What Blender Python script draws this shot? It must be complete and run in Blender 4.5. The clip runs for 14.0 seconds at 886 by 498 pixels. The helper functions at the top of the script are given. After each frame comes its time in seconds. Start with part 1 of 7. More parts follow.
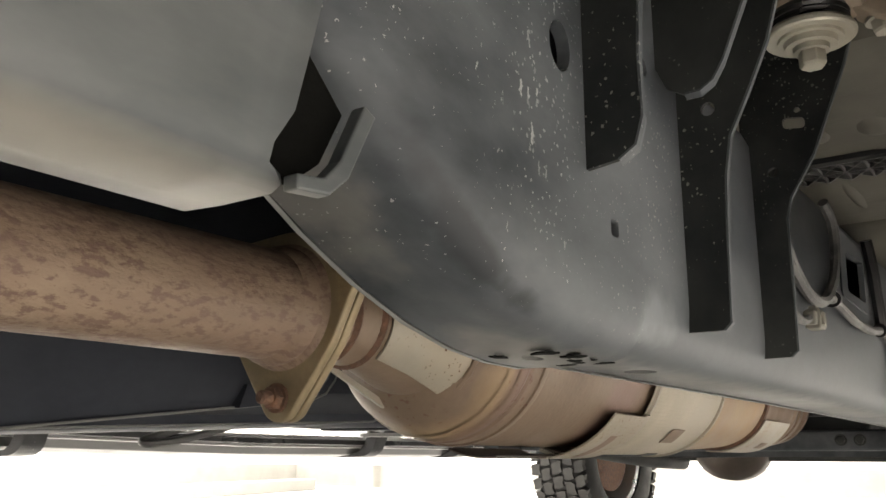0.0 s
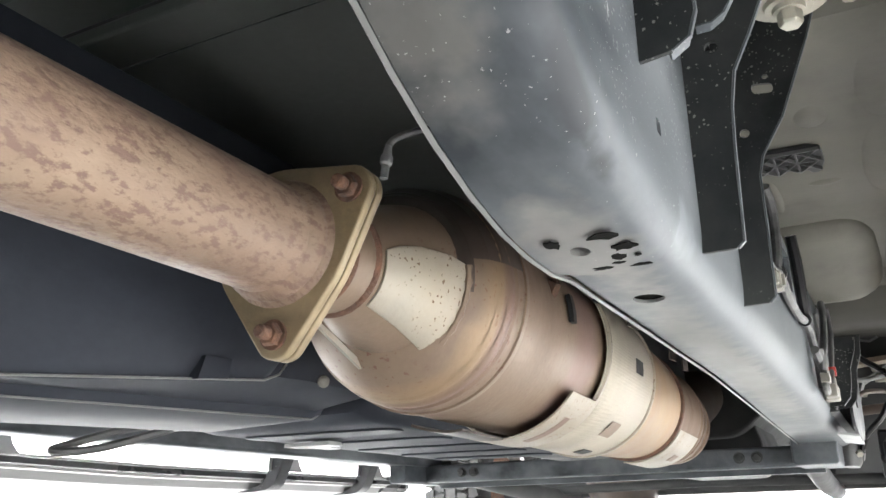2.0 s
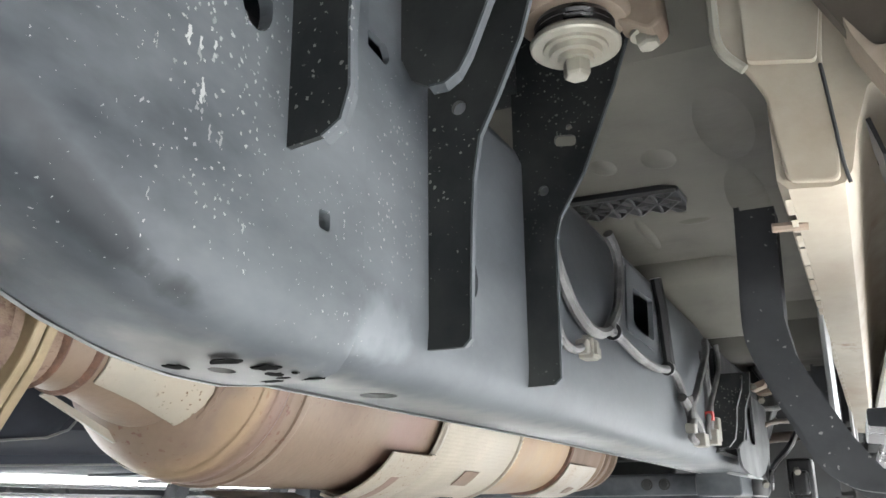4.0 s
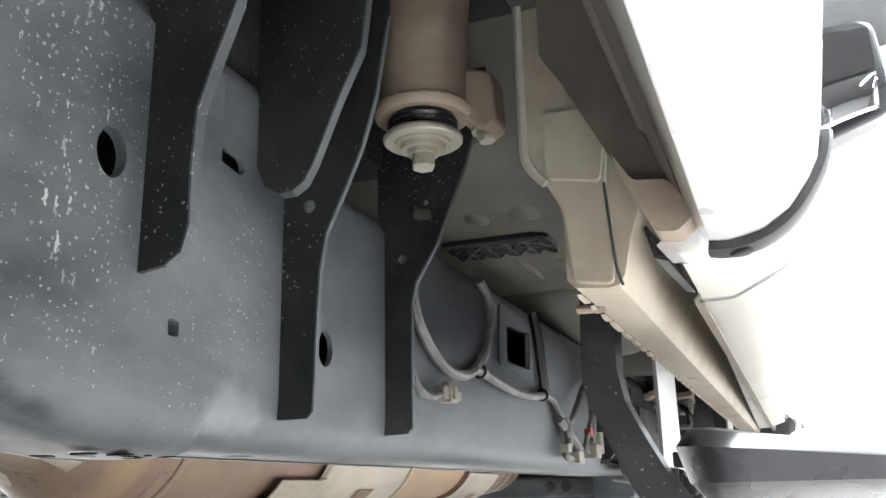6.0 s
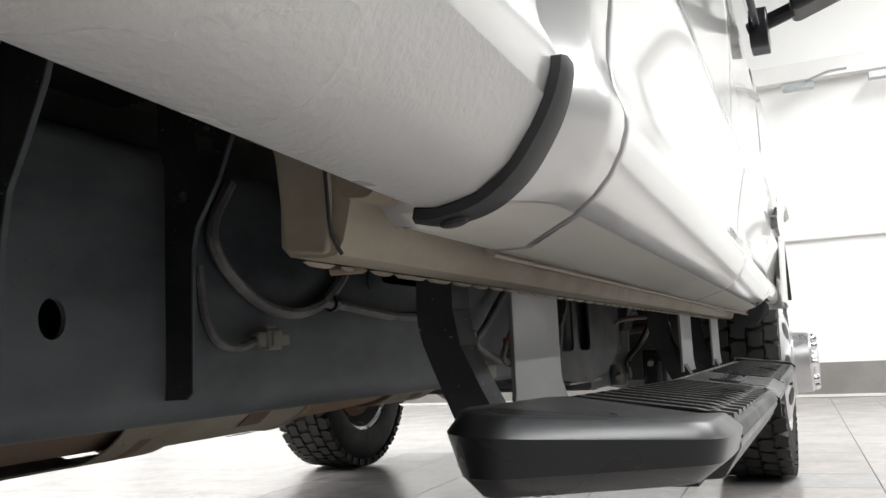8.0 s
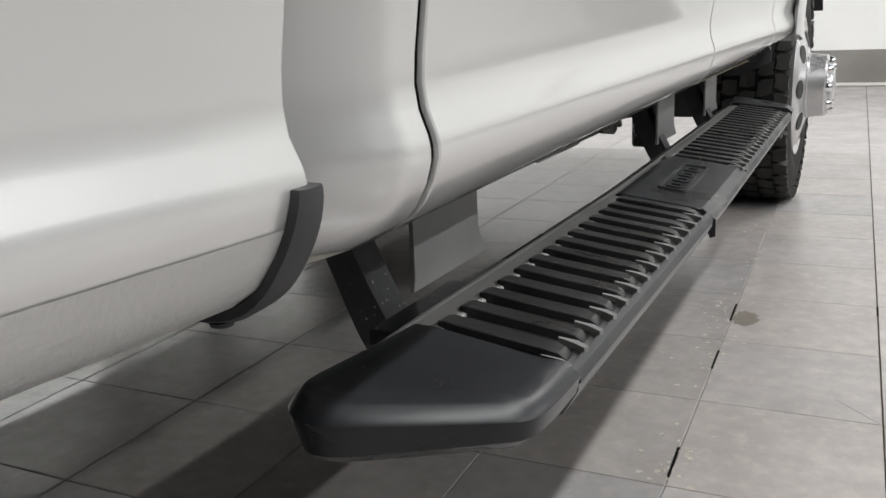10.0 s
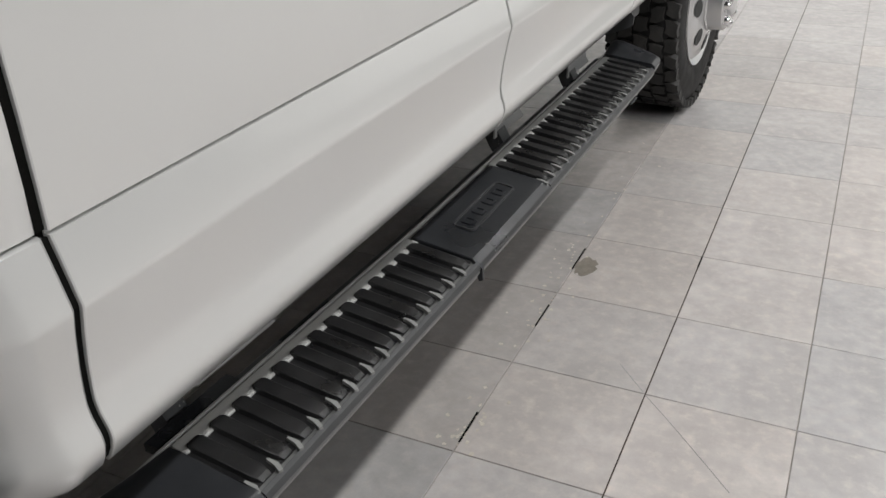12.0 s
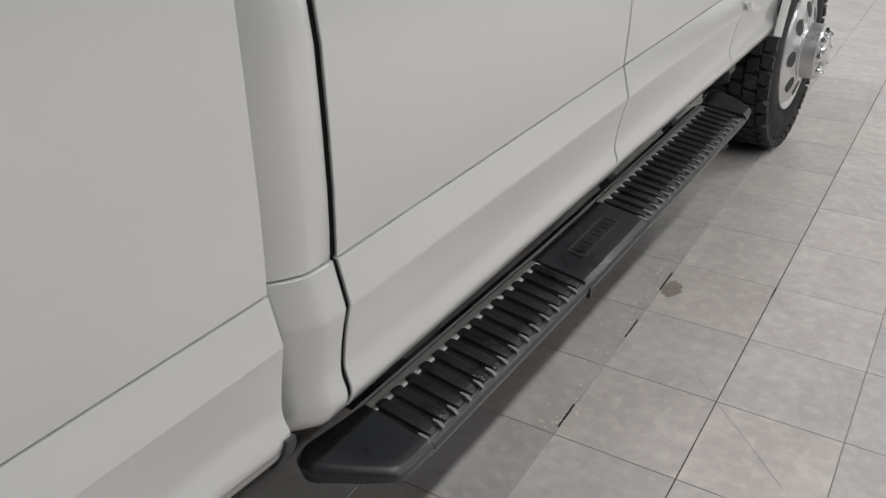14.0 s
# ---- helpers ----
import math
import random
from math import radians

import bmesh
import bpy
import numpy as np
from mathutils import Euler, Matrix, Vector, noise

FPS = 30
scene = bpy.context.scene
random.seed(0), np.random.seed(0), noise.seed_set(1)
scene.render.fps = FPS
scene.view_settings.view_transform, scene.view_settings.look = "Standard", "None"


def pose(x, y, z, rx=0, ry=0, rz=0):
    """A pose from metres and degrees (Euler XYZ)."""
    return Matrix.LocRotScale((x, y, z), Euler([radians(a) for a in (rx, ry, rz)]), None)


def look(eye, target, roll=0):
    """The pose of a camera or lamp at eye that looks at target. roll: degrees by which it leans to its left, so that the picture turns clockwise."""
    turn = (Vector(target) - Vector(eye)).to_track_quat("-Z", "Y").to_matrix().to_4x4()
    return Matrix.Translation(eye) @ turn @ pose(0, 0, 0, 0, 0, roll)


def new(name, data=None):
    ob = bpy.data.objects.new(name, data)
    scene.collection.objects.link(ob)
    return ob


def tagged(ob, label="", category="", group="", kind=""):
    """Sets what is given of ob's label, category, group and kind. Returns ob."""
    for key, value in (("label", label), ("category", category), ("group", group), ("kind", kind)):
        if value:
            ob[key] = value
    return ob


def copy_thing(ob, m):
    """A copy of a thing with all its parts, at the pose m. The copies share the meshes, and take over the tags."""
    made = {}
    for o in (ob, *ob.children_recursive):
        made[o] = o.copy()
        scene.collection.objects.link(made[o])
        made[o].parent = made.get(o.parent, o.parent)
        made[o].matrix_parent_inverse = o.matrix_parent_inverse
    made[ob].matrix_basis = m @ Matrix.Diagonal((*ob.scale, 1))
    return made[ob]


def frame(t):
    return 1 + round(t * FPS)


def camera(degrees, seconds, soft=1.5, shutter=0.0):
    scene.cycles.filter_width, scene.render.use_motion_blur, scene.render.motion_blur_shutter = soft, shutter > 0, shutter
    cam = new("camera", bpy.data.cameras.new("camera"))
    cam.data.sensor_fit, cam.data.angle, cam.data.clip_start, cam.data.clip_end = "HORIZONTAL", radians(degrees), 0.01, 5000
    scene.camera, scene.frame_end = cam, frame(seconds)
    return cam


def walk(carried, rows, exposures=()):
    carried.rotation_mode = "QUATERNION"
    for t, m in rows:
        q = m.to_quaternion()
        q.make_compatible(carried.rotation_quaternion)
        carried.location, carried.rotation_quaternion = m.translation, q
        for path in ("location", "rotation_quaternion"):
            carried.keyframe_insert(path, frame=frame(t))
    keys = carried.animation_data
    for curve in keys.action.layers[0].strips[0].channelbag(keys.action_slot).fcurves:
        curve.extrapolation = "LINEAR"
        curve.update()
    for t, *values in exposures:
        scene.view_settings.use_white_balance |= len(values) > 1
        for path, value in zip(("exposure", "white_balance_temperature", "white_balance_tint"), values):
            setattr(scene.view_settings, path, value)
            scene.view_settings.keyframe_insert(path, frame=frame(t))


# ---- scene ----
cam = camera(54.3, 14.0)
PATH = [
    (0, (0.801, -1.073, 0.388), (-0.342, 0.501, 0.855), 0.2),
    (0.5, (0.751, -1.053, 0.337), (-0.281, 0.578, 0.86), -0.3),
    (1, (0.711, -1.065, 0.298), (-0.239, 0.606, 0.851), -1.1),
    (1.5, (0.693, -1.091, 0.285), (-0.193, 0.605, 0.866), -1.5),
    (2, (0.69, -1.105, 0.287), (-0.182, 0.591, 0.89), -1.3),
    (2.5, (0.707, -1.048, 0.286), (-0.173, 0.645, 0.888), -0.5),
    (3, (0.744, -0.988, 0.29), (-0.135, 0.706, 0.888), -0.4),
    (3.5, (0.8, -0.957, 0.329), (-0.06, 0.749, 0.918), -0.5),
    (3.7, (0.815, -0.957, 0.351), (-0.035, 0.757, 0.933), -0.5),
    (5.8, (0.921, -1.031, 0.421), (0.214, 0.753, 0.983), -1.4),
    (6, (0.946, -1.034, 0.419), (0.235, 0.754, 0.965), -1.4),
    (6.5, (0.997, -0.998, 0.41), (0.282, 0.805, 0.898), -2.1),
    (7, (1.011, -0.946, 0.435), (0.283, 0.868, 0.857), -2.4),
    (7.5, (1.058, -0.902, 0.471), (0.294, 0.909, 0.84), -2.6),
    (8, (1.098, -0.847, 0.502), (0.286, 0.965, 0.744), -2.7),
    (8.4, (1.132, -0.826, 0.529), (0.283, 0.98, 0.661), -2.5),
    (8.5, (1.148, -0.822, 0.533), (0.289, 0.981, 0.64), -2.7),
    (9, (1.196, -0.781, 0.553), (0.298, 1.005, 0.496), -3.1),
    (9.2, (1.208, -0.762, 0.569), (0.297, 1.013, 0.423), -3.2),
    (11.3, (1.413, -0.8, 1.085), (0.577, 0.76, 0.154), -2.3),
    (11.5, (1.48, -0.782, 1.131), (0.64, 0.765, 0.183), -2.7),
    (12, (1.599, -0.73, 1.198), (0.753, 0.802, 0.23), -2.6),
    (12.5, (1.645, -0.714, 1.247), (0.759, 0.776, 0.249), -2.5),
    (13, (1.68, -0.732, 1.284), (0.752, 0.721, 0.271), -1.5),
    (13.5, (1.691, -0.82, 1.373), (0.746, 0.615, 0.349), -1.5),
    (14, (1.684, -1.07, 1.438), (0.686, 0.368, 0.471), -1.4),
]
# ---------------------------------------------------------------- light
EXPOSURES = [(0.0, 1.38, 7400, 9), (0.3, 2.17, 7050, 9), (0.5, 2.54, 6750, 9), (1.5, 2.62, 6400, 8), (3.0, 2.59, 6320, 7), (3.7, 2.42, 6250, 7), (6.0, 1.98, 6350, 8), (6.5, 1.2, 6350, 8), (7.0, 0.37, 6480, 9), (7.5, -0.17, 6580, 10), (8.0, -0.67, 6650, 10), (9.0, -0.97, 6650, 10), (11.3, -1.21, 6680, 10), (12.5, -1.23, 6700, 10), (13.5, -1.27, 6700, 10), (14.0, -1.47, 6680, 10)]
walk(cam, [(t, look(eye, target, roll)) for t, eye, target, roll in PATH], EXPOSURES)

world = bpy.data.worlds.new("world")
scene.world = world
world.use_nodes = True
world.node_tree.nodes["Background"].inputs[0].default_value = (0.9, 0.95, 1.0, 1)
world.node_tree.nodes["Background"].inputs[1].default_value = 0.3

ROOM = dict(x0=-7.5, x1=8.0, y0=-8.0, y1=7.15, z=4.3)
LAMP_WATTS = 330.0


def area_lamp(x, y, z, sx, sy, watts):
    data = bpy.data.lights.new("ceiling_lamp", "AREA")
    data.shape, data.size, data.size_y, data.energy = "RECTANGLE", sx, sy, watts
    data.color = (0.965, 0.985, 1.0)
    ob = new("ceiling_lamp", data)
    ob.matrix_world = pose(x, y, z)
    return ob


LAMP_SPOTS = [(x, y) for x in (-6.4, -2.6, 2.8, 6.2) for y in (-0.4, 4.2)]
for lx, ly in LAMP_SPOTS:
    area_lamp(lx, ly, ROOM["z"] - 0.13, 0.14, 3.4, LAMP_WATTS * (1.1 if lx < -4 else 1.0))


# ---------------------------------------------------------------- materials
def surf(name, color, rough=0.5, metal=0.0, var=0.18, scale=7.0, fine=140.0, bump=0.12, coat=0.0,
         dust=None, specks=None, patches=None, stretch=(1, 1, 1), rvar=0.12, spec=0.5, dist=0.004):
    """dust: (colour, amount, scale); specks: (colour, scale, threshold); patches: (colour, scale, threshold, softness)."""
    m = bpy.data.materials.new(name)
    m.use_nodes = True
    nt = m.node_tree
    n, link = nt.nodes, nt.links.new
    bsdf = n["Principled BSDF"]
    tc, mp = n.new("ShaderNodeTexCoord"), n.new("ShaderNodeMapping")
    mp.inputs["Scale"].default_value = stretch
    link(tc.outputs["Object"], mp.inputs["Vector"])

    def noise_tex(sc, detail=4.0, rg=0.55):
        t = n.new("ShaderNodeTexNoise")
        t.inputs["Scale"].default_value, t.inputs["Detail"].default_value, t.inputs["Roughness"].default_value = sc, detail, rg
        link(mp.outputs["Vector"], t.inputs["Vector"])
        return t.outputs["Fac"]

    def ramp(src, lo, hi, a=0.0, b=1.0):
        r = n.new("ShaderNodeMapRange")
        r.inputs["From Min"].default_value, r.inputs["From Max"].default_value = lo, hi
        r.inputs["To Min"].default_value, r.inputs["To Max"].default_value = a, b
        link(src, r.inputs["Value"])
        return r.outputs["Result"]

    def mix(fac, a, b):
        x = n.new("ShaderNodeMix")
        x.data_type = "RGBA"
        for sock, v in ((x.inputs[0], fac), (x.inputs[6], a), (x.inputs[7], b)):
            if isinstance(v, tuple):
                sock.default_value = (*v[:3], 1)
            elif isinstance(v, (int, float)):
                sock.default_value = v
            else:
                link(v, sock)
        return x.outputs[2]

    big, small = noise_tex(scale), noise_tex(fine, 3.0)
    dark, light = tuple(c * (1 - var) for c in color), tuple(min(1, c * (1 + var)) for c in color)
    col = mix(ramp(big, 0.32, 0.68), dark, light)
    col = mix(ramp(small, 0.3, 0.7, 0, var * 0.9), col, tuple(c * 0.6 for c in color))
    rsrc = ramp(big, 0.3, 0.7, max(0.03, rough - rvar), min(1, rough + rvar))
    if patches:
        pc, ps, pt, pw = patches
        f = ramp(noise_tex(ps, 7.0, 0.65), pt - pw, pt + pw)
        col = mix(f, col, pc)
    if dust:
        dc, da, ds = dust
        f = ramp(noise_tex(ds, 6.0, 0.6), 0.35, 0.72, 0, da)
        col = mix(f, col, dc)
    if specks:
        sc_, ss, st = specks
        f = ramp(noise_tex(ss, 1.5, 0.4), st, st + 0.03)
        where = n.new("ShaderNodeMath")
        where.operation = "MULTIPLY"
        link(f, where.inputs[0])
        link(ramp(noise_tex(9.0, 3.0), 0.42, 0.60, 0.05, 1.0), where.inputs[1])
        f = where.outputs[0]
        col = mix(f, col, sc_)
    link(col, bsdf.inputs["Base Color"])
    link(rsrc, bsdf.inputs["Roughness"])
    bsdf.inputs["Metallic"].default_value = metal
    bsdf.inputs["Specular IOR Level"].default_value = spec
    if coat:
        bsdf.inputs["Coat Weight"].default_value = coat
        bsdf.inputs["Coat Roughness"].default_value = 0.06
    if bump:
        b = n.new("ShaderNodeBump")
        b.inputs["Strength"].default_value, b.inputs["Distance"].default_value = bump, dist
        link(small, b.inputs["Height"])
        link(b.outputs["Normal"], bsdf.inputs["Normal"])
    return m


M = dict(
    paint=surf("silver_white_paint", (0.625, 0.625, 0.617), 0.33, 0.5, 0.006, 3, 40, 0.0, coat=1.0, rvar=0.02),
    guard=surf("stone_guard_paint", (0.60, 0.60, 0.59), 0.34, 0.15, 0.01, 5, 210, 0.26, dust=((0.50, 0.495, 0.475), 0.25, 5), dist=0.003),
    beige=surf("dusty_primer", (0.39, 0.36, 0.295), 0.6, 0.0, 0.16, 6, 90, 0.08, dust=((0.26, 0.20, 0.138), 0.8, 7), patches=((0.20, 0.13, 0.085), 16, 0.645, 0.05), stretch=(1, 0.5, 1)),
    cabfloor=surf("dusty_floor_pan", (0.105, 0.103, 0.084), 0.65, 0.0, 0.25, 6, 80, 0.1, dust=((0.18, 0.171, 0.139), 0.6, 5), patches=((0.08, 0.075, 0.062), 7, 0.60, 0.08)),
    rail=surf("dusty_frame_paint", (0.044, 0.051, 0.058), 0.46, 0.0, 0.35, 6, 60, 0.05, dust=((0.140, 0.150, 0.157), 0.95, 6.0),
              patches=((0.035, 0.039, 0.043), 9, 0.66, 0.06), stretch=(1, 0.6, 1.2), rvar=0.15, spec=0.2),
    rearrail=surf("dusty_rear_frame_paint", (0.062, 0.07, 0.074), 0.5, 0.0, 0.3, 7, 60, 0.05, dust=((0.155, 0.16, 0.158), 0.9, 9.0), stretch=(1, 0.5, 1.3), rvar=0.12, spec=0.2),
    black=surf("black_bracket_paint", (0.011, 0.0125, 0.0135), 0.5, 0.0, 0.3, 8, 70, 0.08, dust=((0.055, 0.058, 0.055), 0.7, 9), spec=0.25),
    dark=surf("dark_underside", (0.016, 0.0175, 0.019), 0.6, 0.0, 0.3, 6, 60, 0.08, dust=((0.07, 0.07, 0.065), 0.5, 5)),
    tank=surf("black_tank_plastic", (0.033, 0.037, 0.047), 0.6, 0.0, 0.25, 4, 120, 0.05, dust=((0.058, 0.063, 0.075), 0.7, 5), stretch=(1, 0.6, 1), spec=0.1),
    rust=surf("rusty_exhaust_steel", (0.285, 0.208, 0.146), 0.62, 0.1, 0.2, 12, 240, 0.3,
              patches=((0.17, 0.105, 0.078), 150, 0.54, 0.04), stretch=(1, 0.48, 1), dust=((0.185, 0.118, 0.087), 0.75, 18)),
    filt=surf("heat_tinted_steel", (0.245, 0.178, 0.124), 0.55, 0.1, 0.22, 6, 120, 0.1, dust=((0.135, 0.092, 0.068), 0.9, 6),
              specks=((0.15, 0.075, 0.05), 150, 0.66), stretch=(1, 1.3, 1)),
    tan=surf("straw_tinted_steel", (0.35, 0.25, 0.15), 0.55, 0.1, 0.14, 9, 120, 0.08, dust=((0.27, 0.175, 0.125), 0.6, 8)),
    cream=surf("heat_shield_steel", (0.36, 0.33, 0.275), 0.5, 0.15, 0.12, 9, 160, 0.1, dust=((0.31, 0.25, 0.175), 0.6, 9), specks=((0.14, 0.085, 0.05), 230, 0.66)),
    flange=surf("yellowed_flange_steel", (0.34, 0.265, 0.155), 0.48, 0.35, 0.25, 16, 120, 0.2, dust=((0.15, 0.12, 0.085), 0.85, 11), patches=((0.42, 0.32, 0.17), 24, 0.62, 0.08)),
    bolt=surf("rusty_bolt", (0.165, 0.085, 0.052), 0.85, 0.05, 0.45, 90, 300, 0.6, dust=((0.09, 0.06, 0.05), 0.7, 60)),
    zinc=surf("zinc_plated_steel", (0.43, 0.42, 0.36), 0.45, 0.35, 0.12, 30, 150, 0.06, dust=((0.3, 0.26, 0.19), 0.5, 18)),
    cup=surf("dusty_mount_cup", (0.33, 0.275, 0.215), 0.65, 0.05, 0.2, 18, 90, 0.15, dust=((0.19, 0.12, 0.08), 0.75, 12)),
    rubber=surf("black_rubber", (0.006, 0.006, 0.0066), 0.34, 0.0, 0.25, 12, 160, 0.06, dust=((0.02, 0.02, 0.0202), 0.5, 14), spec=0.5),
    tyre=surf("tyre_rubber", (0.010, 0.010, 0.0105), 0.7, 0.0, 0.3, 14, 160, 0.12, dust=((0.028, 0.026, 0.024), 0.5, 10), spec=0.3),
    tread=surf("worn_tread_rubber", (0.026, 0.026, 0.026), 0.65, 0.0, 0.3, 20, 160, 0.15, dust=((0.05, 0.047, 0.043), 0.6, 12), spec=0.3),
    plastic=surf("black_textured_plastic", (0.014, 0.0152, 0.0175), 0.32, 0.0, 0.15, 6, 120, 0.03, dust=((0.03, 0.031, 0.034), 0.6, 9), dist=0.001, spec=0.36),
    alu=surf("grey_powder_coat", (0.10, 0.102, 0.101), 0.40, 0.05, 0.12, 6, 300, 0.06, dust=((0.10, 0.10, 0.097), 0.5, 6)),
    plate=surf("light_grey_bracket_paint", (0.26, 0.265, 0.265), 0.5, 0.1, 0.1, 8, 160, 0.05, dust=((0.34, 0.34, 0.33), 0.4, 8)),
    chrome=surf("chrome", (0.82, 0.82, 0.83), 0.08, 1.0, 0.02, 5, 200, 0.0, rvar=0.03),
    alloy=surf("polished_wheel", (0.66, 0.66, 0.665), 0.3, 0.85, 0.05, 6, 200, 0.03),
    wire=surf("dusty_wire_sleeve", (0.055, 0.055, 0.055), 0.65, 0.0, 0.25, 20, 260, 0.3, dust=((0.26, 0.26, 0.25), 0.75, 13)),
    conn=surf("dusty_connector_plastic", (0.21, 0.20, 0.17), 0.6, 0.0, 0.2, 40, 200, 0.1),
    red=surf("red_clip_plastic", (0.5, 0.05, 0.04), 0.5, 0, 0.1, 20, 100, 0.02),
    mirror=surf("mirror_glass", (0.9, 0.9, 0.9), 0.02, 1.0, 0.0, 3, 100, 0.0, rvar=0.0),
    glass=surf("tinted_window", (0.02, 0.022, 0.024), 0.04, 0.0, 0.0, 3, 100, 0.0, rvar=0.0),
    wall=surf("white_wall_paint", (0.80, 0.80, 0.785), 0.6, 0.0, 0.02, 2, 120, 0.04),
    band=surf("grey_wall_base", (0.22, 0.21, 0.195), 0.55, 0.0, 0.12, 4, 60, 0.05),
    hanger=surf("dusty_black_steel", (0.034, 0.036, 0.039), 0.55, 0.05, 0.25, 7, 140, 0.08, dust=((0.07, 0.072, 0.074), 0.7, 9), spec=0.3),
    strip=surf("pale_strip", (0.72, 0.71, 0.69), 0.5, 0.0, 0.04, 4, 90, 0.03),
    ceil=surf("dark_ceiling_paint", (0.04, 0.041, 0.044), 0.7, 0.0, 0.1, 2, 90, 0.03),
    steel=surf("galvanised_steel", (0.5, 0.52, 0.53), 0.4, 0.7, 0.1, 20, 120, 0.03),
    grout=surf("dark_grout", (0.21, 0.19, 0.17), 0.85, 0.0, 0.25, 6, 160, 0.1, dust=((0.36, 0.34, 0.31), 1.0, 1.6)),
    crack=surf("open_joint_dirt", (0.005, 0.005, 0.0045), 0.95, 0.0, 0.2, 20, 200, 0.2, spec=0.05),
    innerbed=surf("brown_inner_flange", (0.08, 0.07, 0.055), 0.7, 0.0, 0.25, 9, 90, 0.1, dust=((0.16, 0.13, 0.1), 0.5, 7)),
    edge=surf("pale_grey_edge_strip", (0.19, 0.192, 0.187), 0.42, 0.05, 0.1, 9, 200, 0.05, dust=((0.23, 0.23, 0.22), 0.4, 8)),
    # Lighter copy of edge, to offset the shade on the inner strip.
    ledge=surf("pale_grey_ledge", (0.36, 0.36, 0.352), 0.45, 0.05, 0.08, 9, 200, 0.05, dust=((0.30, 0.30, 0.29), 0.4, 8)),
    grit=surf("dry_grit", (0.40, 0.36, 0.31), 0.8, 0.0, 0.2, 30, 160, 0.1),
    trimplastic=surf("grey_black_trim_plastic", (0.030, 0.031, 0.033), 0.5, 0.0, 0.15, 8, 300, 0.05, dust=((0.06, 0.06, 0.06), 0.4, 9)),
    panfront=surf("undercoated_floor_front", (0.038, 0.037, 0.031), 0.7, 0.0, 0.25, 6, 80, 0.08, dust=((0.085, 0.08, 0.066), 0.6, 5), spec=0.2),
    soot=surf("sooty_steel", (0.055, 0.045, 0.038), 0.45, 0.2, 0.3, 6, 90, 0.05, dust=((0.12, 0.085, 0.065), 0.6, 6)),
    under=surf("grey_bed_underside", (0.115, 0.125, 0.115), 0.5, 0.0, 0.3, 4, 80, 0.06, dust=((0.13, 0.138, 0.13), 0.6, 3)),
    greywall=surf("grey_wall_paint", (0.13, 0.13, 0.132), 0.6, 0.0, 0.04, 2, 120, 0.04),
    sill=surf("dusty_sill_coating", (0.58, 0.565, 0.52), 0.42, 0.0, 0.05, 6, 110, 0.06, dust=((0.45, 0.415, 0.345), 0.6, 7), stretch=(1, 0.5, 1)),
    gold=surf("golden_weld_wire", (0.50, 0.36, 0.16), 0.4, 0.6, 0.2, 30, 200, 0.1),
    joint=surf("dark_joint_dirt", (0.05, 0.04, 0.032), 0.9, 0.0, 0.4, 12, 160, 0.1, spec=0.1),
    stain=surf("worn_patch", (0.17, 0.15, 0.125), 0.6, 0.0, 0.3, 30, 160, 0.2),
)


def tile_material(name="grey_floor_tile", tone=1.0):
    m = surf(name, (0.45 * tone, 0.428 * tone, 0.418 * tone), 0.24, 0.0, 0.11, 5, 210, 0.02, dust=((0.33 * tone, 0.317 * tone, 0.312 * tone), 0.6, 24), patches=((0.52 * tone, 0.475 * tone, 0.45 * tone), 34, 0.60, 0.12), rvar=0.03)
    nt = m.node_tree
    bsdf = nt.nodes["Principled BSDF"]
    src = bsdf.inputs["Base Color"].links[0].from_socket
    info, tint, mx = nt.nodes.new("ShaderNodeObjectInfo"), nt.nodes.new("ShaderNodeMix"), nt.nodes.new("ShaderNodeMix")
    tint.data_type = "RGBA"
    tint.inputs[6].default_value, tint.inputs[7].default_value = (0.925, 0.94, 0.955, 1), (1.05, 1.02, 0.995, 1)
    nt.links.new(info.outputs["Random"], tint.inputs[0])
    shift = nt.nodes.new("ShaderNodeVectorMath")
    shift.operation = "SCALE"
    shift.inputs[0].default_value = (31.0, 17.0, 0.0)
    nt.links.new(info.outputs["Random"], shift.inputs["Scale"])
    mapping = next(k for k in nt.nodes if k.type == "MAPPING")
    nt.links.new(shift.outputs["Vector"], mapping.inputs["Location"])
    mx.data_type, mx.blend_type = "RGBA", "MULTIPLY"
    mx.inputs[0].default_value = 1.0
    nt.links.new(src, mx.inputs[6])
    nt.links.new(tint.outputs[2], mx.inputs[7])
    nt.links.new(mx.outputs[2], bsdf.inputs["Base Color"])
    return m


for name, amount in (("rubber", 0.25), ("plastic", 0.12), ("alu", 0.15)):
    b = M[name].node_tree.nodes["Principled BSDF"]
    b.inputs["Sheen Weight"].default_value, b.inputs["Sheen Roughness"].default_value = amount, 0.3
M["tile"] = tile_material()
# Darker copies: wear beside the step and shade under the truck, as colour.
M["half_dark_tile"] = tile_material("half_worn_floor_tile", 0.88)
M["worn_shaded_tile"] = tile_material("dust_worn_floor_tile", 0.74)


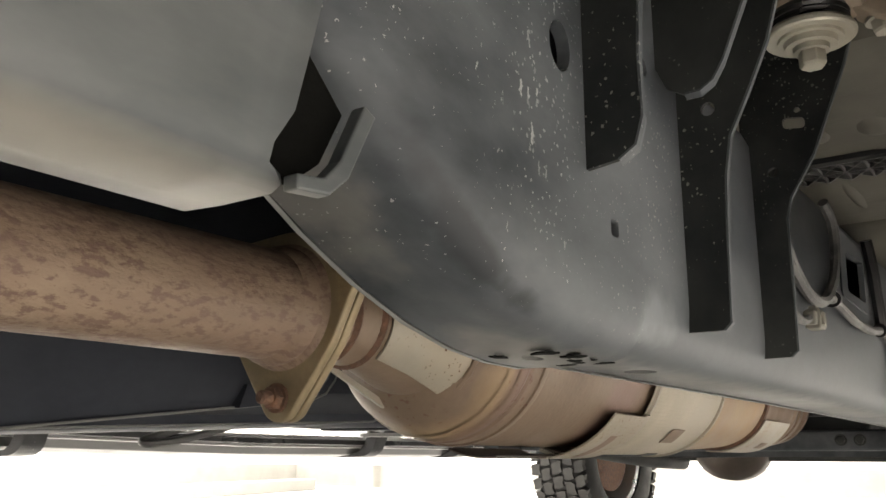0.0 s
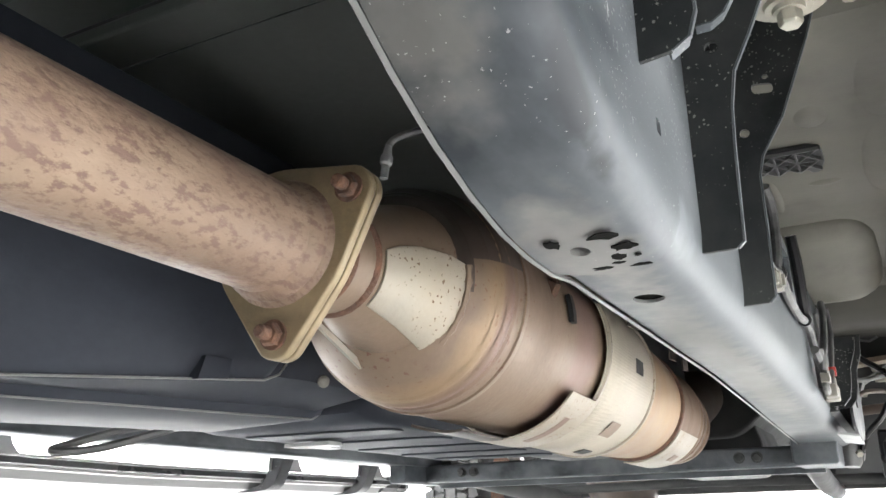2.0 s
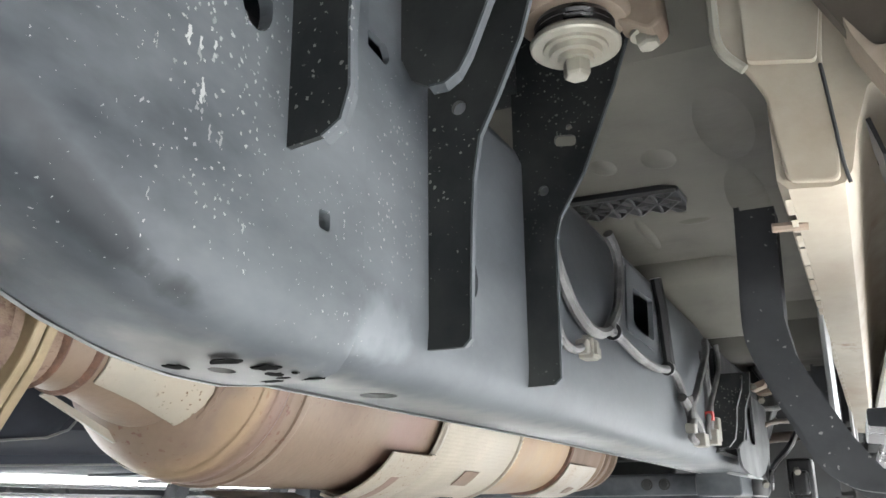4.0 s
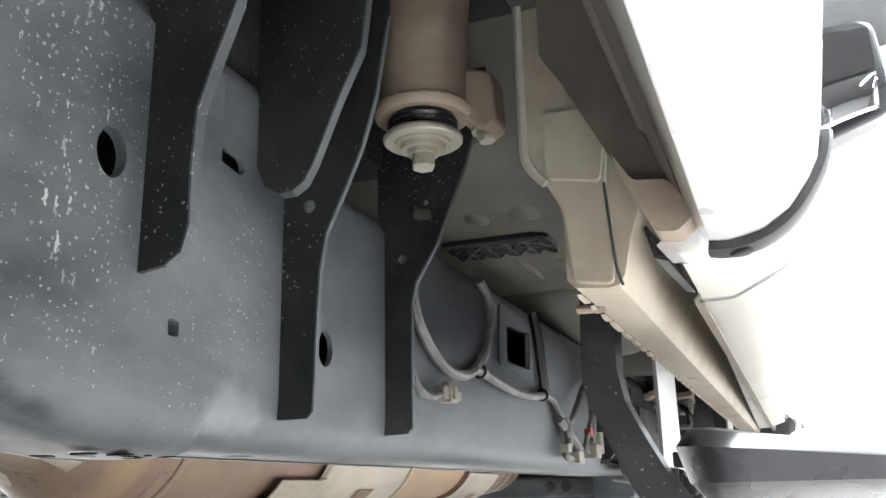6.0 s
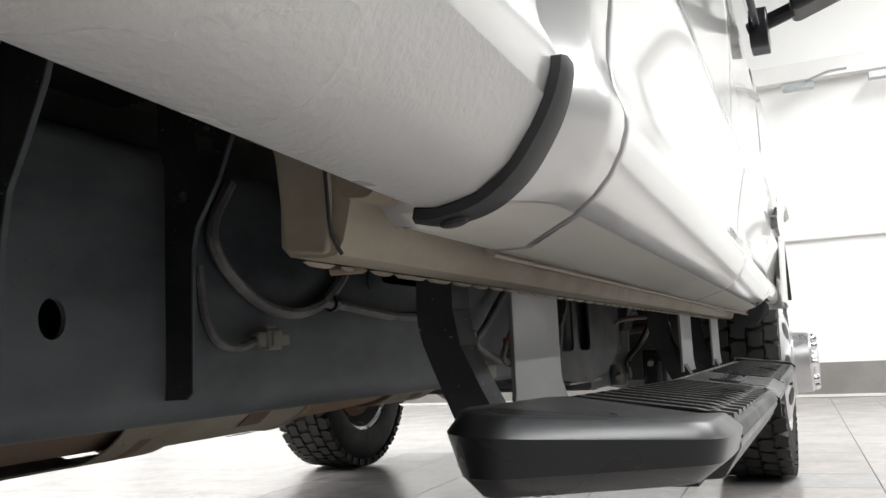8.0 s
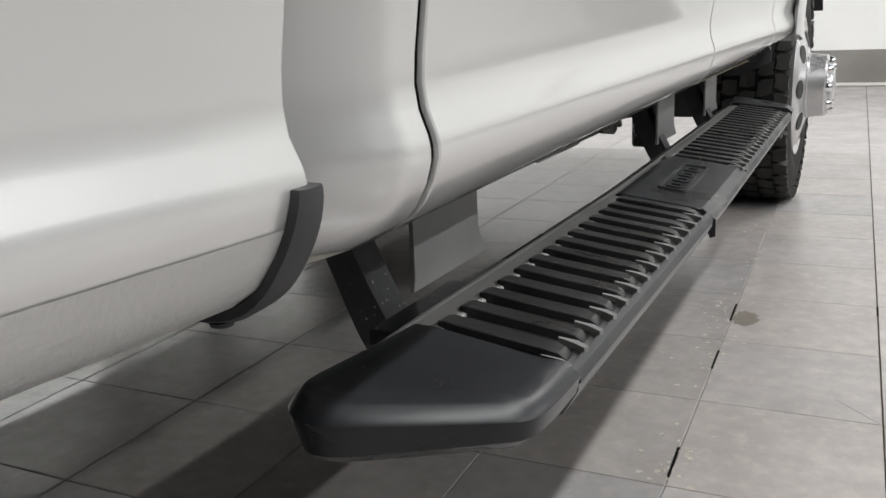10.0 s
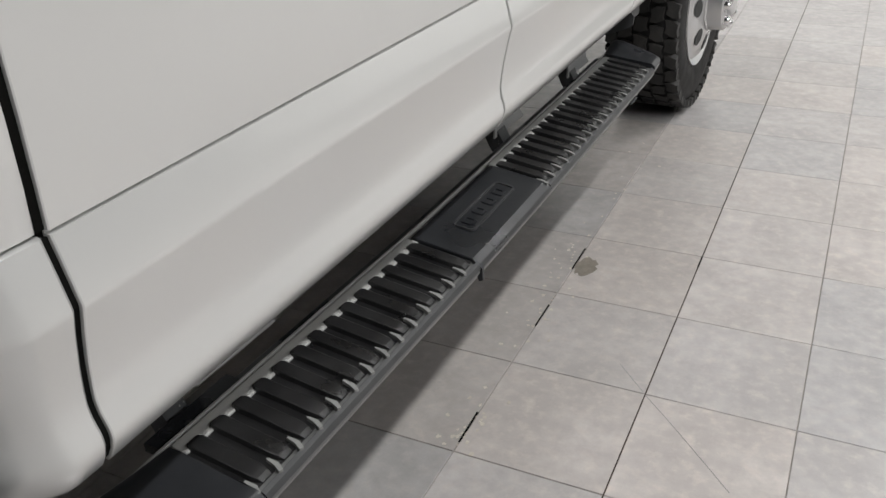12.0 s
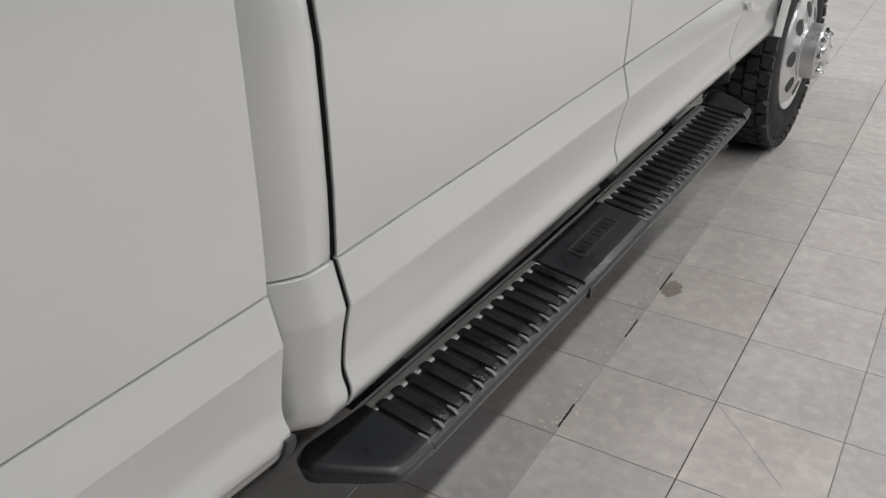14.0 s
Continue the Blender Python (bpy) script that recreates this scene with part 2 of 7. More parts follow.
def tint_spots(m, spots, noise_scale=40.0):
    """Soft colour spots on m, for stains and for painted light and shade: (place, turn in degrees, half sizes, colour,
    amount).
    """
    nt = m.node_tree
    n, link = nt.nodes, nt.links.new
    bsdf = n["Principled BSDF"]
    tc, nz = n.new("ShaderNodeTexCoord"), n.new("ShaderNodeTexNoise")
    nz.inputs["Scale"].default_value, nz.inputs["Detail"].default_value = noise_scale, 5.0
    link(tc.outputs["Object"], nz.inputs["Vector"])
    for place, turn, half, colour, amount in spots:
        mp, gr, add, rg, mx = (n.new("ShaderNode" + k) for k in ("Mapping", "TexGradient", "Math", "MapRange", "Mix"))
        mp.vector_type, gr.gradient_type, add.operation, mx.data_type = "TEXTURE", "SPHERICAL", "MULTIPLY_ADD", "RGBA"
        mp.inputs["Location"].default_value, mp.inputs["Scale"].default_value = place, half
        mp.inputs["Rotation"].default_value = tuple(radians(a) for a in turn)
        link(tc.outputs["Object"], mp.inputs["Vector"])
        link(mp.outputs["Vector"], gr.inputs["Vector"])
        link(nz.outputs["Fac"], add.inputs[0])
        add.inputs[1].default_value = 0.9
        link(gr.outputs["Fac"], add.inputs[2])
        rg.inputs["From Min"].default_value, rg.inputs["From Max"].default_value = 0.62, 1.05
        rg.inputs["To Max"].default_value = amount
        link(add.outputs[0], rg.inputs["Value"])
        inside = n.new("ShaderNodeMath")
        inside.operation = "MULTIPLY"
        edge = n.new("ShaderNodeMapRange")
        edge.inputs["From Max"].default_value = 0.15
        link(gr.outputs["Fac"], edge.inputs["Value"])
        link(edge.outputs["Result"], inside.inputs[0])
        link(rg.outputs["Result"], inside.inputs[1])
        link(inside.outputs[0], mx.inputs[0])
        link(bsdf.inputs["Base Color"].links[0].from_socket, mx.inputs[6])
        mx.inputs[7].default_value = (*colour, 1)
        link(mx.outputs[2], bsdf.inputs["Base Color"])


def spatter(m, colour, scale, reach, tilt=0.0, stretch=1.0, rear=None, few=0.5):
    """Dried mud specks on m; reach: their largest radius in cells; rear: (y few, y many)."""
    nt = m.node_tree
    n, link = nt.nodes, nt.links.new
    bsdf = n["Principled BSDF"]
    tc, mp, vo, sp = (n.new("ShaderNode" + k) for k in ("TexCoord", "Mapping", "TexVoronoi", "SeparateColor"))
    mp.inputs["Rotation"].default_value = (radians(tilt), 0, 0)
    mp.inputs["Scale"].default_value = (1, 1, stretch)
    vo.inputs["Scale"].default_value = scale
    wob, off = n.new("ShaderNodeTexNoise"), n.new("ShaderNodeVectorMath")
    wob.inputs["Scale"].default_value, wob.inputs["Detail"].default_value = scale * 1.7, 2.0
    off.operation = "MULTIPLY_ADD"
    off.inputs[1].default_value = (0.9 / scale,) * 3
    link(tc.outputs["Object"], wob.inputs["Vector"])
    link(wob.outputs["Color"], off.inputs[0])
    link(tc.outputs["Object"], off.inputs[2])
    link(off.outputs["Vector"], mp.inputs["Vector"])
    link(mp.outputs["Vector"], vo.inputs["Vector"])
    link(vo.outputs["Color"], sp.inputs["Color"])

    def ranged(src, a, b, c, d):
        r = n.new("ShaderNodeMapRange")
        for k, v in zip(("From Min", "From Max", "To Min", "To Max"), (a, b, c, d)):
            r.inputs[k].default_value = v
        link(src, r.inputs["Value"])
        return r.outputs["Result"]

    def times(a, b, op="MULTIPLY"):
        k = n.new("ShaderNodeMath")
        k.operation = op
        link(a, k.inputs[0])
        link(b, k.inputs[1])
        return k.outputs[0]
    nz = n.new("ShaderNodeTexNoise")
    nz.inputs["Scale"].default_value, nz.inputs["Detail"].default_value = 7.0, 4.0
    link(tc.outputs["Object"], nz.inputs["Vector"])
    density = ranged(nz.outputs["Fac"], 0.36, 0.66, 0.15, 1.0)
    if rear:
        low = 0.452
        xyz = n.new("ShaderNodeSeparateXYZ")
        link(tc.outputs["Object"], xyz.inputs[0])
        density = times(density, ranged(xyz.outputs["Y"], rear[0], rear[1], 0.25, 1.0))
        density = times(density, ranged(xyz.outputs["Z"], low, low + 0.09, 0.45, 1.0))
    size = times(ranged(sp.outputs["Red"], few, 1.0, 0.0, reach), density)
    gap = times(size, vo.outputs["Distance"], "SUBTRACT")
    mask = times(ranged(gap, 0.0, 0.03, 0.0, 1.0), ranged(sp.outputs["Green"], 0.0, 1.0, 0.35, 0.95))
    mx = n.new("ShaderNodeMix")
    mx.data_type = "RGBA"
    link(mask, mx.inputs[0])
    link(bsdf.inputs["Base Color"].links[0].from_socket, mx.inputs[6])
    mx.inputs[7].default_value = (*colour, 1)
    link(mx.outputs[2], bsdf.inputs["Base Color"])


# Crease shade and dirt at the bend as colour; paler underside and sleeve front.
tint_spots(M["rail"], [((0.577, -0.735, 0.486), (-32, 0, 0), (0.025, 0.085, 0.012), (0.026, 0.029, 0.032), 0.8),
                   ((0.578, -0.690, 0.466), (-14, 0, 0), (0.02, 0.040, 0.010), (0.018, 0.02, 0.022), 0.85),
                   ((0.53, -0.62, 0.447), (0, 0, 0), (0.05, 0.22, 0.02), (0.20, 0.19, 0.172), 0.5),
                   ((0.52, -0.80, 0.50), (-35, 0, 0), (0.05, 0.16, 0.03), (0.17, 0.162, 0.146), 0.45),
                   ((0.53, 0.0, 0.452), (0, 0, 0), (0.04, 0.9, 0.02), (0.20, 0.195, 0.18), 0.6),
                   ((0.585, -0.52, 0.47), (0, 0, 0), (0.02, 0.05, 0.05), (0.21, 0.225, 0.235), 0.6)])
# Paler bottom face: light thrown up by the floor, put into the colour.
tint_spots(M["rearrail"], [((0.55, -1.2, 0.479), (0, 0, 0), (0.06, 0.8, 0.012), (0.26, 0.245, 0.215), 0.9)], 8)
tint_spots(M["filt"], [((0.25, -0.325, 0.50), (0, 0, 0), (0.25, 0.035, 0.25), (0.38, 0.26, 0.13), 0.38), ((0.25, -0.30, 0.50), (0, 0, 0), (0.25, 0.025, 0.25), (0.17, 0.10, 0.085), 0.6),
                   ((0.28, -0.02, 0.52), (0, 0, 0), (0.2, 0.09, 0.2), (0.24, 0.155, 0.135), 0.7)], 18)
spatter(M["rail"], (0.28, 0.282, 0.275), 275, 0.50, rear=(-0.30, -0.66), few=0.38)
spatter(M["rail"], (0.34, 0.34, 0.33), 155, 0.355, tilt=38, stretch=0.26, rear=(-0.42, -0.70), few=0.54)
spatter(M["black"], (0.20, 0.20, 0.185), 300, 0.55, few=0.62)
spatter(M["hanger"], (0.27, 0.27, 0.255), 190, 0.42, few=0.66)
tint_spots(M["beige"], [((0.80, -0.30, 0.62), (0, 0, 0), (0.03, 0.16, 0.06), (0.22, 0.16, 0.10), 0.7),
                    ((0.86, 0.2, 0.60), (0, 0, 0), (0.05, 0.6, 0.05), (0.25, 0.19, 0.125), 0.75)], 25)


def emit_material(name, color, strength):
    m = bpy.data.materials.new(name)
    m.use_nodes = True
    b = m.node_tree.nodes["Principled BSDF"]
    b.inputs["Base Color"].default_value = (0.9, 0.9, 0.9, 1)
    b.inputs["Emission Color"].default_value = (*color, 1)
    b.inputs["Emission Strength"].default_value = strength
    return m


M["lamp"] = emit_material("lit_diffuser", (0.97, 0.99, 1.0), 2.0)


# ---------------------------------------------------------------- mesh helpers
class Geo:
    """Collects vertices and faces of one mesh."""

    def __init__(self):
        self.v, self.f = [], []

    def add(self, verts, faces):
        k = len(self.v)
        self.v += [tuple(p) for p in verts]
        self.f += [tuple(i + k for i in f) for f in faces]
        return self

    def box(self, x0, x1, y0, y1, z0, z1):
        v = [(x, y, z) for x in (x0, x1) for y in (y0, y1) for z in (z0, z1)]
        return self.add(v, [(0, 1, 3, 2), (4, 6, 7, 5), (0, 4, 5, 1), (2, 3, 7, 6), (0, 2, 6, 4), (1, 5, 7, 3)])

    def prism(self, pts, axis, a, b):
        """A 2D outline pushed from a to b along an axis; pts run in the other two axes, in x-y-z order."""
        def at(p, s):
            return {"x": (s, p[0], p[1]), "y": (p[0], s, p[1]), "z": (p[0], p[1], s)}[axis]
        n = len(pts)
        v = [at(p, a) for p in pts] + [at(p, b) for p in pts]
        f = [tuple(range(n)), tuple(range(2 * n - 1, n - 1, -1))]
        f += [(i, i + n, (i + 1) % n + n, (i + 1) % n) for i in range(n)]
        return self.add(v, f)

    def loft(self, rings, closed=False, caps=False):
        n = len(rings[0])
        v = [p for r in rings for p in r]
        f = []
        for k in range(len(rings) - 1):
            for i in range(n if closed else n - 1):
                j = (i + 1) % n
                f.append((k * n + i, k * n + j, (k + 1) * n + j, (k + 1) * n + i))
        if caps:
            f += [tuple(range(n - 1, -1, -1)), tuple((len(rings) - 1) * n + i for i in range(n))]
        return self.add(v, f)

    def lathe(self, profile, origin, axis, steps=40, up=(0, 0, 1), caps=True, squash=1.0):
        """profile: (distance along the axis, radius)."""
        a = Vector(axis).normalized()
        if abs(a.dot(Vector(up))) > 0.99:
            up = (0, 1, 0)
        u = a.cross(Vector(up)).normalized()
        w = u.cross(a)
        o = Vector(origin)
        rings = [[o + a * d + (u * math.cos(t) + w * math.sin(t) * squash) * r
                  for t in (2 * math.pi * i / steps for i in range(steps))] for d, r in profile]
        return self.loft(rings, True, caps)

    def tube(self, pts, r, steps=10, caps=True):
        P = [Vector(p) for p in pts]
        rings, u = [], None
        for i, p in enumerate(P):
            d = (P[min(i + 1, len(P) - 1)] - P[max(i - 1, 0)]).normalized()
            if u is None:
                u = d.orthogonal().normalized()
            u = (u - d * u.dot(d)).normalized()
            w = d.cross(u)
            rr = r[i] if isinstance(r, (list, tuple)) else r
            rings.append([p + (u * math.cos(t) + w * math.sin(t)) * rr for t in (2 * math.pi * k / steps for k in range(steps))])
        return self.loft(rings, True, caps)

    def hexbolt(self, o, axis, r, h):
        return self.lathe([(0, r), (h * 0.8, r), (h, r * 0.85)], o, axis, 6)


def curve_pts(pts, n=8):
    """A smooth line through pts."""
    P = [Vector(p) for p in pts]
    out = []
    for i in range(len(P) - 1):
        a, b, c, d = P[max(i - 1, 0)], P[i], P[i + 1], P[min(i + 2, len(P) - 1)]
        for k in range(n):
            t = k / n
            out.append(0.5 * ((2 * b) + (c - a) * t + (2 * a - 5 * b + 4 * c - d) * t * t + (3 * b - a - 3 * c + d) * t ** 3))
    return out + [P[-1]]


def part(name, g, material, parent=None, label="", smooth=False, bevel=0.0, solid=0.0, seg=2, angle=40, offset=-1.0):
    me = bpy.data.meshes.new(name)
    me.from_pydata(g.v, [], g.f)
    bm = bmesh.new()
    bm.from_mesh(me)
    bmesh.ops.remove_doubles(bm, verts=bm.verts, dist=1e-6)
    bmesh.ops.recalc_face_normals(bm, faces=bm.faces)
    bm.to_mesh(me)
    bm.free()
    me.materials.append(M[material])
    ob = new(name, me)
    if parent:
        ob.parent = parent
    if label:
        tagged(ob, label)
    if solid:
        s = ob.modifiers.new("Solidify", "SOLIDIFY")
        s.thickness, s.offset = solid, offset
    if bevel:
        b = ob.modifiers.new("Bevel", "BEVEL")
        b.width, b.segments, b.limit_method, b.angle_limit = bevel, seg, "ANGLE", radians(angle)
    if smooth:
        me.polygons.foreach_set("use_smooth", [True] * len(me.polygons))
        me.set_sharp_from_angle(angle=radians(angle))
    return ob


def cut(ob, cutters):
    """Takes the volumes of Geo cutters out of ob's mesh."""
    for g in cutters:
        c = part("cutter", g, "dark")
        mod = ob.modifiers.new("Boolean", "BOOLEAN")
        mod.object, mod.operation, mod.solver = c, "DIFFERENCE", "EXACT"
        dg = bpy.context.evaluated_depsgraph_get()
        me = bpy.data.meshes.new_from_object(ob.evaluated_get(dg))
        old = ob.data
        ob.modifiers.clear()
        ob.data = me
        bpy.data.meshes.remove(old)
        cm = c.data
        bpy.data.objects.remove(c)
        bpy.data.meshes.remove(cm)
    return ob


CENTRE_X = -0.088


def mirrored(ob, parent=None):
    """A copy of a part on the truck's other side."""
    me = ob.data.copy()
    me.transform(Matrix.Translation((2 * CENTRE_X, 0, 0)) @ Matrix.Scale(-1, 4, (1, 0, 0)))
    me.flip_normals()
    c = new(ob.name.split(".")[0], me)
    c.parent = parent or ob.parent
    for mod in ob.modifiers:
        k = c.modifiers.new(mod.name, mod.type)
        if mod.type == "SOLIDIFY":
            k.thickness, k.offset = mod.thickness, mod.offset
        if mod.type == "BEVEL":
            k.width, k.segments, k.limit_method, k.angle_limit = mod.width, mod.segments, mod.limit_method, mod.angle_limit
    for key in ob.keys():
        if key in ("label", "category", "group", "kind"):
            c[key] = ob[key]
    return c


def ring_pts(cx, cy, r, n=20, a0=0.0, ry=None):
    return [(cx + r * math.cos(a0 + 2 * math.pi * i / n), cy + (ry or r) * math.sin(a0 + 2 * math.pi * i / n)) for i in range(n)]


def rounded(pts, r, n=4):
    """The outline pts with its corners rounded by r."""
    out, k = [], len(pts)
    for i in range(k):
        p, a, b = Vector(pts[i]), Vector(pts[i - 1]), Vector(pts[(i + 1) % k])
        da, db = (a - p), (b - p)
        q = min(r, da.length * 0.45, db.length * 0.45)
        s, e = p + da.normalized() * q, p + db.normalized() * q
        for j in range(n + 1):
            t = j / n
            out.append(tuple((1 - t) ** 2 * s + 2 * t * (1 - t) * p + t * t * e))
    return out


# ---------------------------------------------------------------- the hall
def build_hall():
    R = ROOM
    x0, x1, y0, y1, h = R["x0"], R["x1"], R["y0"], R["y1"], R["z"]
    floor = part("floor", Geo().box(x0 - 0.2, x1 + 0.2, y0 - 0.2, y1 + 0.2, -0.2, -0.0035), "grout")
    tagged(floor, "grey square ceramic tiles with dark worn joints", "floor", kind="structure")
    tagged(part("ceiling", Geo().box(x0 - 0.2, x1 + 0.2, y0 - 0.2, y1 + 0.2, h, h + 0.15), "ceil"), "dark grey painted flat ceiling", "ceiling", kind="structure")
    walls = [("wall_north", (x0 - 0.2, x1 + 0.2, y1, y1 + 0.2, 0, h)), ("wall_south", (x0 - 0.2, x1 + 0.2, y0 - 0.2, y0, 0, h)),
             ("wall_west", (x0 - 0.2, x0, y0, y1, 0, h)), ("wall_east", (x1, x1 + 0.2, y0, y1, 0, h))]
    for name, b in walls:
        # East and south walls, out of view, are dark to cut bounced light.
        w = part(name, Geo().box(*b), "greywall" if name in ("wall_east", "wall_south") else "wall")
        tagged(w, "plain dark grey painted workshop wall" if name in ("wall_east", "wall_south") else "plain white painted workshop wall", "wall", kind="structure")
    bands = [(x0, x1, y1 - 0.012, y1 - 0.002), (x0, x1, y0 + 0.002, y0 + 0.012), (x0 + 0.002, x0 + 0.012, y0 + 0.013, y1 - 0.013), (x1 - 0.012, x1 - 0.002, y0 + 0.013, y1 - 0.013)]
    for b in bands:
        tagged(part("baseboard", Geo().box(*b, 0.022, 0.285), "band"), "grey tiled band along the wall foot", "baseboard", kind="structure")
    tagged(part("trim", Geo().box(x0, x1, y1 - 0.03, y1 - 0.012, 0.0, 0.022), "strip"), "pale strip at the wall foot", "trim", kind="structure")
    rail_ = Geo().box(x0, x1, y1 - 0.035, y1, 1.325, 1.352)
    tagged(part("trim", rail_, "strip", bevel=0.004), "pale horizontal rail across the wall", "trim", kind="structure")
    beam = part("wall_beam", Geo().box(x0, x1, y1 - 0.12, y1, 2.70, 2.86), "strip", bevel=0.006)
    tagged(beam, "pale grey beam high on the wall", "trim", kind="structure")
    for bx in (0.95, 1.62):
        arm = new("door_closer")
        tagged(arm, "pale grey door closer arm on the wall beam", "door closer")
        part("case", Geo().box(bx - 0.09, bx + 0.16, y1 - 0.2, y1 - 0.12, 2.60, 2.665), "steel", arm, bevel=0.006)
        part("arm", Geo().tube([(bx + 0.1, y1 - 0.21, 2.66), (bx + 0.28, y1 - 0.25, 2.70), (bx + 0.42, y1 - 0.2, 2.72)], 0.012, 8), "steel", arm)
    curb = Geo().prism([(-5.02, 0.3), (-4.75, 0.3), (-6.62, 6.6), (-6.9, 6.6)], "z", 0.0, 0.125)
    tagged(part("curb", curb, "band", bevel=0.01), "low grey concrete curb along the wall", "curb", kind="structure")
    post = new("guide_post")
    tagged(post, "galvanised upright door guide post with base plate", "post")
    part("post", Geo().prism([(-6.2, 6.86), (-6.1, 6.86), (-6.1, 6.94), (-6.13, 6.94), (-6.13, 6.885), (-6.17, 6.885), (-6.17, 6.94), (-6.2, 6.94)], "z", 0.01, 2.7), "steel", post)
    part("base_plate", Geo().box(-6.26, -6.04, 6.80, 6.99, 0, 0.01), "steel", post)
    for lx, ly in LAMP_SPOTS:
        if lx == LAMP_SPOTS[0][0] and ly == LAMP_SPOTS[0][1]:
            lamp = new("ceiling_light")
            part("housing", Geo().box(-0.10, 0.10, -1.75, 1.75, -0.1, 0), "strip", lamp, bevel=0.01)
            part("diffuser", Geo().box(-0.075, 0.075, -1.7, 1.7, -0.118, -0.1), "lamp", lamp)
            tagged(lamp, "long white ceiling light with lit diffuser", "ceiling light", "ceiling lights")
            lamp.matrix_basis = pose(lx, ly, h)
            first = lamp
        else:
            copy_thing(first, pose(lx, ly, h))
    return floor


FLOOR = build_hall()

# ---------------------------------------------------------------- the truck
TRUCK = new("pickup_truck")
tagged(TRUCK, "silver white crew cab pickup truck with dusty underside", "pickup truck")

RAIL_X0, RAIL_X1, RAIL_Z = 0.497, 0.580, 0.452


def kick(y):
    """Rise of the frame rail towards the rear axle."""
    if y > -0.585:
        return 0.0
    d = -0.585 - y
    return min(1.4 * d * d if d < 0.33 else 0.1525 + 0.92 * (d - 0.33), 0.30)


def build_rail():
    rings = []
    ys = [1.52, 1.2, 0.9, 0.6, 0.3, 0.0, -0.2, -0.4, -0.5, -0.6, -0.65, -0.7, -0.74, -0.78, -0.82, -0.86, -0.9, -0.95, -1.0, -1.1, -1.2, -1.4, -1.8, -2.3]
    for y in ys:
        d = kick(y)
        w = 0.0 if y < 0 else -0.028 * min(y, 1.5)
        z0, z1 = RAIL_Z + d, 0.695 + d + (0.05 if y < -0.4 else 0.0)
        sec = [(RAIL_X0 + 0.004 + w, z0), (RAIL_X1 - 0.030, z0), (RAIL_X1 - 0.016, z0 + 0.003), (RAIL_X1 - 0.006, z0 + 0.011), (RAIL_X1 - 0.001, z0 + 0.024), (RAIL_X1, z0 + 0.04),
               (RAIL_X1, z1 - 0.02), (RAIL_X1 - 0.006, z1 - 0.006), (RAIL_X1 - 0.02, z1), (RAIL_X0 + w, z1), (RAIL_X0 - 0.003 + w, z0 + 0.012), (RAIL_X0 - 0.001 + w, z0 + 0.003)]
        rings.append([(x, y, z) for x, z in sec])
    rail = part("frame_rail", Geo().loft(rings, True, True), "rail", TRUCK, "dusty dark grey boxed steel frame rail with spatter", smooth=True, angle=50)
    cuts = []
    # hollow inside, 5 mm walls
    bore = []
    for y in (1.50, 0.9, 0.3, 0.0, -0.4, -0.6, -0.7, -0.8, -0.9):
        d, w = kick(y), (0.0 if y < 0 else -0.028 * min(y, 1.5))
        bore.append([(x + (w if x < 0.54 else 0.0), y, z) for x, z in ((RAIL_X0 + 0.006, RAIL_Z + d + 0.003), (RAIL_X1 - 0.03, RAIL_Z + d + 0.0027), (RAIL_X1 - 0.012, RAIL_Z + d + 0.016), (RAIL_X1 - 0.005, RAIL_Z + d + 0.04),
                                                                        (RAIL_X1 - 0.005, 0.675 + d), (RAIL_X1 - 0.02, 0.688 + d), (RAIL_X0 + 0.006, 0.688 + d))])
    cuts.append(Geo().loft(bore, True, True))
    cuts.append(Geo().prism(ring_pts(0.530, -0.440, 0.0125, 20, ry=0.015), "z", 0.40, 0.62))
    drain = [Geo().prism(ring_pts(0.529, -0.603, 0.0065, 16, ry=0.0085), "z", 0.40, 0.60)]
    cuts.append(Geo().prism(ring_pts(0.529, -0.603, 0.014, 16), "z", 0.40, 0.60))
    cuts.append(Geo().prism(ring_pts(-0.391, 0.541, 0.0125, 20, ry=0.0155), "x", 0.513, 0.62))
    cuts.append(Geo().prism(ring_pts(-0.658, 0.622, 0.0125, 20, ry=0.016), "x", 0.513, 0.62))
    cuts.append(Geo().prism(rounded([(-0.598, 0.520), (-0.587, 0.520), (-0.587, 0.531), (-0.598, 0.531)], 0.003), "x", 0.513, 0.62))
    cuts.append(Geo().prism(rounded([(-0.568, 0.660), (-0.522, 0.653), (-0.517, 0.660), (-0.522, 0.668), (-0.545, 0.668)], 0.004), "x", 0.513, 0.62))
    cuts.append(Geo().prism(rounded([(0.111, 0.595), (0.224, 0.595), (0.232, 0.654), (0.117, 0.648)], 0.008), "x", 0.513, 0.62))
    side_holes = cuts[3:6]
    cut(rail, cuts)
    # Added black plate: the dark inside the hole, put in as colour.
    part("wax_coat", Geo().box(RAIL_X0 + 0.010, RAIL_X1 - 0.032, -0.475, -0.405, RAIL_Z + 0.0036, RAIL_Z + 0.006), "crack", rail, "black cavity wax inside the rail")
    mirrored(rail)
    lip = []
    for i in range(60):
        y = 1.3 - 2.5 * i / 59
        d, w = kick(y) - (0.0048 if y < -0.555 else 0.0), (0.0 if y < 0 else -0.028 * min(y, 1.5))
        lip.append([(RAIL_X0 - 0.0042 + w, y, RAIL_Z + d + 0.004), (RAIL_X0 - 0.0042 + w, y, RAIL_Z + d + 0.0005), (RAIL_X0 - 0.003 + w, y, RAIL_Z + d - 0.0012), (RAIL_X0 + 0.0005 + w, y, RAIL_Z + d - 0.0010)])
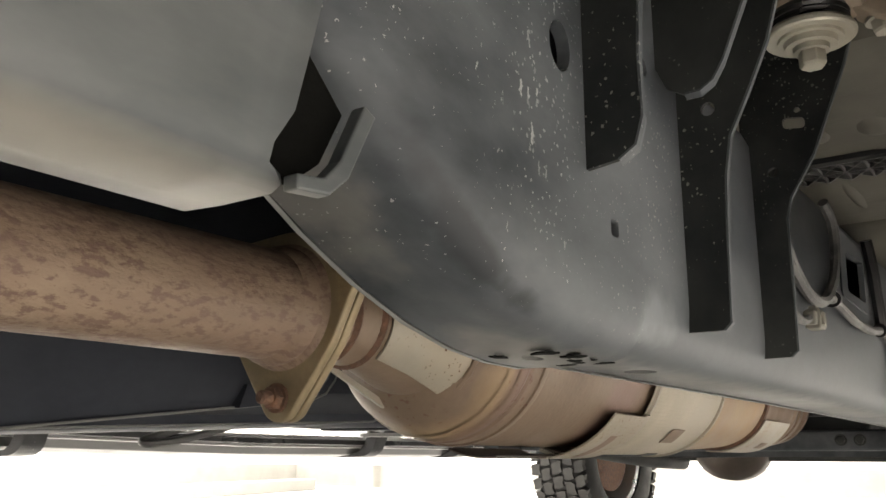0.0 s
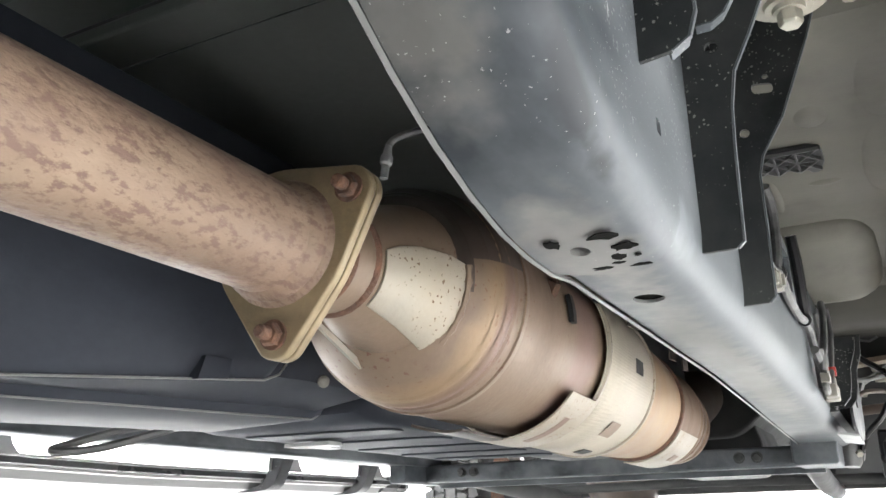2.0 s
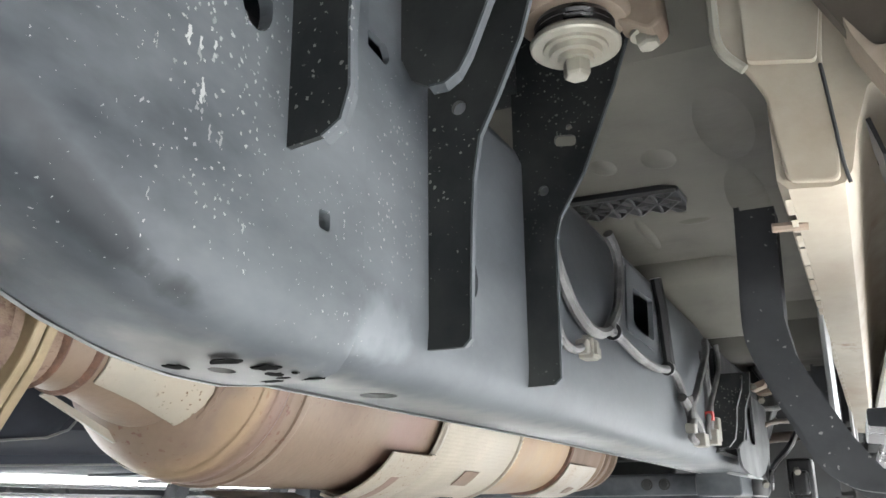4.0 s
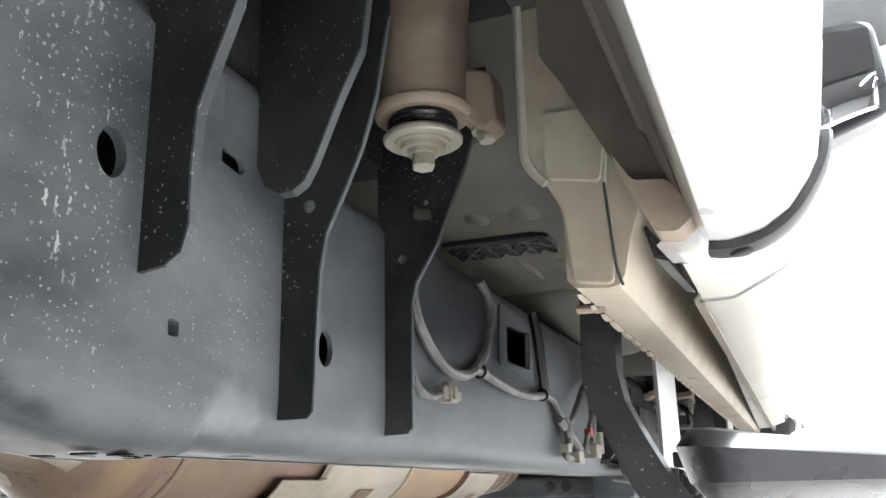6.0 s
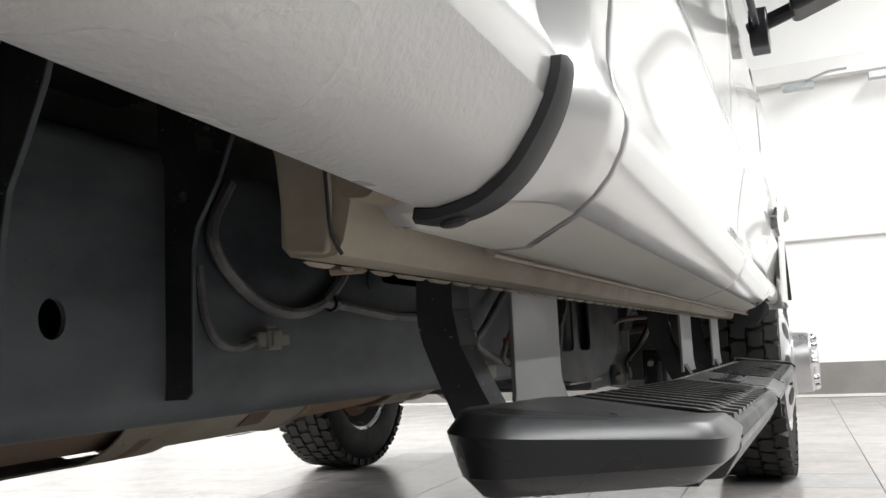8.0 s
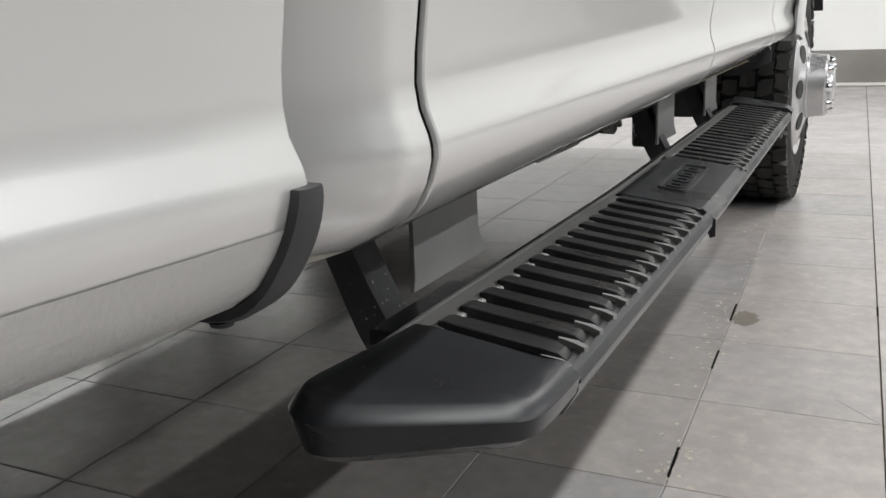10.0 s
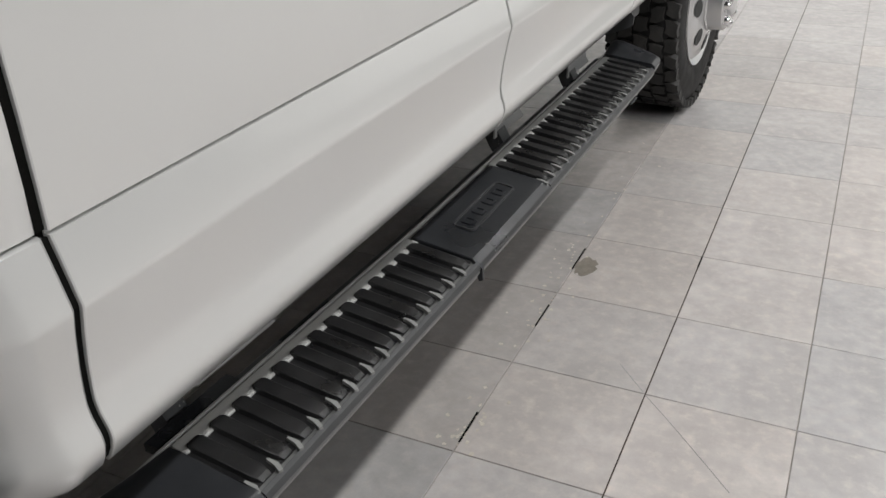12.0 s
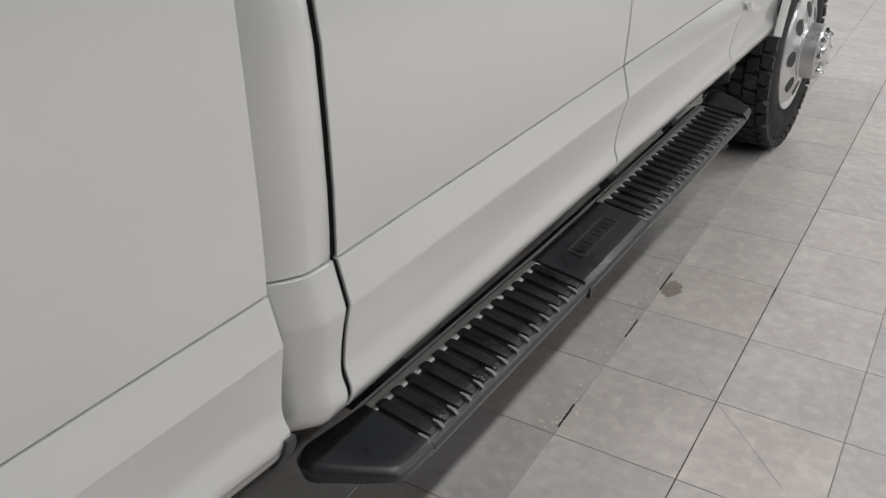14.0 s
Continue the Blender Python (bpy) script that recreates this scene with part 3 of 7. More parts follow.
    part("rail_lip", Geo().loft(lip), "edge", rail, "pale worn seam edge of the rail", smooth=True)
    # outer sleeve over the kicked-up rear part, with a rounded front edge
    prof = [(RAIL_X0 + 0.001, -0.005, -0.563), (RAIL_X0 + 0.012, -0.005, -0.553), (0.521, -0.005, -0.547), (0.545, -0.005, -0.548), (RAIL_X1 - 0.027, -0.005, -0.549), (RAIL_X1 - 0.012, -0.0015, -0.552),
            (RAIL_X1 - 0.002, 0.007, -0.556), (RAIL_X1 + 0.003, 0.022, -0.553), (RAIL_X1 + 0.0035, 0.04, -0.552), (RAIL_X1 + 0.0035, 0.10, -0.551), (RAIL_X1 + 0.0035, 0.20, -0.551), (RAIL_X1 + 0.0035, 0.27, -0.551)]
    rows = []
    for i in range(31):
        t = i / 30
        row = []
        for x, dz, front in prof:
            y = front + (-1.32 - front) * t ** 1.4
            row.append((x, y, RAIL_Z + kick(y) + dz))
        rows.append(row)
    sleeve = part("rail_sleeve", Geo().loft(rows), "rail", rail, "spattered outer sleeve of the kicked-up rail", smooth=True, angle=60, solid=0.0048, offset=-1.0)
    cut(sleeve, drain + [side_holes[1], side_holes[2]])
    sleeve.data.polygons.foreach_set("use_smooth", [True] * len(sleeve.data.polygons))
    sleeve.data.set_sharp_from_angle(angle=radians(50))
    rnd = random.Random(3)
    for cx, cy, rx, ry in ((0.519, -0.626, 0.006, 0.010), (0.551, -0.627, 0.011, 0.007), (0.556, -0.602, 0.010, 0.009), (0.548, -0.582, 0.006, 0.008), (0.531, -0.561, 0.009, 0.005),
                           (0.544, -0.569, 0.005, 0.004), (0.556, -0.557, 0.008, 0.003), (0.560, -0.580, 0.003, 0.003)):
        pts = [(cx + rx * math.cos(a) * rnd.uniform(0.5, 1.05), cy + ry * math.sin(a) * rnd.uniform(0.5, 1.05)) for a in (i * math.pi / 7 for i in range(14))]
        pts = [(q.x, q.y) for q in curve_pts([(x, y, 0) for x, y in pts + pts[:1]], 3)][:-1]
        part("chipped_paint", Geo().prism(pts, "z", RAIL_Z - 0.0053, RAIL_Z - 0.0046), "crack", sleeve, "dark bare patch of chipped paint")
    # rear section: a folded channel whose bottom runs on into an upturned lip
    fold = [(0.526, 0.4835), (0.545, 0.4830), (0.572, 0.4832), (0.580, 0.4845), (0.5855, 0.4875), (0.588, 0.493), (0.588, 0.507), (0.588, 0.531), (0.588, 0.557), (0.588, 0.62), (0.588, 0.80)]
    front = [-0.868, -0.866, -0.865, -0.868, -0.880, -0.881, -0.872, -0.866, -0.860, -0.854, -0.850]
    rear = Geo().loft([[(x, y0 + (-2.3 - y0) * t, z) for (x, z), y0 in zip(fold, front)] for t in (0.0, 0.02, 0.1, 0.4, 1.0)])
    lip = Geo().prism([(-0.868, 0.4795), (-0.851, 0.4812), (-0.841, 0.490), (-0.826, 0.520), (-0.833, 0.523), (-0.846, 0.496), (-0.854, 0.4872), (-0.868, 0.4855)], "x", 0.581, 0.5885)
    # Added black block for the shade inside the hollow end.
    cavity = Geo().prism([(-0.93, 0.486), (-0.860, 0.486), (-0.846, 0.497), (-0.834, 0.521), (-0.860, 0.546), (-0.93, 0.56)], "x", 0.572, 0.577)
    rr = part("rear_rail", rear, "rearrail", TRUCK, "dusty grey rear frame section with curled lip", smooth=True, angle=60, solid=0.004, offset=0.0)
    part("upturned_lip", lip, "rearrail", rr, bevel=0.001)
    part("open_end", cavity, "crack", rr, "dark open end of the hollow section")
    mirrored(rr)
    return rail


RAIL = build_rail()


def build_outrigger():
    rig = part("mount_plate", Geo().box(0.575, 0.735, -0.645, -0.262, 0.872, 0.888), "black", TRUCK, "black steel body mount outrigger")
    plates = [
        (-0.46, [(0.578, 0.476), (0.604, 0.476), (0.609, 0.481), (0.611, 0.555), (0.613, 0.590), (0.618, 0.620), (0.633, 0.650), (0.650, 0.688), (0.662, 0.730), (0.674, 0.80), (0.680, 0.872), (0.576, 0.872)],
         [(0.604, 0.644, 0.0055)]),
        (-0.272, [(0.573, 0.474), (0.601, 0.4745), (0.607, 0.480), (0.608, 0.600), (0.613, 0.620), (0.636, 0.657), (0.668, 0.735), (0.690, 0.80), (0.70, 0.872), (0.572, 0.872)],
         [(0.600, 0.646, 0.0048), (0.626, 0.702, 0.0028)]),
        (-0.627, [(0.578, 0.553), (0.603, 0.556), (0.614, 0.563), (0.619, 0.580), (0.618, 0.618), (0.620, 0.655), (0.630, 0.684), (0.647, 0.728), (0.655, 0.80), (0.658, 0.872), (0.578, 0.872)], []),
        (-0.50, [(0.578, 0.72), (0.580, 0.668), (0.588, 0.650), (0.600, 0.643), (0.611, 0.643), (0.621, 0.649), (0.629, 0.662), (0.651, 0.714), (0.670, 0.752), (0.676, 0.80), (0.678, 0.872), (0.578, 0.872)], []),
    ]
    for y, pts, holes in plates:
        p = part("gusset_plate", Geo().prism(pts, "y", y - 0.002, y + 0.002), "black", rig)
        cs = [Geo().prism(ring_pts(hx, hz, r, 14), "y", y - 0.02, y + 0.02) for hx, hz, r in holes]
        if y == -0.272:
            cs.append(Geo().prism(rounded([(0.612, 0.686), (0.632, 0.683), (0.632, 0.694), (0.612, 0.697)], 0.005), "y", y - 0.02, y + 0.02))
        cut(p, cs)
        fl = Geo()
        rim = [q for q in pts if q[0] > 0.588 and q[1] < 0.835]
        fl.loft([[(x + 0.0012, y - 0.0022, z) for x, z in rim], [(x + 0.0012, y + 0.0022, z) for x, z in rim]])
        if y in (-0.627, -0.50):
            part("folded_flange", Geo().loft([[(x, y, z) for x, z in rim], [(x - 0.0015, y + 0.011, z) for x, z in rim]]), "rail", rig, solid=0.003)
        # Lighter strip: the highlight on the plate's edge, put into the colour.
        part("flange_edge", fl, "rail", rig, "worn grey edge of the plate", solid=0.0015, offset=0.0)
    # Added block that stops bright background showing above the rail.
    part("mount_tower", Geo().box(0.50, 0.578, -0.66, -0.25, 0.746, 0.874), "black", rig)
    return rig


build_outrigger()


def build_body_mount():
    c = (0.661, -0.36)
    cup = Geo().lathe([(0.751, 0.030), (0.749, 0.041), (0.752, 0.0445), (0.757, 0.0455), (0.760, 0.0415), (0.772, 0.0405), (0.80, 0.0425), (0.845, 0.0445), (0.873, 0.047)], (c[0], c[1], 0), (0, 0, 1), 36)
    m = part("body_mount", cup, "cup", TRUCK, "dusty rust-marked cab body mount cup", smooth=True)
    weld = Geo()
    for i in range(22):
        a = 2 * math.pi * i / 22
        weld.lathe([(-0.006, 0.001), (-0.003, 0.0026), (0.003, 0.0026), (0.006, 0.001)], (c[0] + 0.0415 * math.cos(a), c[1] + 0.0415 * math.sin(a), 0.759), (-math.sin(a), math.cos(a), 0), 6)
    tagged(part("weld_bead", weld, "cup", m, smooth=True), kind="stuff")
    part("rubber_cushion", Geo().lathe([(0.734, 0.026), (0.736, 0.0315), (0.7385, 0.0300), (0.741, 0.0325), (0.7435, 0.0305), (0.746, 0.0325), (0.751, 0.030)], (c[0], c[1], 0), (0, 0, 1), 30), "rubber", m, smooth=True)
    part("washer", Geo().lathe([(0.7275, 0.022), (0.7268, 0.0345), (0.7282, 0.0362), (0.7312, 0.0365), (0.7345, 0.034), (0.735, 0.010)], (c[0], c[1], 0), (0, 0, 1), 36), "zinc", m, "pale zinc-plated dished washer", smooth=True)
    part("bolt_collar", Geo().lathe([(0.7150, 0.010), (0.7152, 0.0140), (0.7195, 0.0148), (0.7197, 0.0205), (0.7245, 0.0215), (0.7248, 0.0255), (0.728, 0.0262)], (c[0], c[1], 0), (0, 0, 1), 28), "zinc", m, smooth=True)
    part("bolt_head", Geo().hexbolt((c[0], c[1], 0.716), (0, 0, -1), 0.0112, 0.0145), "zinc", m, bevel=0.001)
    ear = Geo().prism(rounded([(0.690, 0.752), (0.718, 0.734), (0.729, 0.742), (0.726, 0.790), (0.70, 0.800)], 0.006), "y", -0.352, -0.318)
    e = part("mount_ear", ear, "cup", m, bevel=0.003)
    part("ear_bolt", Geo().hexbolt((0.712, -0.332, 0.742), (0.15, 0, -1), 0.0095, 0.012).lathe([(0, 0.0135), (0.003, 0.0135)], (0.712, -0.332, 0.744), (0.15, 0, -1), 20), "zinc", e)
    return m


build_body_mount()

# side section of the cab, from the tucked-under edge up to the belt
CAB = [(0.884, 0.604), (0.8815, 0.580), (0.884, 0.5735), (0.909, 0.5735), (0.936, 0.582), (0.952, 0.588), (0.967, 0.597), (0.978, 0.608), (0.986, 0.622), (0.9905, 0.636), (0.991, 0.644),
       (0.9895, 0.652), (0.984, 0.667), (0.982, 0.682), (0.9835, 0.70), (0.988, 0.73), (0.9955, 0.766), (1.0018, 0.790), (1.0028, 0.795), (1.0022, 0.7995), (0.995, 0.830), (0.9868, 0.8640), (0.9800, 0.8650), (0.9800, 0.8672),
       (0.9862, 0.8680), (0.989, 0.91), (0.992, 0.97), (0.9935, 1.06), (0.993, 1.16), (0.985, 1.24), (0.976, 1.29)]
BED = [(0.868, 0.660), (0.893, 0.605), (0.901, 0.584), (0.906, 0.577), (0.918, 0.5755), (0.940, 0.580), (0.958, 0.592), (0.971, 0.609), (0.979, 0.624), (0.983, 0.637), (0.9835, 0.644), (0.982, 0.652),
       (0.975, 0.667), (0.973, 0.682), (0.9745, 0.70), (0.983, 0.749), (0.9915, 0.790), (0.9928, 0.795), (0.992, 0.7995), (0.985, 0.830), (0.9764, 0.8650), (0.9696, 0.8660), (0.9696, 0.8682), (0.9760, 0.8690),
       (0.980, 0.92), (0.984, 1.0), (0.987, 1.15), (0.988, 1.25), (0.984, 1.42), (0.975, 1.445), (0.94, 1.455)]


def taper(y):
    """The cab sides draw in slightly towards the front."""
    return -0.021 * (y + 0.32) if y > -0.40 else 0.0


def panel_geo(profile, y0, y1, n=6, tuck=0.03, roll=0.0024):
    """A body panel with rolled-in ends; y0 and y1 are functions of z."""
    g, rows = Geo(), []
    for s in range(n + 1):
        t = s / n
        rows.append([(x + taper(y0(z) + (y1(z) - y0(z)) * t), y0(z) + (y1(z) - y0(z)) * t, z) for x, z in profile])
    k = len(profile)
    nrm = []
    for i in range(k):
        a, b = Vector(profile[max(i - 1, 0)]), Vector(profile[min(i + 1, k - 1)])
        d = (b - a).normalized()
        nrm.append((-d.y, d.x))

    def inset(f, s, dy, dn):
        return [(x + taper(f(z)) + nrm[i][0] * dn, f(z) + dy * s, z + nrm[i][1] * dn) for i, (x, z) in enumerate(profile)]
    first = [inset(y0, 1, 0.0, tuck), inset(y0, 1, 0.0, 0.004), inset(y0, 1, 0.0007, 0.0008), inset(y0, 1, roll, 0.0)]
    last = [inset(y1, -1, roll, 0.0), inset(y1, -1, 0.0007, 0.0008), inset(y1, -1, 0.0, 0.004), inset(y1, -1, 0.0, tuck)]
    g.loft(first + [inset(y0, 1, roll * 2.2, 0.0)] + rows[1:-1] + [inset(y1, -1, roll * 2.2, 0.0)] + last)
    return g


def front_gap(z):
    return float(np.interp(z, [0.5, 0.575, 0.60, 0.643, 0.795, 2.0], [0.66, 0.662, 0.670, 0.671, 0.679, 0.679]))


def const(v):
    return lambda z: v


def rear_gap(z):
    return float(np.interp(z, [0.5, 0.573, 0.583, 0.60, 0.643, 2.0], [-0.28, -0.28, -0.303, -0.316, -0.318, -0.321]))


def build_body():
    G = 0.0034
    rear_door = part("rear_door", panel_geo(CAB, lambda z: rear_gap(z) + G, lambda z: front_gap(z) - G * 0.85, 10), "paint", TRUCK, "silver white rear door panel with sculpted lower crease", smooth=True, angle=22)
    front_door = part("front_door", panel_geo(CAB, lambda z: front_gap(z) + G * 0.85, lambda z: 1.545 + 0.25 * max(0.0, z - 0.80), 10), "paint", TRUCK, "silver white front door panel with sculpted lower crease", smooth=True, angle=22)
    def corner_rows(profile, y_front, deep):
        rows = [[(x - 0.02, y_front(z), z) for x, z in profile], [(x - 0.003, y_front(z) - 0.0004, z) for x, z in profile], [(x, y_front(z) - 0.004, z) for x, z in profile]]
        for y, dx in ((-0.345, 0.0), (-0.366, 0.0), (-0.374, -0.0015), (-0.386, -0.0075), (-0.402, -0.017), (-0.416, -0.028), (-0.425, -0.038), (-0.430, -0.050), (-0.432, deep)):
            row = []
            for x, z in profile:
                k = max(0.0, min(1.0, (0.84 - z) / 0.24))
                row.append((x + dx * (1 + 0.5 * k) * max(0.0, min(1.0, (x - 0.884) / 0.07)), y + 0.012 * k * (y < -0.35), z))
            rows.append(row)
        return rows
    low = [p for p in CAB[2:] if p[1] < 0.8645] + [(0.984, 0.8645), (0.976, 0.8655), (0.93, 0.8655)]
    cab_low = part("cab_corner", Geo().loft(corner_rows(low, lambda z: rear_gap(z) - G, -0.058)), "paint", TRUCK, "silver white lower cab corner", smooth=True, angle=22)
    # dusty coating under the sill
    sill = [(x + 0.0003, z - 0.0005) for x, z in CAB[2:6]]
    part("sill_coating", Geo().loft(corner_rows(sill, lambda z: rear_gap(z) - G, -0.058)[2:-1]), "sill", cab_low, "dusty textured coating under the cab corner", smooth=True, angle=40)
    for door, a, b in ((rear_door, lambda z: rear_gap(z) + G + 0.003, lambda z: front_gap(z) - G - 0.002), (front_door, lambda z: front_gap(z) + G + 0.002, const(1.54))):
        part("sill_coating", Geo().loft([[(x + taper(a(z) + (b(z) - a(z)) * t), a(z) + (b(z) - a(z)) * t, z) for x, z in sill] for t in (0, 0.25, 0.5, 0.75, 1.0)]), "sill", door, "dusty textured coating under the door", smooth=True, angle=40)
    top = [(0.93, 0.8675), (0.974, 0.8675), (0.982, 0.8685)] + [(x - 0.003, z) for x, z in CAB if z > 0.869] + [(0.93, 1.45), (0.86, 1.80), (0.80, 1.93)]
    part("cab_pillar", Geo().loft(corner_rows(top, lambda z: rear_gap(z) - G, -0.10)), "paint", TRUCK, "silver white rear cab pillar", smooth=True, angle=40)
    fender_prof = [(x, z) for x, z in CAB if z > 0.60] + [(0.985, 1.34)]

    def arch(z):
        d = 0.565 ** 2 - (z - 0.42) ** 2
        return 2.62 - math.sqrt(d) if d > 0 else 2.62
    fy = lambda z: min(arch(z), 2.62)
    f1 = part("front_fender", panel_geo([(0.93, 0.60)] + [p for p in fender_prof if p[1] < 0.98], lambda z: 1.552 + 0.25 * max(0.0, z - 0.80), fy, 8), "paint", TRUCK, "silver white front fender around the wheel arch", smooth=True, angle=22)
    g = Geo()
    rows = []
    for i in range(20):
        a = math.pi * (0.90 - 0.50 * i / 19)
        cy, cz = 2.62 + 0.565 * math.cos(a), 0.42 + 0.565 * math.sin(a)
        rows.append([(0.90, cy, cz), (0.955, cy, cz), (0.967, cy + 0.012 * math.cos(a), cz + 0.012 * math.sin(a)),
                     (0.963, cy + 0.05 * math.cos(a), cz + 0.05 * math.sin(a)), (0.952, cy + 0.07 * math.cos(a), cz + 0.07 * math.sin(a))])
    part("arch_lip", g.loft(rows), "paint", f1, smooth=True)
    part("chrome_spear", Geo().prism(rounded([(1.560, 0.822), (1.575, 0.826), (1.66, 0.795), (1.72, 0.782), (1.66, 0.778), (1.59, 0.792)], 0.004), "x", 0.965, 0.982), "chrome", f1, "small chrome spear badge", bevel=0.003)
    flap = Geo().prism(rounded([(0.846, 0.562), (0.848, 0.530), (0.868, 0.534), (0.915, 0.553), (0.938, 0.564), (0.940, 0.590), (0.93, 0.604), (0.86, 0.604)], 0.005), "y", 1.600, 1.606)
    part("splash_flap", flap.prism(rounded([(0.855, 0.566), (0.925, 0.572), (0.925, 0.600), (0.855, 0.600)], 0.004), "y", 1.606, 1.70), "trimplastic", f1, "dark plastic splash flap under the fender end")
    upper = [(0.950, 0.965), (0.953, 1.0), (0.952, 1.12), (0.945, 1.25), (0.92, 1.32), (0.80, 1.36), (0.0, 1.40)]
    part("fender_top", Geo().loft([[(x, y, z) for x, z in upper] for y in (1.66, 2.0, 2.4, 2.62)]), "paint", f1, smooth=True, angle=30)
    part("arch_liner", Geo().loft([[(x, 2.62 + 0.57 * math.cos(a), 0.42 + 0.57 * math.sin(a)) for x in (0.40, 0.935)] for a in (math.pi * (0.14 + 0.74 * i / 24) for i in range(25))]), "dark", f1, smooth=True)
    # greenhouse
    gh = [(0.978, 1.29), (0.955, 1.40), (0.90, 1.62), (0.85, 1.80)]
    part("side_glass", Geo().loft([[(x - 0.006, y, z) for x, z in gh] for y in (-0.24, 0.55, 0.62, 1.5)]), "glass", TRUCK, "dark tinted side windows")
    part("belt_trim", Geo().tube([(0.983, -0.24, 1.295), (0.984, 0.6, 1.293), (0.984, 1.55, 1.288)], 0.009, 8), "plastic", TRUCK, "black belt moulding below the windows")
    part("door_pillar", Geo().loft([[(x + 0.002, y, z) for x, z in gh] for y in (0.58, 0.69)]), "plastic", TRUCK, solid=0.01)
    part("roof", Geo().loft([[(x, y, z) for x, z in [(0.85, 1.80), (0.80, 1.90), (0.70, 1.945), (0.0, 1.97)]] for y in (-0.39, 0.0, 0.8, 1.35)]), "paint", TRUCK, smooth=True)
    # Black strips set into the door gaps: their shade put in as colour.
    for gap_at, half in ((rear_gap, G), (front_gap, G * 0.85)):
        seal = []
        for s in (-1, 1):
            row = []
            for i in range(2, len(CAB)):
                d = (Vector(CAB[min(i + 1, len(CAB) - 1)]) - Vector(CAB[i - 1])).normalized()
                x, z = CAB[i]
                row.append((x + taper(gap_at(z)) - d.y * 0.0042, gap_at(z) + s * (half + 0.003), z + d.x * 0.0042))
            seal.append(row)
        part("door_seal", Geo().loft(seal), "crack", TRUCK, "black rubber seal in the door gap")
    # black sheets behind the gaps, shade put in as colour
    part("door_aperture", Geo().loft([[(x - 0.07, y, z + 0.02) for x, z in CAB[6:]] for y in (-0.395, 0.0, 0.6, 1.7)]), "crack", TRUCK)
    for name in ("rear_door", "front_door", "cab_corner", "cab_pillar", "front_fender", "side_glass", "roof", "door_aperture"):
        ob = bpy.data.objects[name]
        twin = mirrored(ob)
        for child in ob.children:
            mirrored(child, twin)


build_body()


def bed_rise(g):
    """The lower edge of the bed side climbs slightly towards the rear."""
    g.v = [(x, y, z + min(0.045 * max(0.0, -0.43 - y), 0.035) * max(0.0, min(1.0, (0.76 - z) / 0.12))) for x, y, z in g.v]
    return g


def build_bed():
    Y0 = -0.437
    g = bed_rise(panel_geo(BED, const(-2.6), const(Y0), 20, tuck=0.012))
    bed = part("bed_side", g, "paint", TRUCK, "silver white cargo bed side with rounded lower edge", smooth=True, angle=22)
    lower = [(x + 0.0007, z - 0.0003) for x, z in BED if z < 0.628 and x > 0.90]
    part("stone_guard", bed_rise(Geo().loft([[(x, y, z) for x, z in lower] for y in (-2.6, -2.0, -1.4, -1.2, -1.0, -0.85, -0.7, -0.55, Y0 - 0.008)])), "guard", bed, "fine-grained stone guard coating", smooth=True, angle=30)
    part("bed_inner", bed_rise(Geo().loft([[(0.862, y, 0.70), (0.880, y, 0.63), (0.893, y, 0.604)] for y in (-2.6, -1.2, -0.9, -0.7, -0.45)])).prism([(0.80, 0.735), (0.812, 0.715), (0.852, 0.634), (0.866, 0.612), (0.889, 0.611), (0.90, 0.62), (0.90, 1.40), (0.80, 1.40)], "y", -0.462, -0.450), "innerbed", bed, "dusty brown inner bed flange")
    brk = Geo().prism(rounded([(0.862, 0.622), (0.884, 0.620), (0.896, 0.606), (0.900, 0.592), (0.888, 0.582), (0.874, 0.584), (0.852, 0.630), (0.848, 0.645)], 0.004), "y", -0.470, -0.440)
    part("corner_bracket", brk, "cup", bed, bevel=0.006)
    # black edge guard round the front lower corner
    prof = [p for p in BED if p[0] >= 0.905 and p[1] <= 0.645]
    prof = curve_pts([(*p, 0) for p in prof], 5)
    rows = []
    n = len(prof)
    for i, p in enumerate(prof):
        a, b = prof[max(i - 1, 0)], prof[min(i + 1, n - 1)]
        d = (b - a).normalized()
        nx, nz = d.y, -d.x
        w = 0.0125 * (0.75 + 0.25 * math.sin(math.pi * min(1, (i + 3) / (n + 2))))
        h = 0.0075
        c = [(-w, 0.0), (-w, h * 0.7), (-w * 0.6, h), (w * 0.75, h * 0.9), (w, h * 0.55), (w, -0.006), (w * 0.7, -0.008)]
        rows.append([(p.x + nx * q, Y0 - 0.006 + s, p.y + nz * q) for s, q in c])
    part("edge_guard", Geo().loft(rows, True, True), "trimplastic", bed, "black plastic edge guard on the bed corner", smooth=True, angle=35)
    part("guard_button", Geo().lathe([(0, 0.008), (0.002, 0.0075), (0.003, 0.005)], (0.926, Y0 - 0.011, 0.5690), (0.12, 0, -1), 16, squash=0.6), "trimplastic", bed)
    mirrored(bed)
    floor_ = Geo().box(-0.9, 0.9, -2.6, -0.45, 0.90, 0.93)
    for y in (-0.62, -1.15, -1.75):
        floor_.prism([(y - 0.06, 0.90), (y - 0.045, 0.855), (y + 0.045, 0.855), (y + 0.06, 0.90)], "x", -0.88, 0.88)
    part("bed_floor", floor_, "under", TRUCK, "dark ribbed bed floor underside", bevel=0.004)
    part("bed_headboard", Geo().box(-0.95, 0.95, -0.452, -0.44, 0.93, 1.44), "paint", TRUCK)


build_bed()


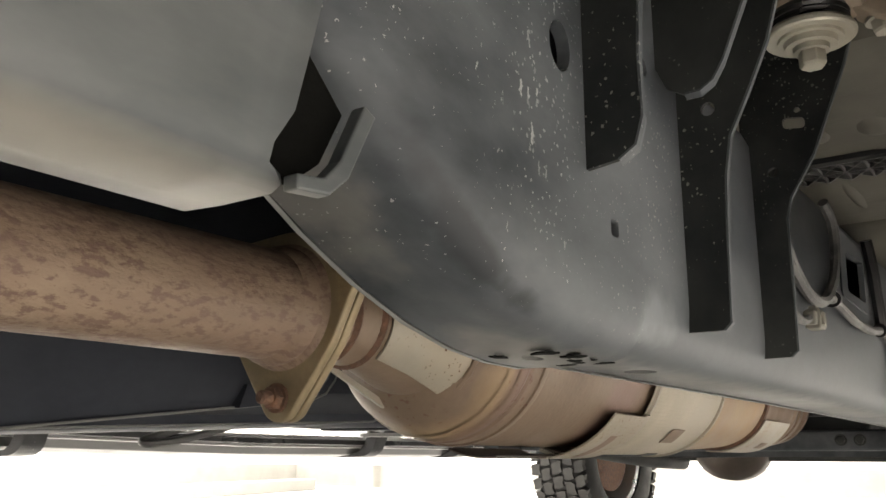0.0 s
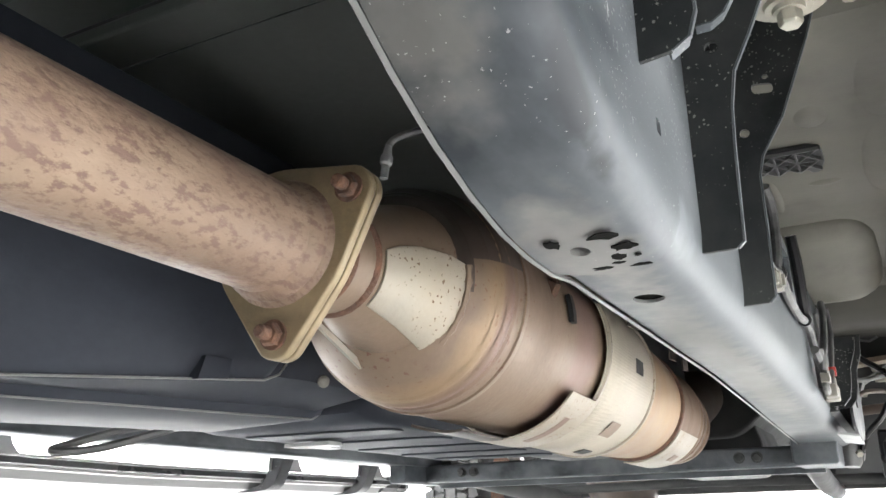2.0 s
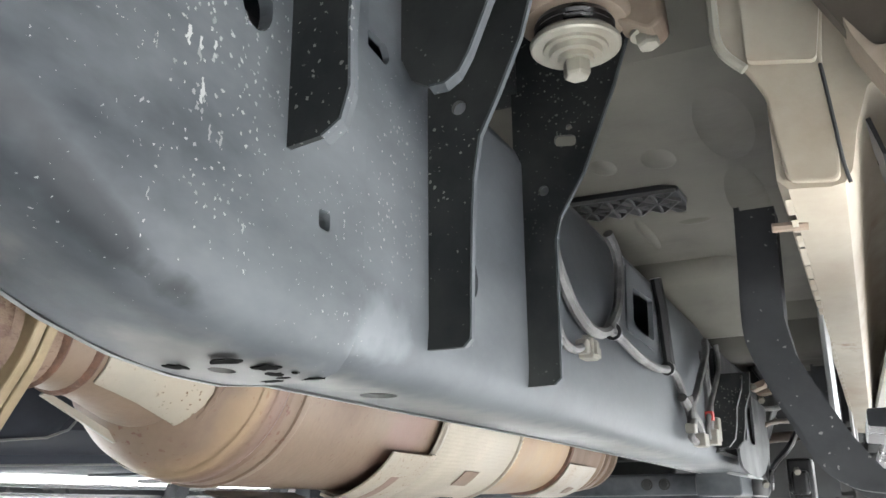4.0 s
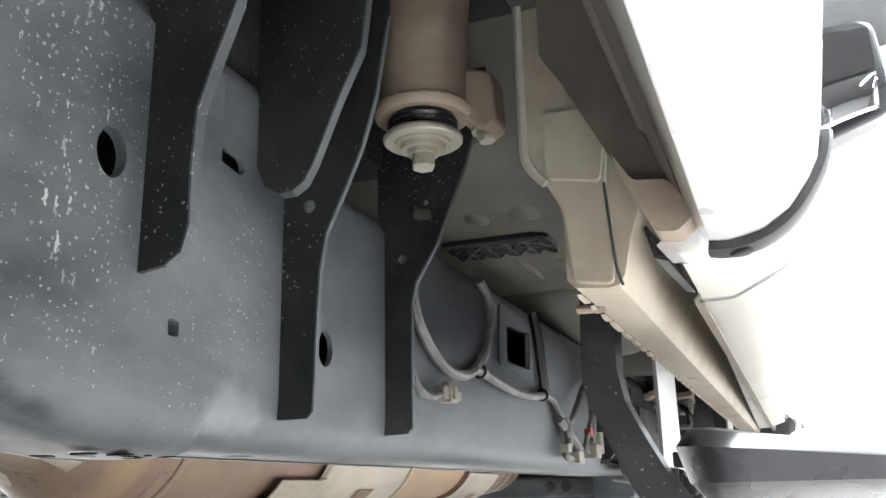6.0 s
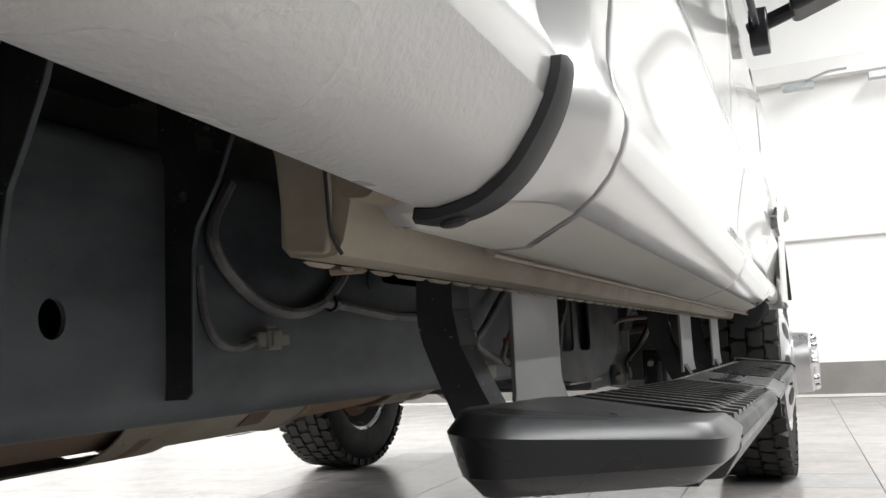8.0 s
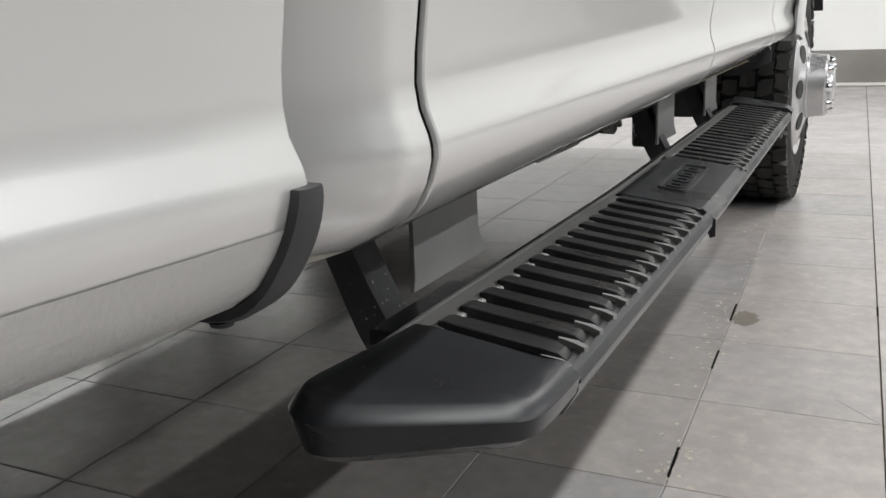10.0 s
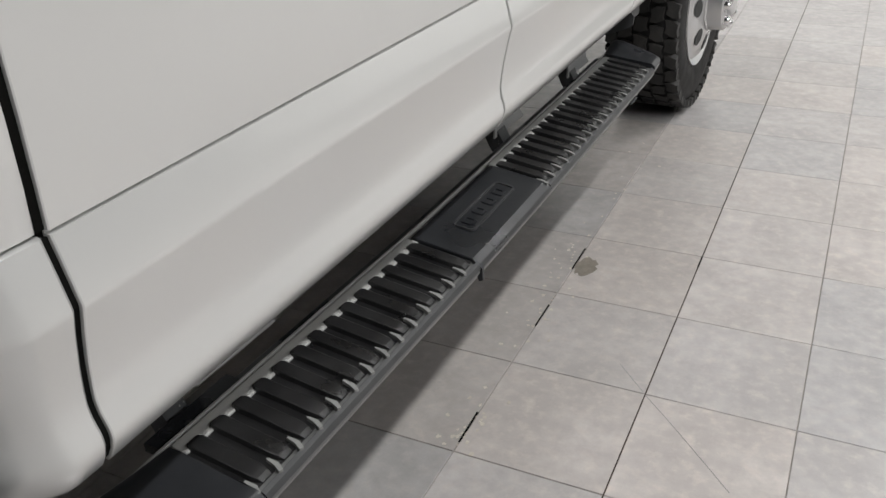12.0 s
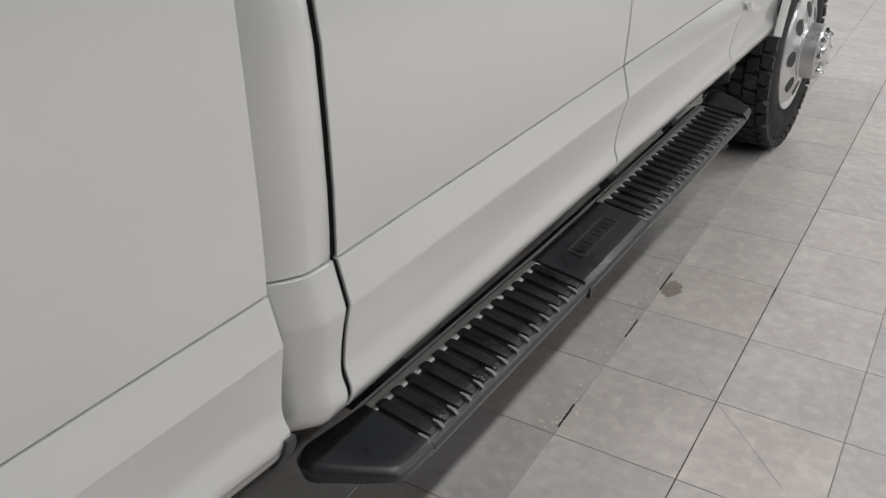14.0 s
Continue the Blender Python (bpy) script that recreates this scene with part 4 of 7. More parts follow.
def build_cab_floor():
    pan = Geo().loft([[(x, y, z) for x in (0.44, 0.50, 0.62, 0.805)] for y, z in ((-0.42, 0.885), (-0.31, 0.876), (-0.27, 0.835), (-0.225, 0.778), (-0.18, 0.768), (0.30, 0.768), (0.40, 0.767), (0.425, 0.764), (0.44, 0.762), (0.55, 0.752), (0.64, 0.745), (0.68, 0.73), (0.70, 0.70))])
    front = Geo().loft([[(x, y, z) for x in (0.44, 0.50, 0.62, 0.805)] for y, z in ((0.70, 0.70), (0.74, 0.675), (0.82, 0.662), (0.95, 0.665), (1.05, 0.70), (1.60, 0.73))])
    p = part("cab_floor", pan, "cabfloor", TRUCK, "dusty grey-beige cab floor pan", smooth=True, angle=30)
    # Same pan: the shade at its front is put into a darker material.
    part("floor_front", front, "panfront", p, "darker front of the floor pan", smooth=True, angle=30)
    for cx, cy, rx, ry, h in ((0.651, 0.0, 0.020, 0.034, 0.005), (0.585, -0.002, 0.016, 0.028, 0.004), (0.648, 0.252, 0.024, 0.012, 0.004), (0.573, 0.29, 0.009, 0.085, 0.004), (0.735, -0.06, 0.03, 0.10, 0.004), (0.728, 0.20, 0.026, 0.14, 0.006)):
        rings = [[(cx + rx * k * math.cos(a), cy + ry * k * math.sin(a), 0.7681 - h * d) for a in (i * math.pi / 14 for i in range(28))] for k, d in ((1.0, 0.0), (0.85, 0.25), (0.6, 0.75), (0.3, 0.97), (0.05, 1.0))]
        part("pressed_dimple", Geo().loft(rings, True, True), "cabfloor", p, smooth=True, angle=60)
    # stepped-down panel towards the front
    plan = rounded([(0.40, 0.432), (0.675, 0.434), (0.704, 0.50), (0.712, 0.72), (0.40, 0.72)], 0.05, 5)
    mid_x, mid_y = 0.55, 0.58
    rings = [[(mid_x + (x - mid_x) * k, mid_y + (y - mid_y) * k, float(np.interp(y, [0.40, 0.55, 0.64, 0.72], [0.7665, 0.754, 0.747, 0.70])) - d) for x, y in plan] for k, d in ((1.0, -0.004), (0.995, 0.003), (0.97, 0.010), (0.86, 0.022), (0.60, 0.027))]
    part("stepped_panel", Geo().loft(rings, True, True), "cabfloor", p, "stepped-down pressing of the floor pan", smooth=True, angle=70)
    part("panel_ridge", Geo().loft([[(x, y + dy, z + dz) for x, y, z in ((0.42, 0.66, 0.742), (0.55, 0.655, 0.742), (0.62, 0.66, 0.741), (0.66, 0.685, 0.738), (0.692, 0.74, 0.732), (0.71, 0.82, 0.722))] for dy, dz in ((-0.012, 0.012), (-0.006, -0.004), (0.012, -0.008), (0.026, -0.004), (0.034, 0.012))]), "cabfloor", p, "rounded pressed ridge of the floor", smooth=True, angle=70)
    part("cab_back", Geo().box(-0.95, 0.95, -0.40, -0.385, 0.89, 1.9), "dark", TRUCK)
    part("cab_rear_flange", Geo().box(-0.95, 0.44, -0.49, -0.423, 0.842, 0.862), "under", p, "folded flange closing the gap behind the cab", bevel=0.004)
    part("tunnel_shield", Geo().loft([[(x, y, 0.79 + dz) for x, dz in ((-0.95, -0.02), (-0.62, -0.02), (-0.56, 0.06), (0.40, 0.06), (0.47, -0.02))] for y in (-0.42, 0.4, 1.6)]), "under", p, solid=0.006)
    # grated vent on the floor pan
    vent = Geo().prism(rounded([(0.500, 0.078), (0.636, 0.083), (0.654, 0.096), (0.656, 0.146), (0.648, 0.186), (0.636, 0.186), (0.628, 0.166), (0.500, 0.158)], 0.005), "z", 0.761, 0.7685)
    v = part("drain_vent", vent, "plastic", TRUCK, "black plastic vent grate under the cab floor", bevel=0.002)
    bars = Geo()

    def bar(a, b, w=0.0012):
        p0, p1 = Vector(a), Vector(b)
        q = (p1 - p0).normalized().orthogonal() * w
        bars.prism([tuple(p0 - q), tuple(p0 + q), tuple(p1 + q), tuple(p1 - q)], "z", 0.7565, 0.7612)
    for i in range(5):
        xa, xb = 0.505 + 0.029 * i, 0.505 + 0.029 * (i + 1)
        ya, yb = 0.082 + 0.04 * (xa - 0.5), 0.160 + 0.05 * (xa - 0.5)
        bar((xa, ya), (xa, yb))
        bar((xa, ya), (xb, (ya + yb) / 2))
        bar((xa, yb), (xb, (ya + yb) / 2))
        bar((xa, (ya + yb) / 2), (xb, ya), 0.0008)
        bar((xa, (ya + yb) / 2), (xb, yb), 0.0008)
    bar((0.503, 0.121), (0.652, 0.127), 0.0010)
    bar((0.503, 0.081), (0.652, 0.087), 0.0016)
    part("grate_bar", bars, "alu", v)
    # rocker
    sec = [(0.80, 0.76), (0.80, 0.570), (0.806, 0.5635), (0.830, 0.561), (0.838, 0.5625), (0.843, 0.570), (0.850, 0.60), (0.858, 0.622), (0.872, 0.632), (0.90, 0.634), (0.90, 0.76)]
    rows = [[(x, y, z) for x, z in sec] for y in (-0.418, -0.3, 0.0, 0.5, 1.0, 1.66)]
    r = part("rocker_panel", Geo().loft(rows, False).add([(x, -0.418, z) for x, z in sec], [tuple(range(len(sec)))]), "beige", TRUCK, "beige dusty rocker panel underside", smooth=True, angle=40)
    endp = Geo().prism(rounded([(0.776, 0.80), (0.774, 0.664), (0.790, 0.645), (0.800, 0.625), (0.806, 0.566), (0.836, 0.562), (0.838, 0.60), (0.835, 0.640), (0.842, 0.70), (0.845, 0.80)], 0.006), "y", -0.424, -0.419)
    part("rocker_end", endp, "beige", r, bevel=0.002)
    part("end_flange", Geo().tube(curve_pts([(0.775, -0.428, 0.80), (0.7745, -0.428, 0.70), (0.776, -0.428, 0.664), (0.790, -0.427, 0.645)], 5), 0.0035, 8), "zinc", r, smooth=True)
    part("end_rim", Geo().tube(curve_pts([(0.834, -0.424, 0.64), (0.8368, -0.425, 0.60), (0.8385, -0.424, 0.575), (0.841, -0.417, 0.5625)], 5), 0.0012, 8), "dark", r, smooth=True)
    part("pillar_foot", Geo().prism(rounded([(0.792, 0.70), (0.792, 0.648), (0.832, 0.640), (0.842, 0.70)], 0.004), "y", -0.432, -0.426), "beige", r)
    # scalloped pinch weld
    sc, rnd = Geo(), random.Random(8)
    y = -0.40
    while y < 1.62:
        L = rnd.uniform(0.028, 0.05)
        sc.prism([(y, 0.5625), (y + 0.008, 0.5603), (y + L - 0.008, 0.560), (y + L, 0.5625)], "x", 0.8025, 0.8065)
        y += L + rnd.uniform(0.004, 0.012)
    tagged(part("pinch_weld", sc, "beige", r), kind="stuff")
    part("drip_edge", Geo().loft([[(x, y, z) for x, z in ((0.884, 0.578), (0.8795, 0.5725), (0.8795, 0.5700), (0.886, 0.5695))] for y in (-0.285, 0.4, 1.66)]), "beige", r, solid=0.002)
    for yy, zz in ((-0.345, 0.562),):
        part("stud", Geo().tube([(0.789, yy, zz), (0.812, yy + 0.004, zz)], 0.0035, 8), "cup", r, smooth=True)
    for o in (p, r):
        mirrored(o) if o is r else None
    trimg = Geo().loft([[(0.858, -0.392, 0.612), (0.864, -0.392, 0.588), (0.872, -0.390, 0.586)], [(0.862, -0.34, 0.610), (0.868, -0.34, 0.586), (0.876, -0.34, 0.584)], [(0.868, -0.285, 0.606), (0.874, -0.282, 0.584), (0.880, -0.282, 0.583)]])
    part("rubber_flap", trimg, "plastic", r, solid=0.003)
    return r


build_cab_floor()

# ---------------------------------------------------------------- running boards
BX0, BX1, BY0, BY1, BZ = 0.876, 1.027, -0.165, 1.69, 0.440
PITCH = 0.0437


def settle(p):
    """The step leans down outwards and forwards, and draws in towards the front."""
    x, y, z = p
    return (x - 0.022 * (y + 0.15), y, z + 0.12 * (1.02 - x) - 0.022 * min(max(y + 0.17, 0.0), 0.72))


def build_board():
    def step_part(name, g, *args, **kw):
        g.v = [settle(p) for p in g.v]
        return part(name, g, *args, **kw)

    def strips(outline, y0, y1, n=12):
        return Geo().loft([[(x, y0 + (y1 - y0) * i / n, z) for x, z in outline] for i in range(n + 1)], True, True)
    sec = rounded([(BX0, BZ - 0.018), (BX0 + 0.004, BZ), (BX1 - 0.012, BZ - 0.002), (BX1 - 0.001, BZ - 0.010), (BX1 - 0.001, BZ - 0.015), (BX1 - 0.015, BZ - 0.040), (BX1 - 0.045, BZ - 0.046), (BX0 + 0.03, BZ - 0.046)], 0.003, 3)
    board = step_part("running_board", strips(sec, BY0, BY1), "alu", TRUCK, "dark grey running board with black ribbed step pads", bevel=0.001)
    step_part("inner_ledge", strips(rounded([(BX0 - 0.011, BZ - 0.03), (BX0 - 0.011, BZ + 0.001), (BX0 - 0.006, BZ + 0.002), (BX0 - 0.004, BZ - 0.012), (BX0 + 0.004, BZ - 0.03)], 0.001), BY0 - 0.155, BY1), "ledge", board, "grey inner ledge of the step")

    for wide, y0, y1 in ((0.034, BY0, 0.0), (0.018, 0.0, BY1)):
        lip = rounded([(BX0 - 0.011 - wide, BZ - 0.024), (BX0 - 0.0115, BZ - 0.024), (BX0 - 0.0115, BZ - 0.008), (BX0 - 0.014, BZ - 0.006), (BX0 - 0.011 - wide, BZ - 0.010)], 0.002)
        step_part("inner_lip", strips(lip, y0, y1), "plastic", board, "black plastic lip along the inner ledge")

    def rib_geo(y):
        g = Geo()
        x0, x1, w = BX0 + 0.015, BX1 - 0.017, 0.0315
        rings = []
        for x, s, h in ((x0, 0.62, 0.002), (x0 + 0.003, 0.84, 0.0078), (x0 + 0.009, 1.0, 0.0095), (x1 - 0.016, 1.0, 0.0085), (x1 - 0.006, 0.80, 0.0065), (x1, 0.6, 0.002)):
            rings.append([(x, y - w / 2 * s, BZ), (x, y - w / 2 * s * 0.90, BZ + h), (x, y - w / 2 * s * 0.80, BZ + h * 1.06), (x, y + w / 2 * s * 0.62, BZ + h * 0.95), (x, y + w / 2 * s * 0.78, BZ + h * 0.80), (x, y + w / 2 * s, BZ)])
        g.loft(rings, True, True)
        return g
    pads = ((BY0 + 0.004, 0.468), (0.832, BY1 - 0.004))
    for y0, y1 in pads:
        step_part("step_pad", Geo().prism(rounded([(BX0 + 0.020, y0), (BX1 - 0.018, y0), (BX1 - 0.018, y1), (BX0 + 0.020, y1)], 0.004), "z", BZ - 0.004, BZ + 0.0012), "rubber", board, "black rubber step pad")
        step_part("edge_strip", Geo().prism(rounded([(BX0, y0), (BX0 + 0.026, y0), (BX0 + 0.026, y1), (BX0, y1)], 0.006), "z", BZ - 0.004, BZ + 0.0042), "ledge", board, "pale grey toothed inner strip", bevel=0.0012)
        n = round((y1 - y0) / PITCH)
        step = (y1 - y0) / n
        for i in range(n):
            y = y0 + step * (i + 0.5)
            step_part("tread_rib", rib_geo(y), "rubber", board, smooth=True, angle=18)
            k = y - step / 2
            t = Geo().prism([(BX1 - 0.034, k - 0.0015), (BX1 - 0.020, k - 0.0040), (BX1 - 0.008, k - 0.0095), (BX1 - 0.006, k - 0.0035), (BX1 - 0.017, k + 0.0030), (BX1 - 0.034, k + 0.0020)], "z", BZ - 0.002, BZ + 0.0068)
            step_part("edge_tooth", t, "edge", board)
        step_part("outer_bead", strips(rounded([(BX1 - 0.012, BZ - 0.004), (BX1 - 0.010, BZ + 0.003), (BX1 - 0.003, BZ + 0.001), (BX1 + 0.0005, BZ - 0.008), (BX1 - 0.006, BZ - 0.013)], 0.001), y0, y1), "trimplastic", board)
    # centre plate with an embossed oval-cornered badge frame
    c0, c1 = 0.470, 0.832
    cap = [(BX0 + 0.004, BZ - 0.006), (BX0 + 0.006, BZ + 0.006), (BX0 + 0.02, BZ + 0.0085), (BX1 - 0.018, BZ + 0.006), (BX1 - 0.002, BZ - 0.001), (BX1 + 0.0012, BZ - 0.010), (BX1 - 0.006, BZ - 0.014), (BX0 + 0.02, BZ - 0.01)]
    cp = step_part("centre_plate", strips(cap, c0, c1, 4), "plastic", board, "black plastic centre plate", bevel=0.0025)
    fr = Geo()
    zt = BZ + 0.0075
    o = rounded([(0.925, 0.555), (0.972, 0.555), (0.972, 0.765), (0.925, 0.765)], 0.012)
    i_ = rounded([(0.929, 0.559), (0.968, 0.559), (0.968, 0.761), (0.929, 0.761)], 0.009)
    fr.loft([[(x, y, zt - 0.001) for x, y in o], [(x, y, zt + 0.0030) for x, y in o], [(x, y, zt + 0.0030) for x, y in i_], [(x, y, zt - 0.001) for x, y in i_]], True)
    step_part("badge_frame", fr, "trimplastic", cp)
    bars = Geo()
    for k in range(4):
        y = 0.573 + 0.0465 * k
        bars.loft([[(x, yy, zt - 0.001) for x, yy in rounded([(0.934, y), (0.962, y), (0.962, y + 0.028), (0.934, y + 0.028)], 0.006)],
                   [(x, yy, zt + 0.0026) for x, yy in rounded([(0.935, y + 0.001), (0.961, y + 0.001), (0.961, y + 0.027), (0.935, y + 0.027)], 0.006)],
                   [(x, yy, zt + 0.0026) for x, yy in rounded([(0.940, y + 0.006), (0.956, y + 0.006), (0.956, y + 0.022), (0.940, y + 0.022)], 0.003)],
                   [(x, yy, zt - 0.001) for x, yy in rounded([(0.941, y + 0.007), (0.955, y + 0.007), (0.955, y + 0.021), (0.941, y + 0.021)], 0.003)]], True)
    step_part("badge_shape", bars, "plastic", cp)
    step_part("clip_band", Geo().prism([(BX1 - 0.004, BZ - 0.034), (BX1 + 0.0035, BZ - 0.030), (BX1 + 0.0035, BZ - 0.006), (BX1 - 0.016, BZ + 0.008), (BX1 - 0.018, BZ + 0.002)], "y", c0 - 0.004, c0 + 0.004), "plastic", cp)

    def end_cap(y_in, s):
        """Moulded cap with a slanted end; s is the way it points along y."""
        plan = [(0.866, 0.0), (0.860, 0.05), (0.853, 0.095), (0.849, 0.125), (0.850, 0.143), (0.857, 0.158), (0.869, 0.167), (0.884, 0.169), (0.902, 0.164), (0.94, 0.142), (0.975, 0.120), (0.998, 0.105),
                (1.012, 0.095), (1.020, 0.085), (1.0245, 0.070), (1.027, 0.04), (1.028, 0.0)]
        plan = [(q.x, q.y) for q in curve_pts([(x, d, 0) for x, d in plan], 3)]
        n = len(plan)
        normals = []
        for i in range(n):
            a, b = Vector(plan[max(i - 1, 0)]), Vector(plan[min(i + 1, n - 1)])
            d = (b - a).normalized()
            normals.append(Vector((d.y, -d.x)) if 0 < i < n - 1 else Vector((1.0 if i == 0 else -1.0, 0.0)))
        def low(x):
            return 0.439 + 0.07 * (1.02 - x)

        def high(x):
            return 0.450 + 0.09 * (1.02 - x)
        rings = [(lambda x: 0.407, 0.060), (lambda x: 0.407, 0.028), (lambda x: 0.4085, 0.022), (lambda x: 0.4205, 0.0065), (lambda x: 0.4225, 0.004), (low, 0.0), (lambda x: low(x) + 0.0016, 0.001),
                 (lambda x: high(x) - 0.0012, 0.0105), (high, 0.013), (high, 0.03)]
        rows = []
        for level, k in rings:
            k_left = 0.005 if 0.002 < k < 0.008 else 0.0
            rows.append([(x + normals[i].x * k + k_left * max(0.0, min(1.0, (0.92 - x) / 0.06)) - 0.022 * (y_in + s * d + 0.15), y_in + s * max(0.0, d + normals[i].y * k), level(x) - (0.012 if s > 0 else 0.0)) for i, (x, d) in enumerate(plan)])
        return Geo().loft(rows, True, True)
    part("end_cap", end_cap(BY0, -1), "plastic", board, "black moulded plastic end cap", smooth=True, angle=33)
    part("end_cap", end_cap(BY1, 1), "plastic", board, "black moulded plastic end cap", smooth=True, angle=33)
    # hangers
    def arm(y, w=0.042, lower=True):
        path = [(0.742, 0.660), (0.740, 0.600), (0.738, 0.545), (0.741, 0.520), (0.752, 0.490), (0.772, 0.445), (0.790, 0.412), (0.806, 0.398), (0.830, 0.390), (0.90, 0.387), (0.985, 0.389)]
        P = curve_pts([(*q, 0) for q in path], 4)
        rows_ = []
        for i, q in enumerate(P):
            d = (P[min(i + 1, len(P) - 1)] - P[max(i - 1, 0)]).normalized()
            nx, nz = -d.y, d.x
            t = 0.0026
            ww = w * (1.0 + 0.25 * max(0, (0.47 - q.y)) / 0.08)
            rows_.append([(q.x + nx * t, y - ww / 2, q.y + nz * t), (q.x + nx * t, y + ww / 2, q.y + nz * t), (q.x - nx * t, y + ww / 2, q.y - nz * t), (q.x - nx * t, y - ww / 2, q.y - nz * t)])
        return Geo().loft(rows_, True, True)

    def web(y):
        return Geo().prism([(0.742, 0.655), (0.777, 0.655), (0.774, 0.545), (0.780, 0.510), (0.800, 0.468), (0.818, 0.435), (0.838, 0.407), (0.86, 0.398), (0.98, 0.394), (0.98, 0.388), (0.83, 0.391), (0.806, 0.399), (0.789, 0.414), (0.752, 0.49), (0.739, 0.525), (0.738, 0.545)], "y", y - 0.0025, y + 0.0025)
    for y, hasplate in ((-0.085, 0.05), (1.02, 1.06), (1.50, 1.54)):
        a = part("hanger_arm", arm(y), "hanger", board, "black bent steel hanger arm")
        part("arm_web", web(y - 0.022), "hanger", a)
        edge = [(0.777, 0.655), (0.774, 0.545), (0.780, 0.510), (0.800, 0.468), (0.818, 0.435), (0.838, 0.407)]
        part("arm_flange", Geo().loft([[(x, y - 0.022, z), (x, y + 0.016, z)] for x, z in edge]), "hanger", a, solid=0.003)
        pts = [(hasplate - 0.080, 0.640), (hasplate + 0.074, 0.640), (hasplate + 0.074, 0.478), (hasplate + 0.078, 0.466), (hasplate + 0.100, 0.443), (hasplate - 0.086, 0.443), (hasplate - 0.082, 0.46)]
        if y > 0.5:
            pts = [(hasplate + (p - hasplate) * 0.92, z) for p, z in pts]
        part("bracket_plate", Geo().prism(pts, "x", 0.800, 0.805), "plate", board, "light grey flat bracket plate", bevel=0.001)
    far = list(board.children_recursive)
    copy = mirrored(board)
    links = {board: copy}
    for o in [board, *far]:
        if o is board:
            continue
        c = mirrored(o, links[o.parent])
        c.location = (o.location[0], o.location[1], o.location[2])
        links[o] = c
    return board


build_board()


# ---------------------------------------------------------------- exhaust
FILTER_SLOPE = -0.06


def filter_axis(y):
    return Vector((0.234 + FILTER_SLOPE * (y + 0.27), y, 0.524))


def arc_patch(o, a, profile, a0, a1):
    """An upper patch of the shell, a hair proud of it; soot and shade put in as colour."""
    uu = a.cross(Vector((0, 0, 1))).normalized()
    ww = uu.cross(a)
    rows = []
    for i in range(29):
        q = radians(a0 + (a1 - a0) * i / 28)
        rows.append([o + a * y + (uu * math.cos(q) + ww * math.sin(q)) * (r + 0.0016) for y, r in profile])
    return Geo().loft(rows)


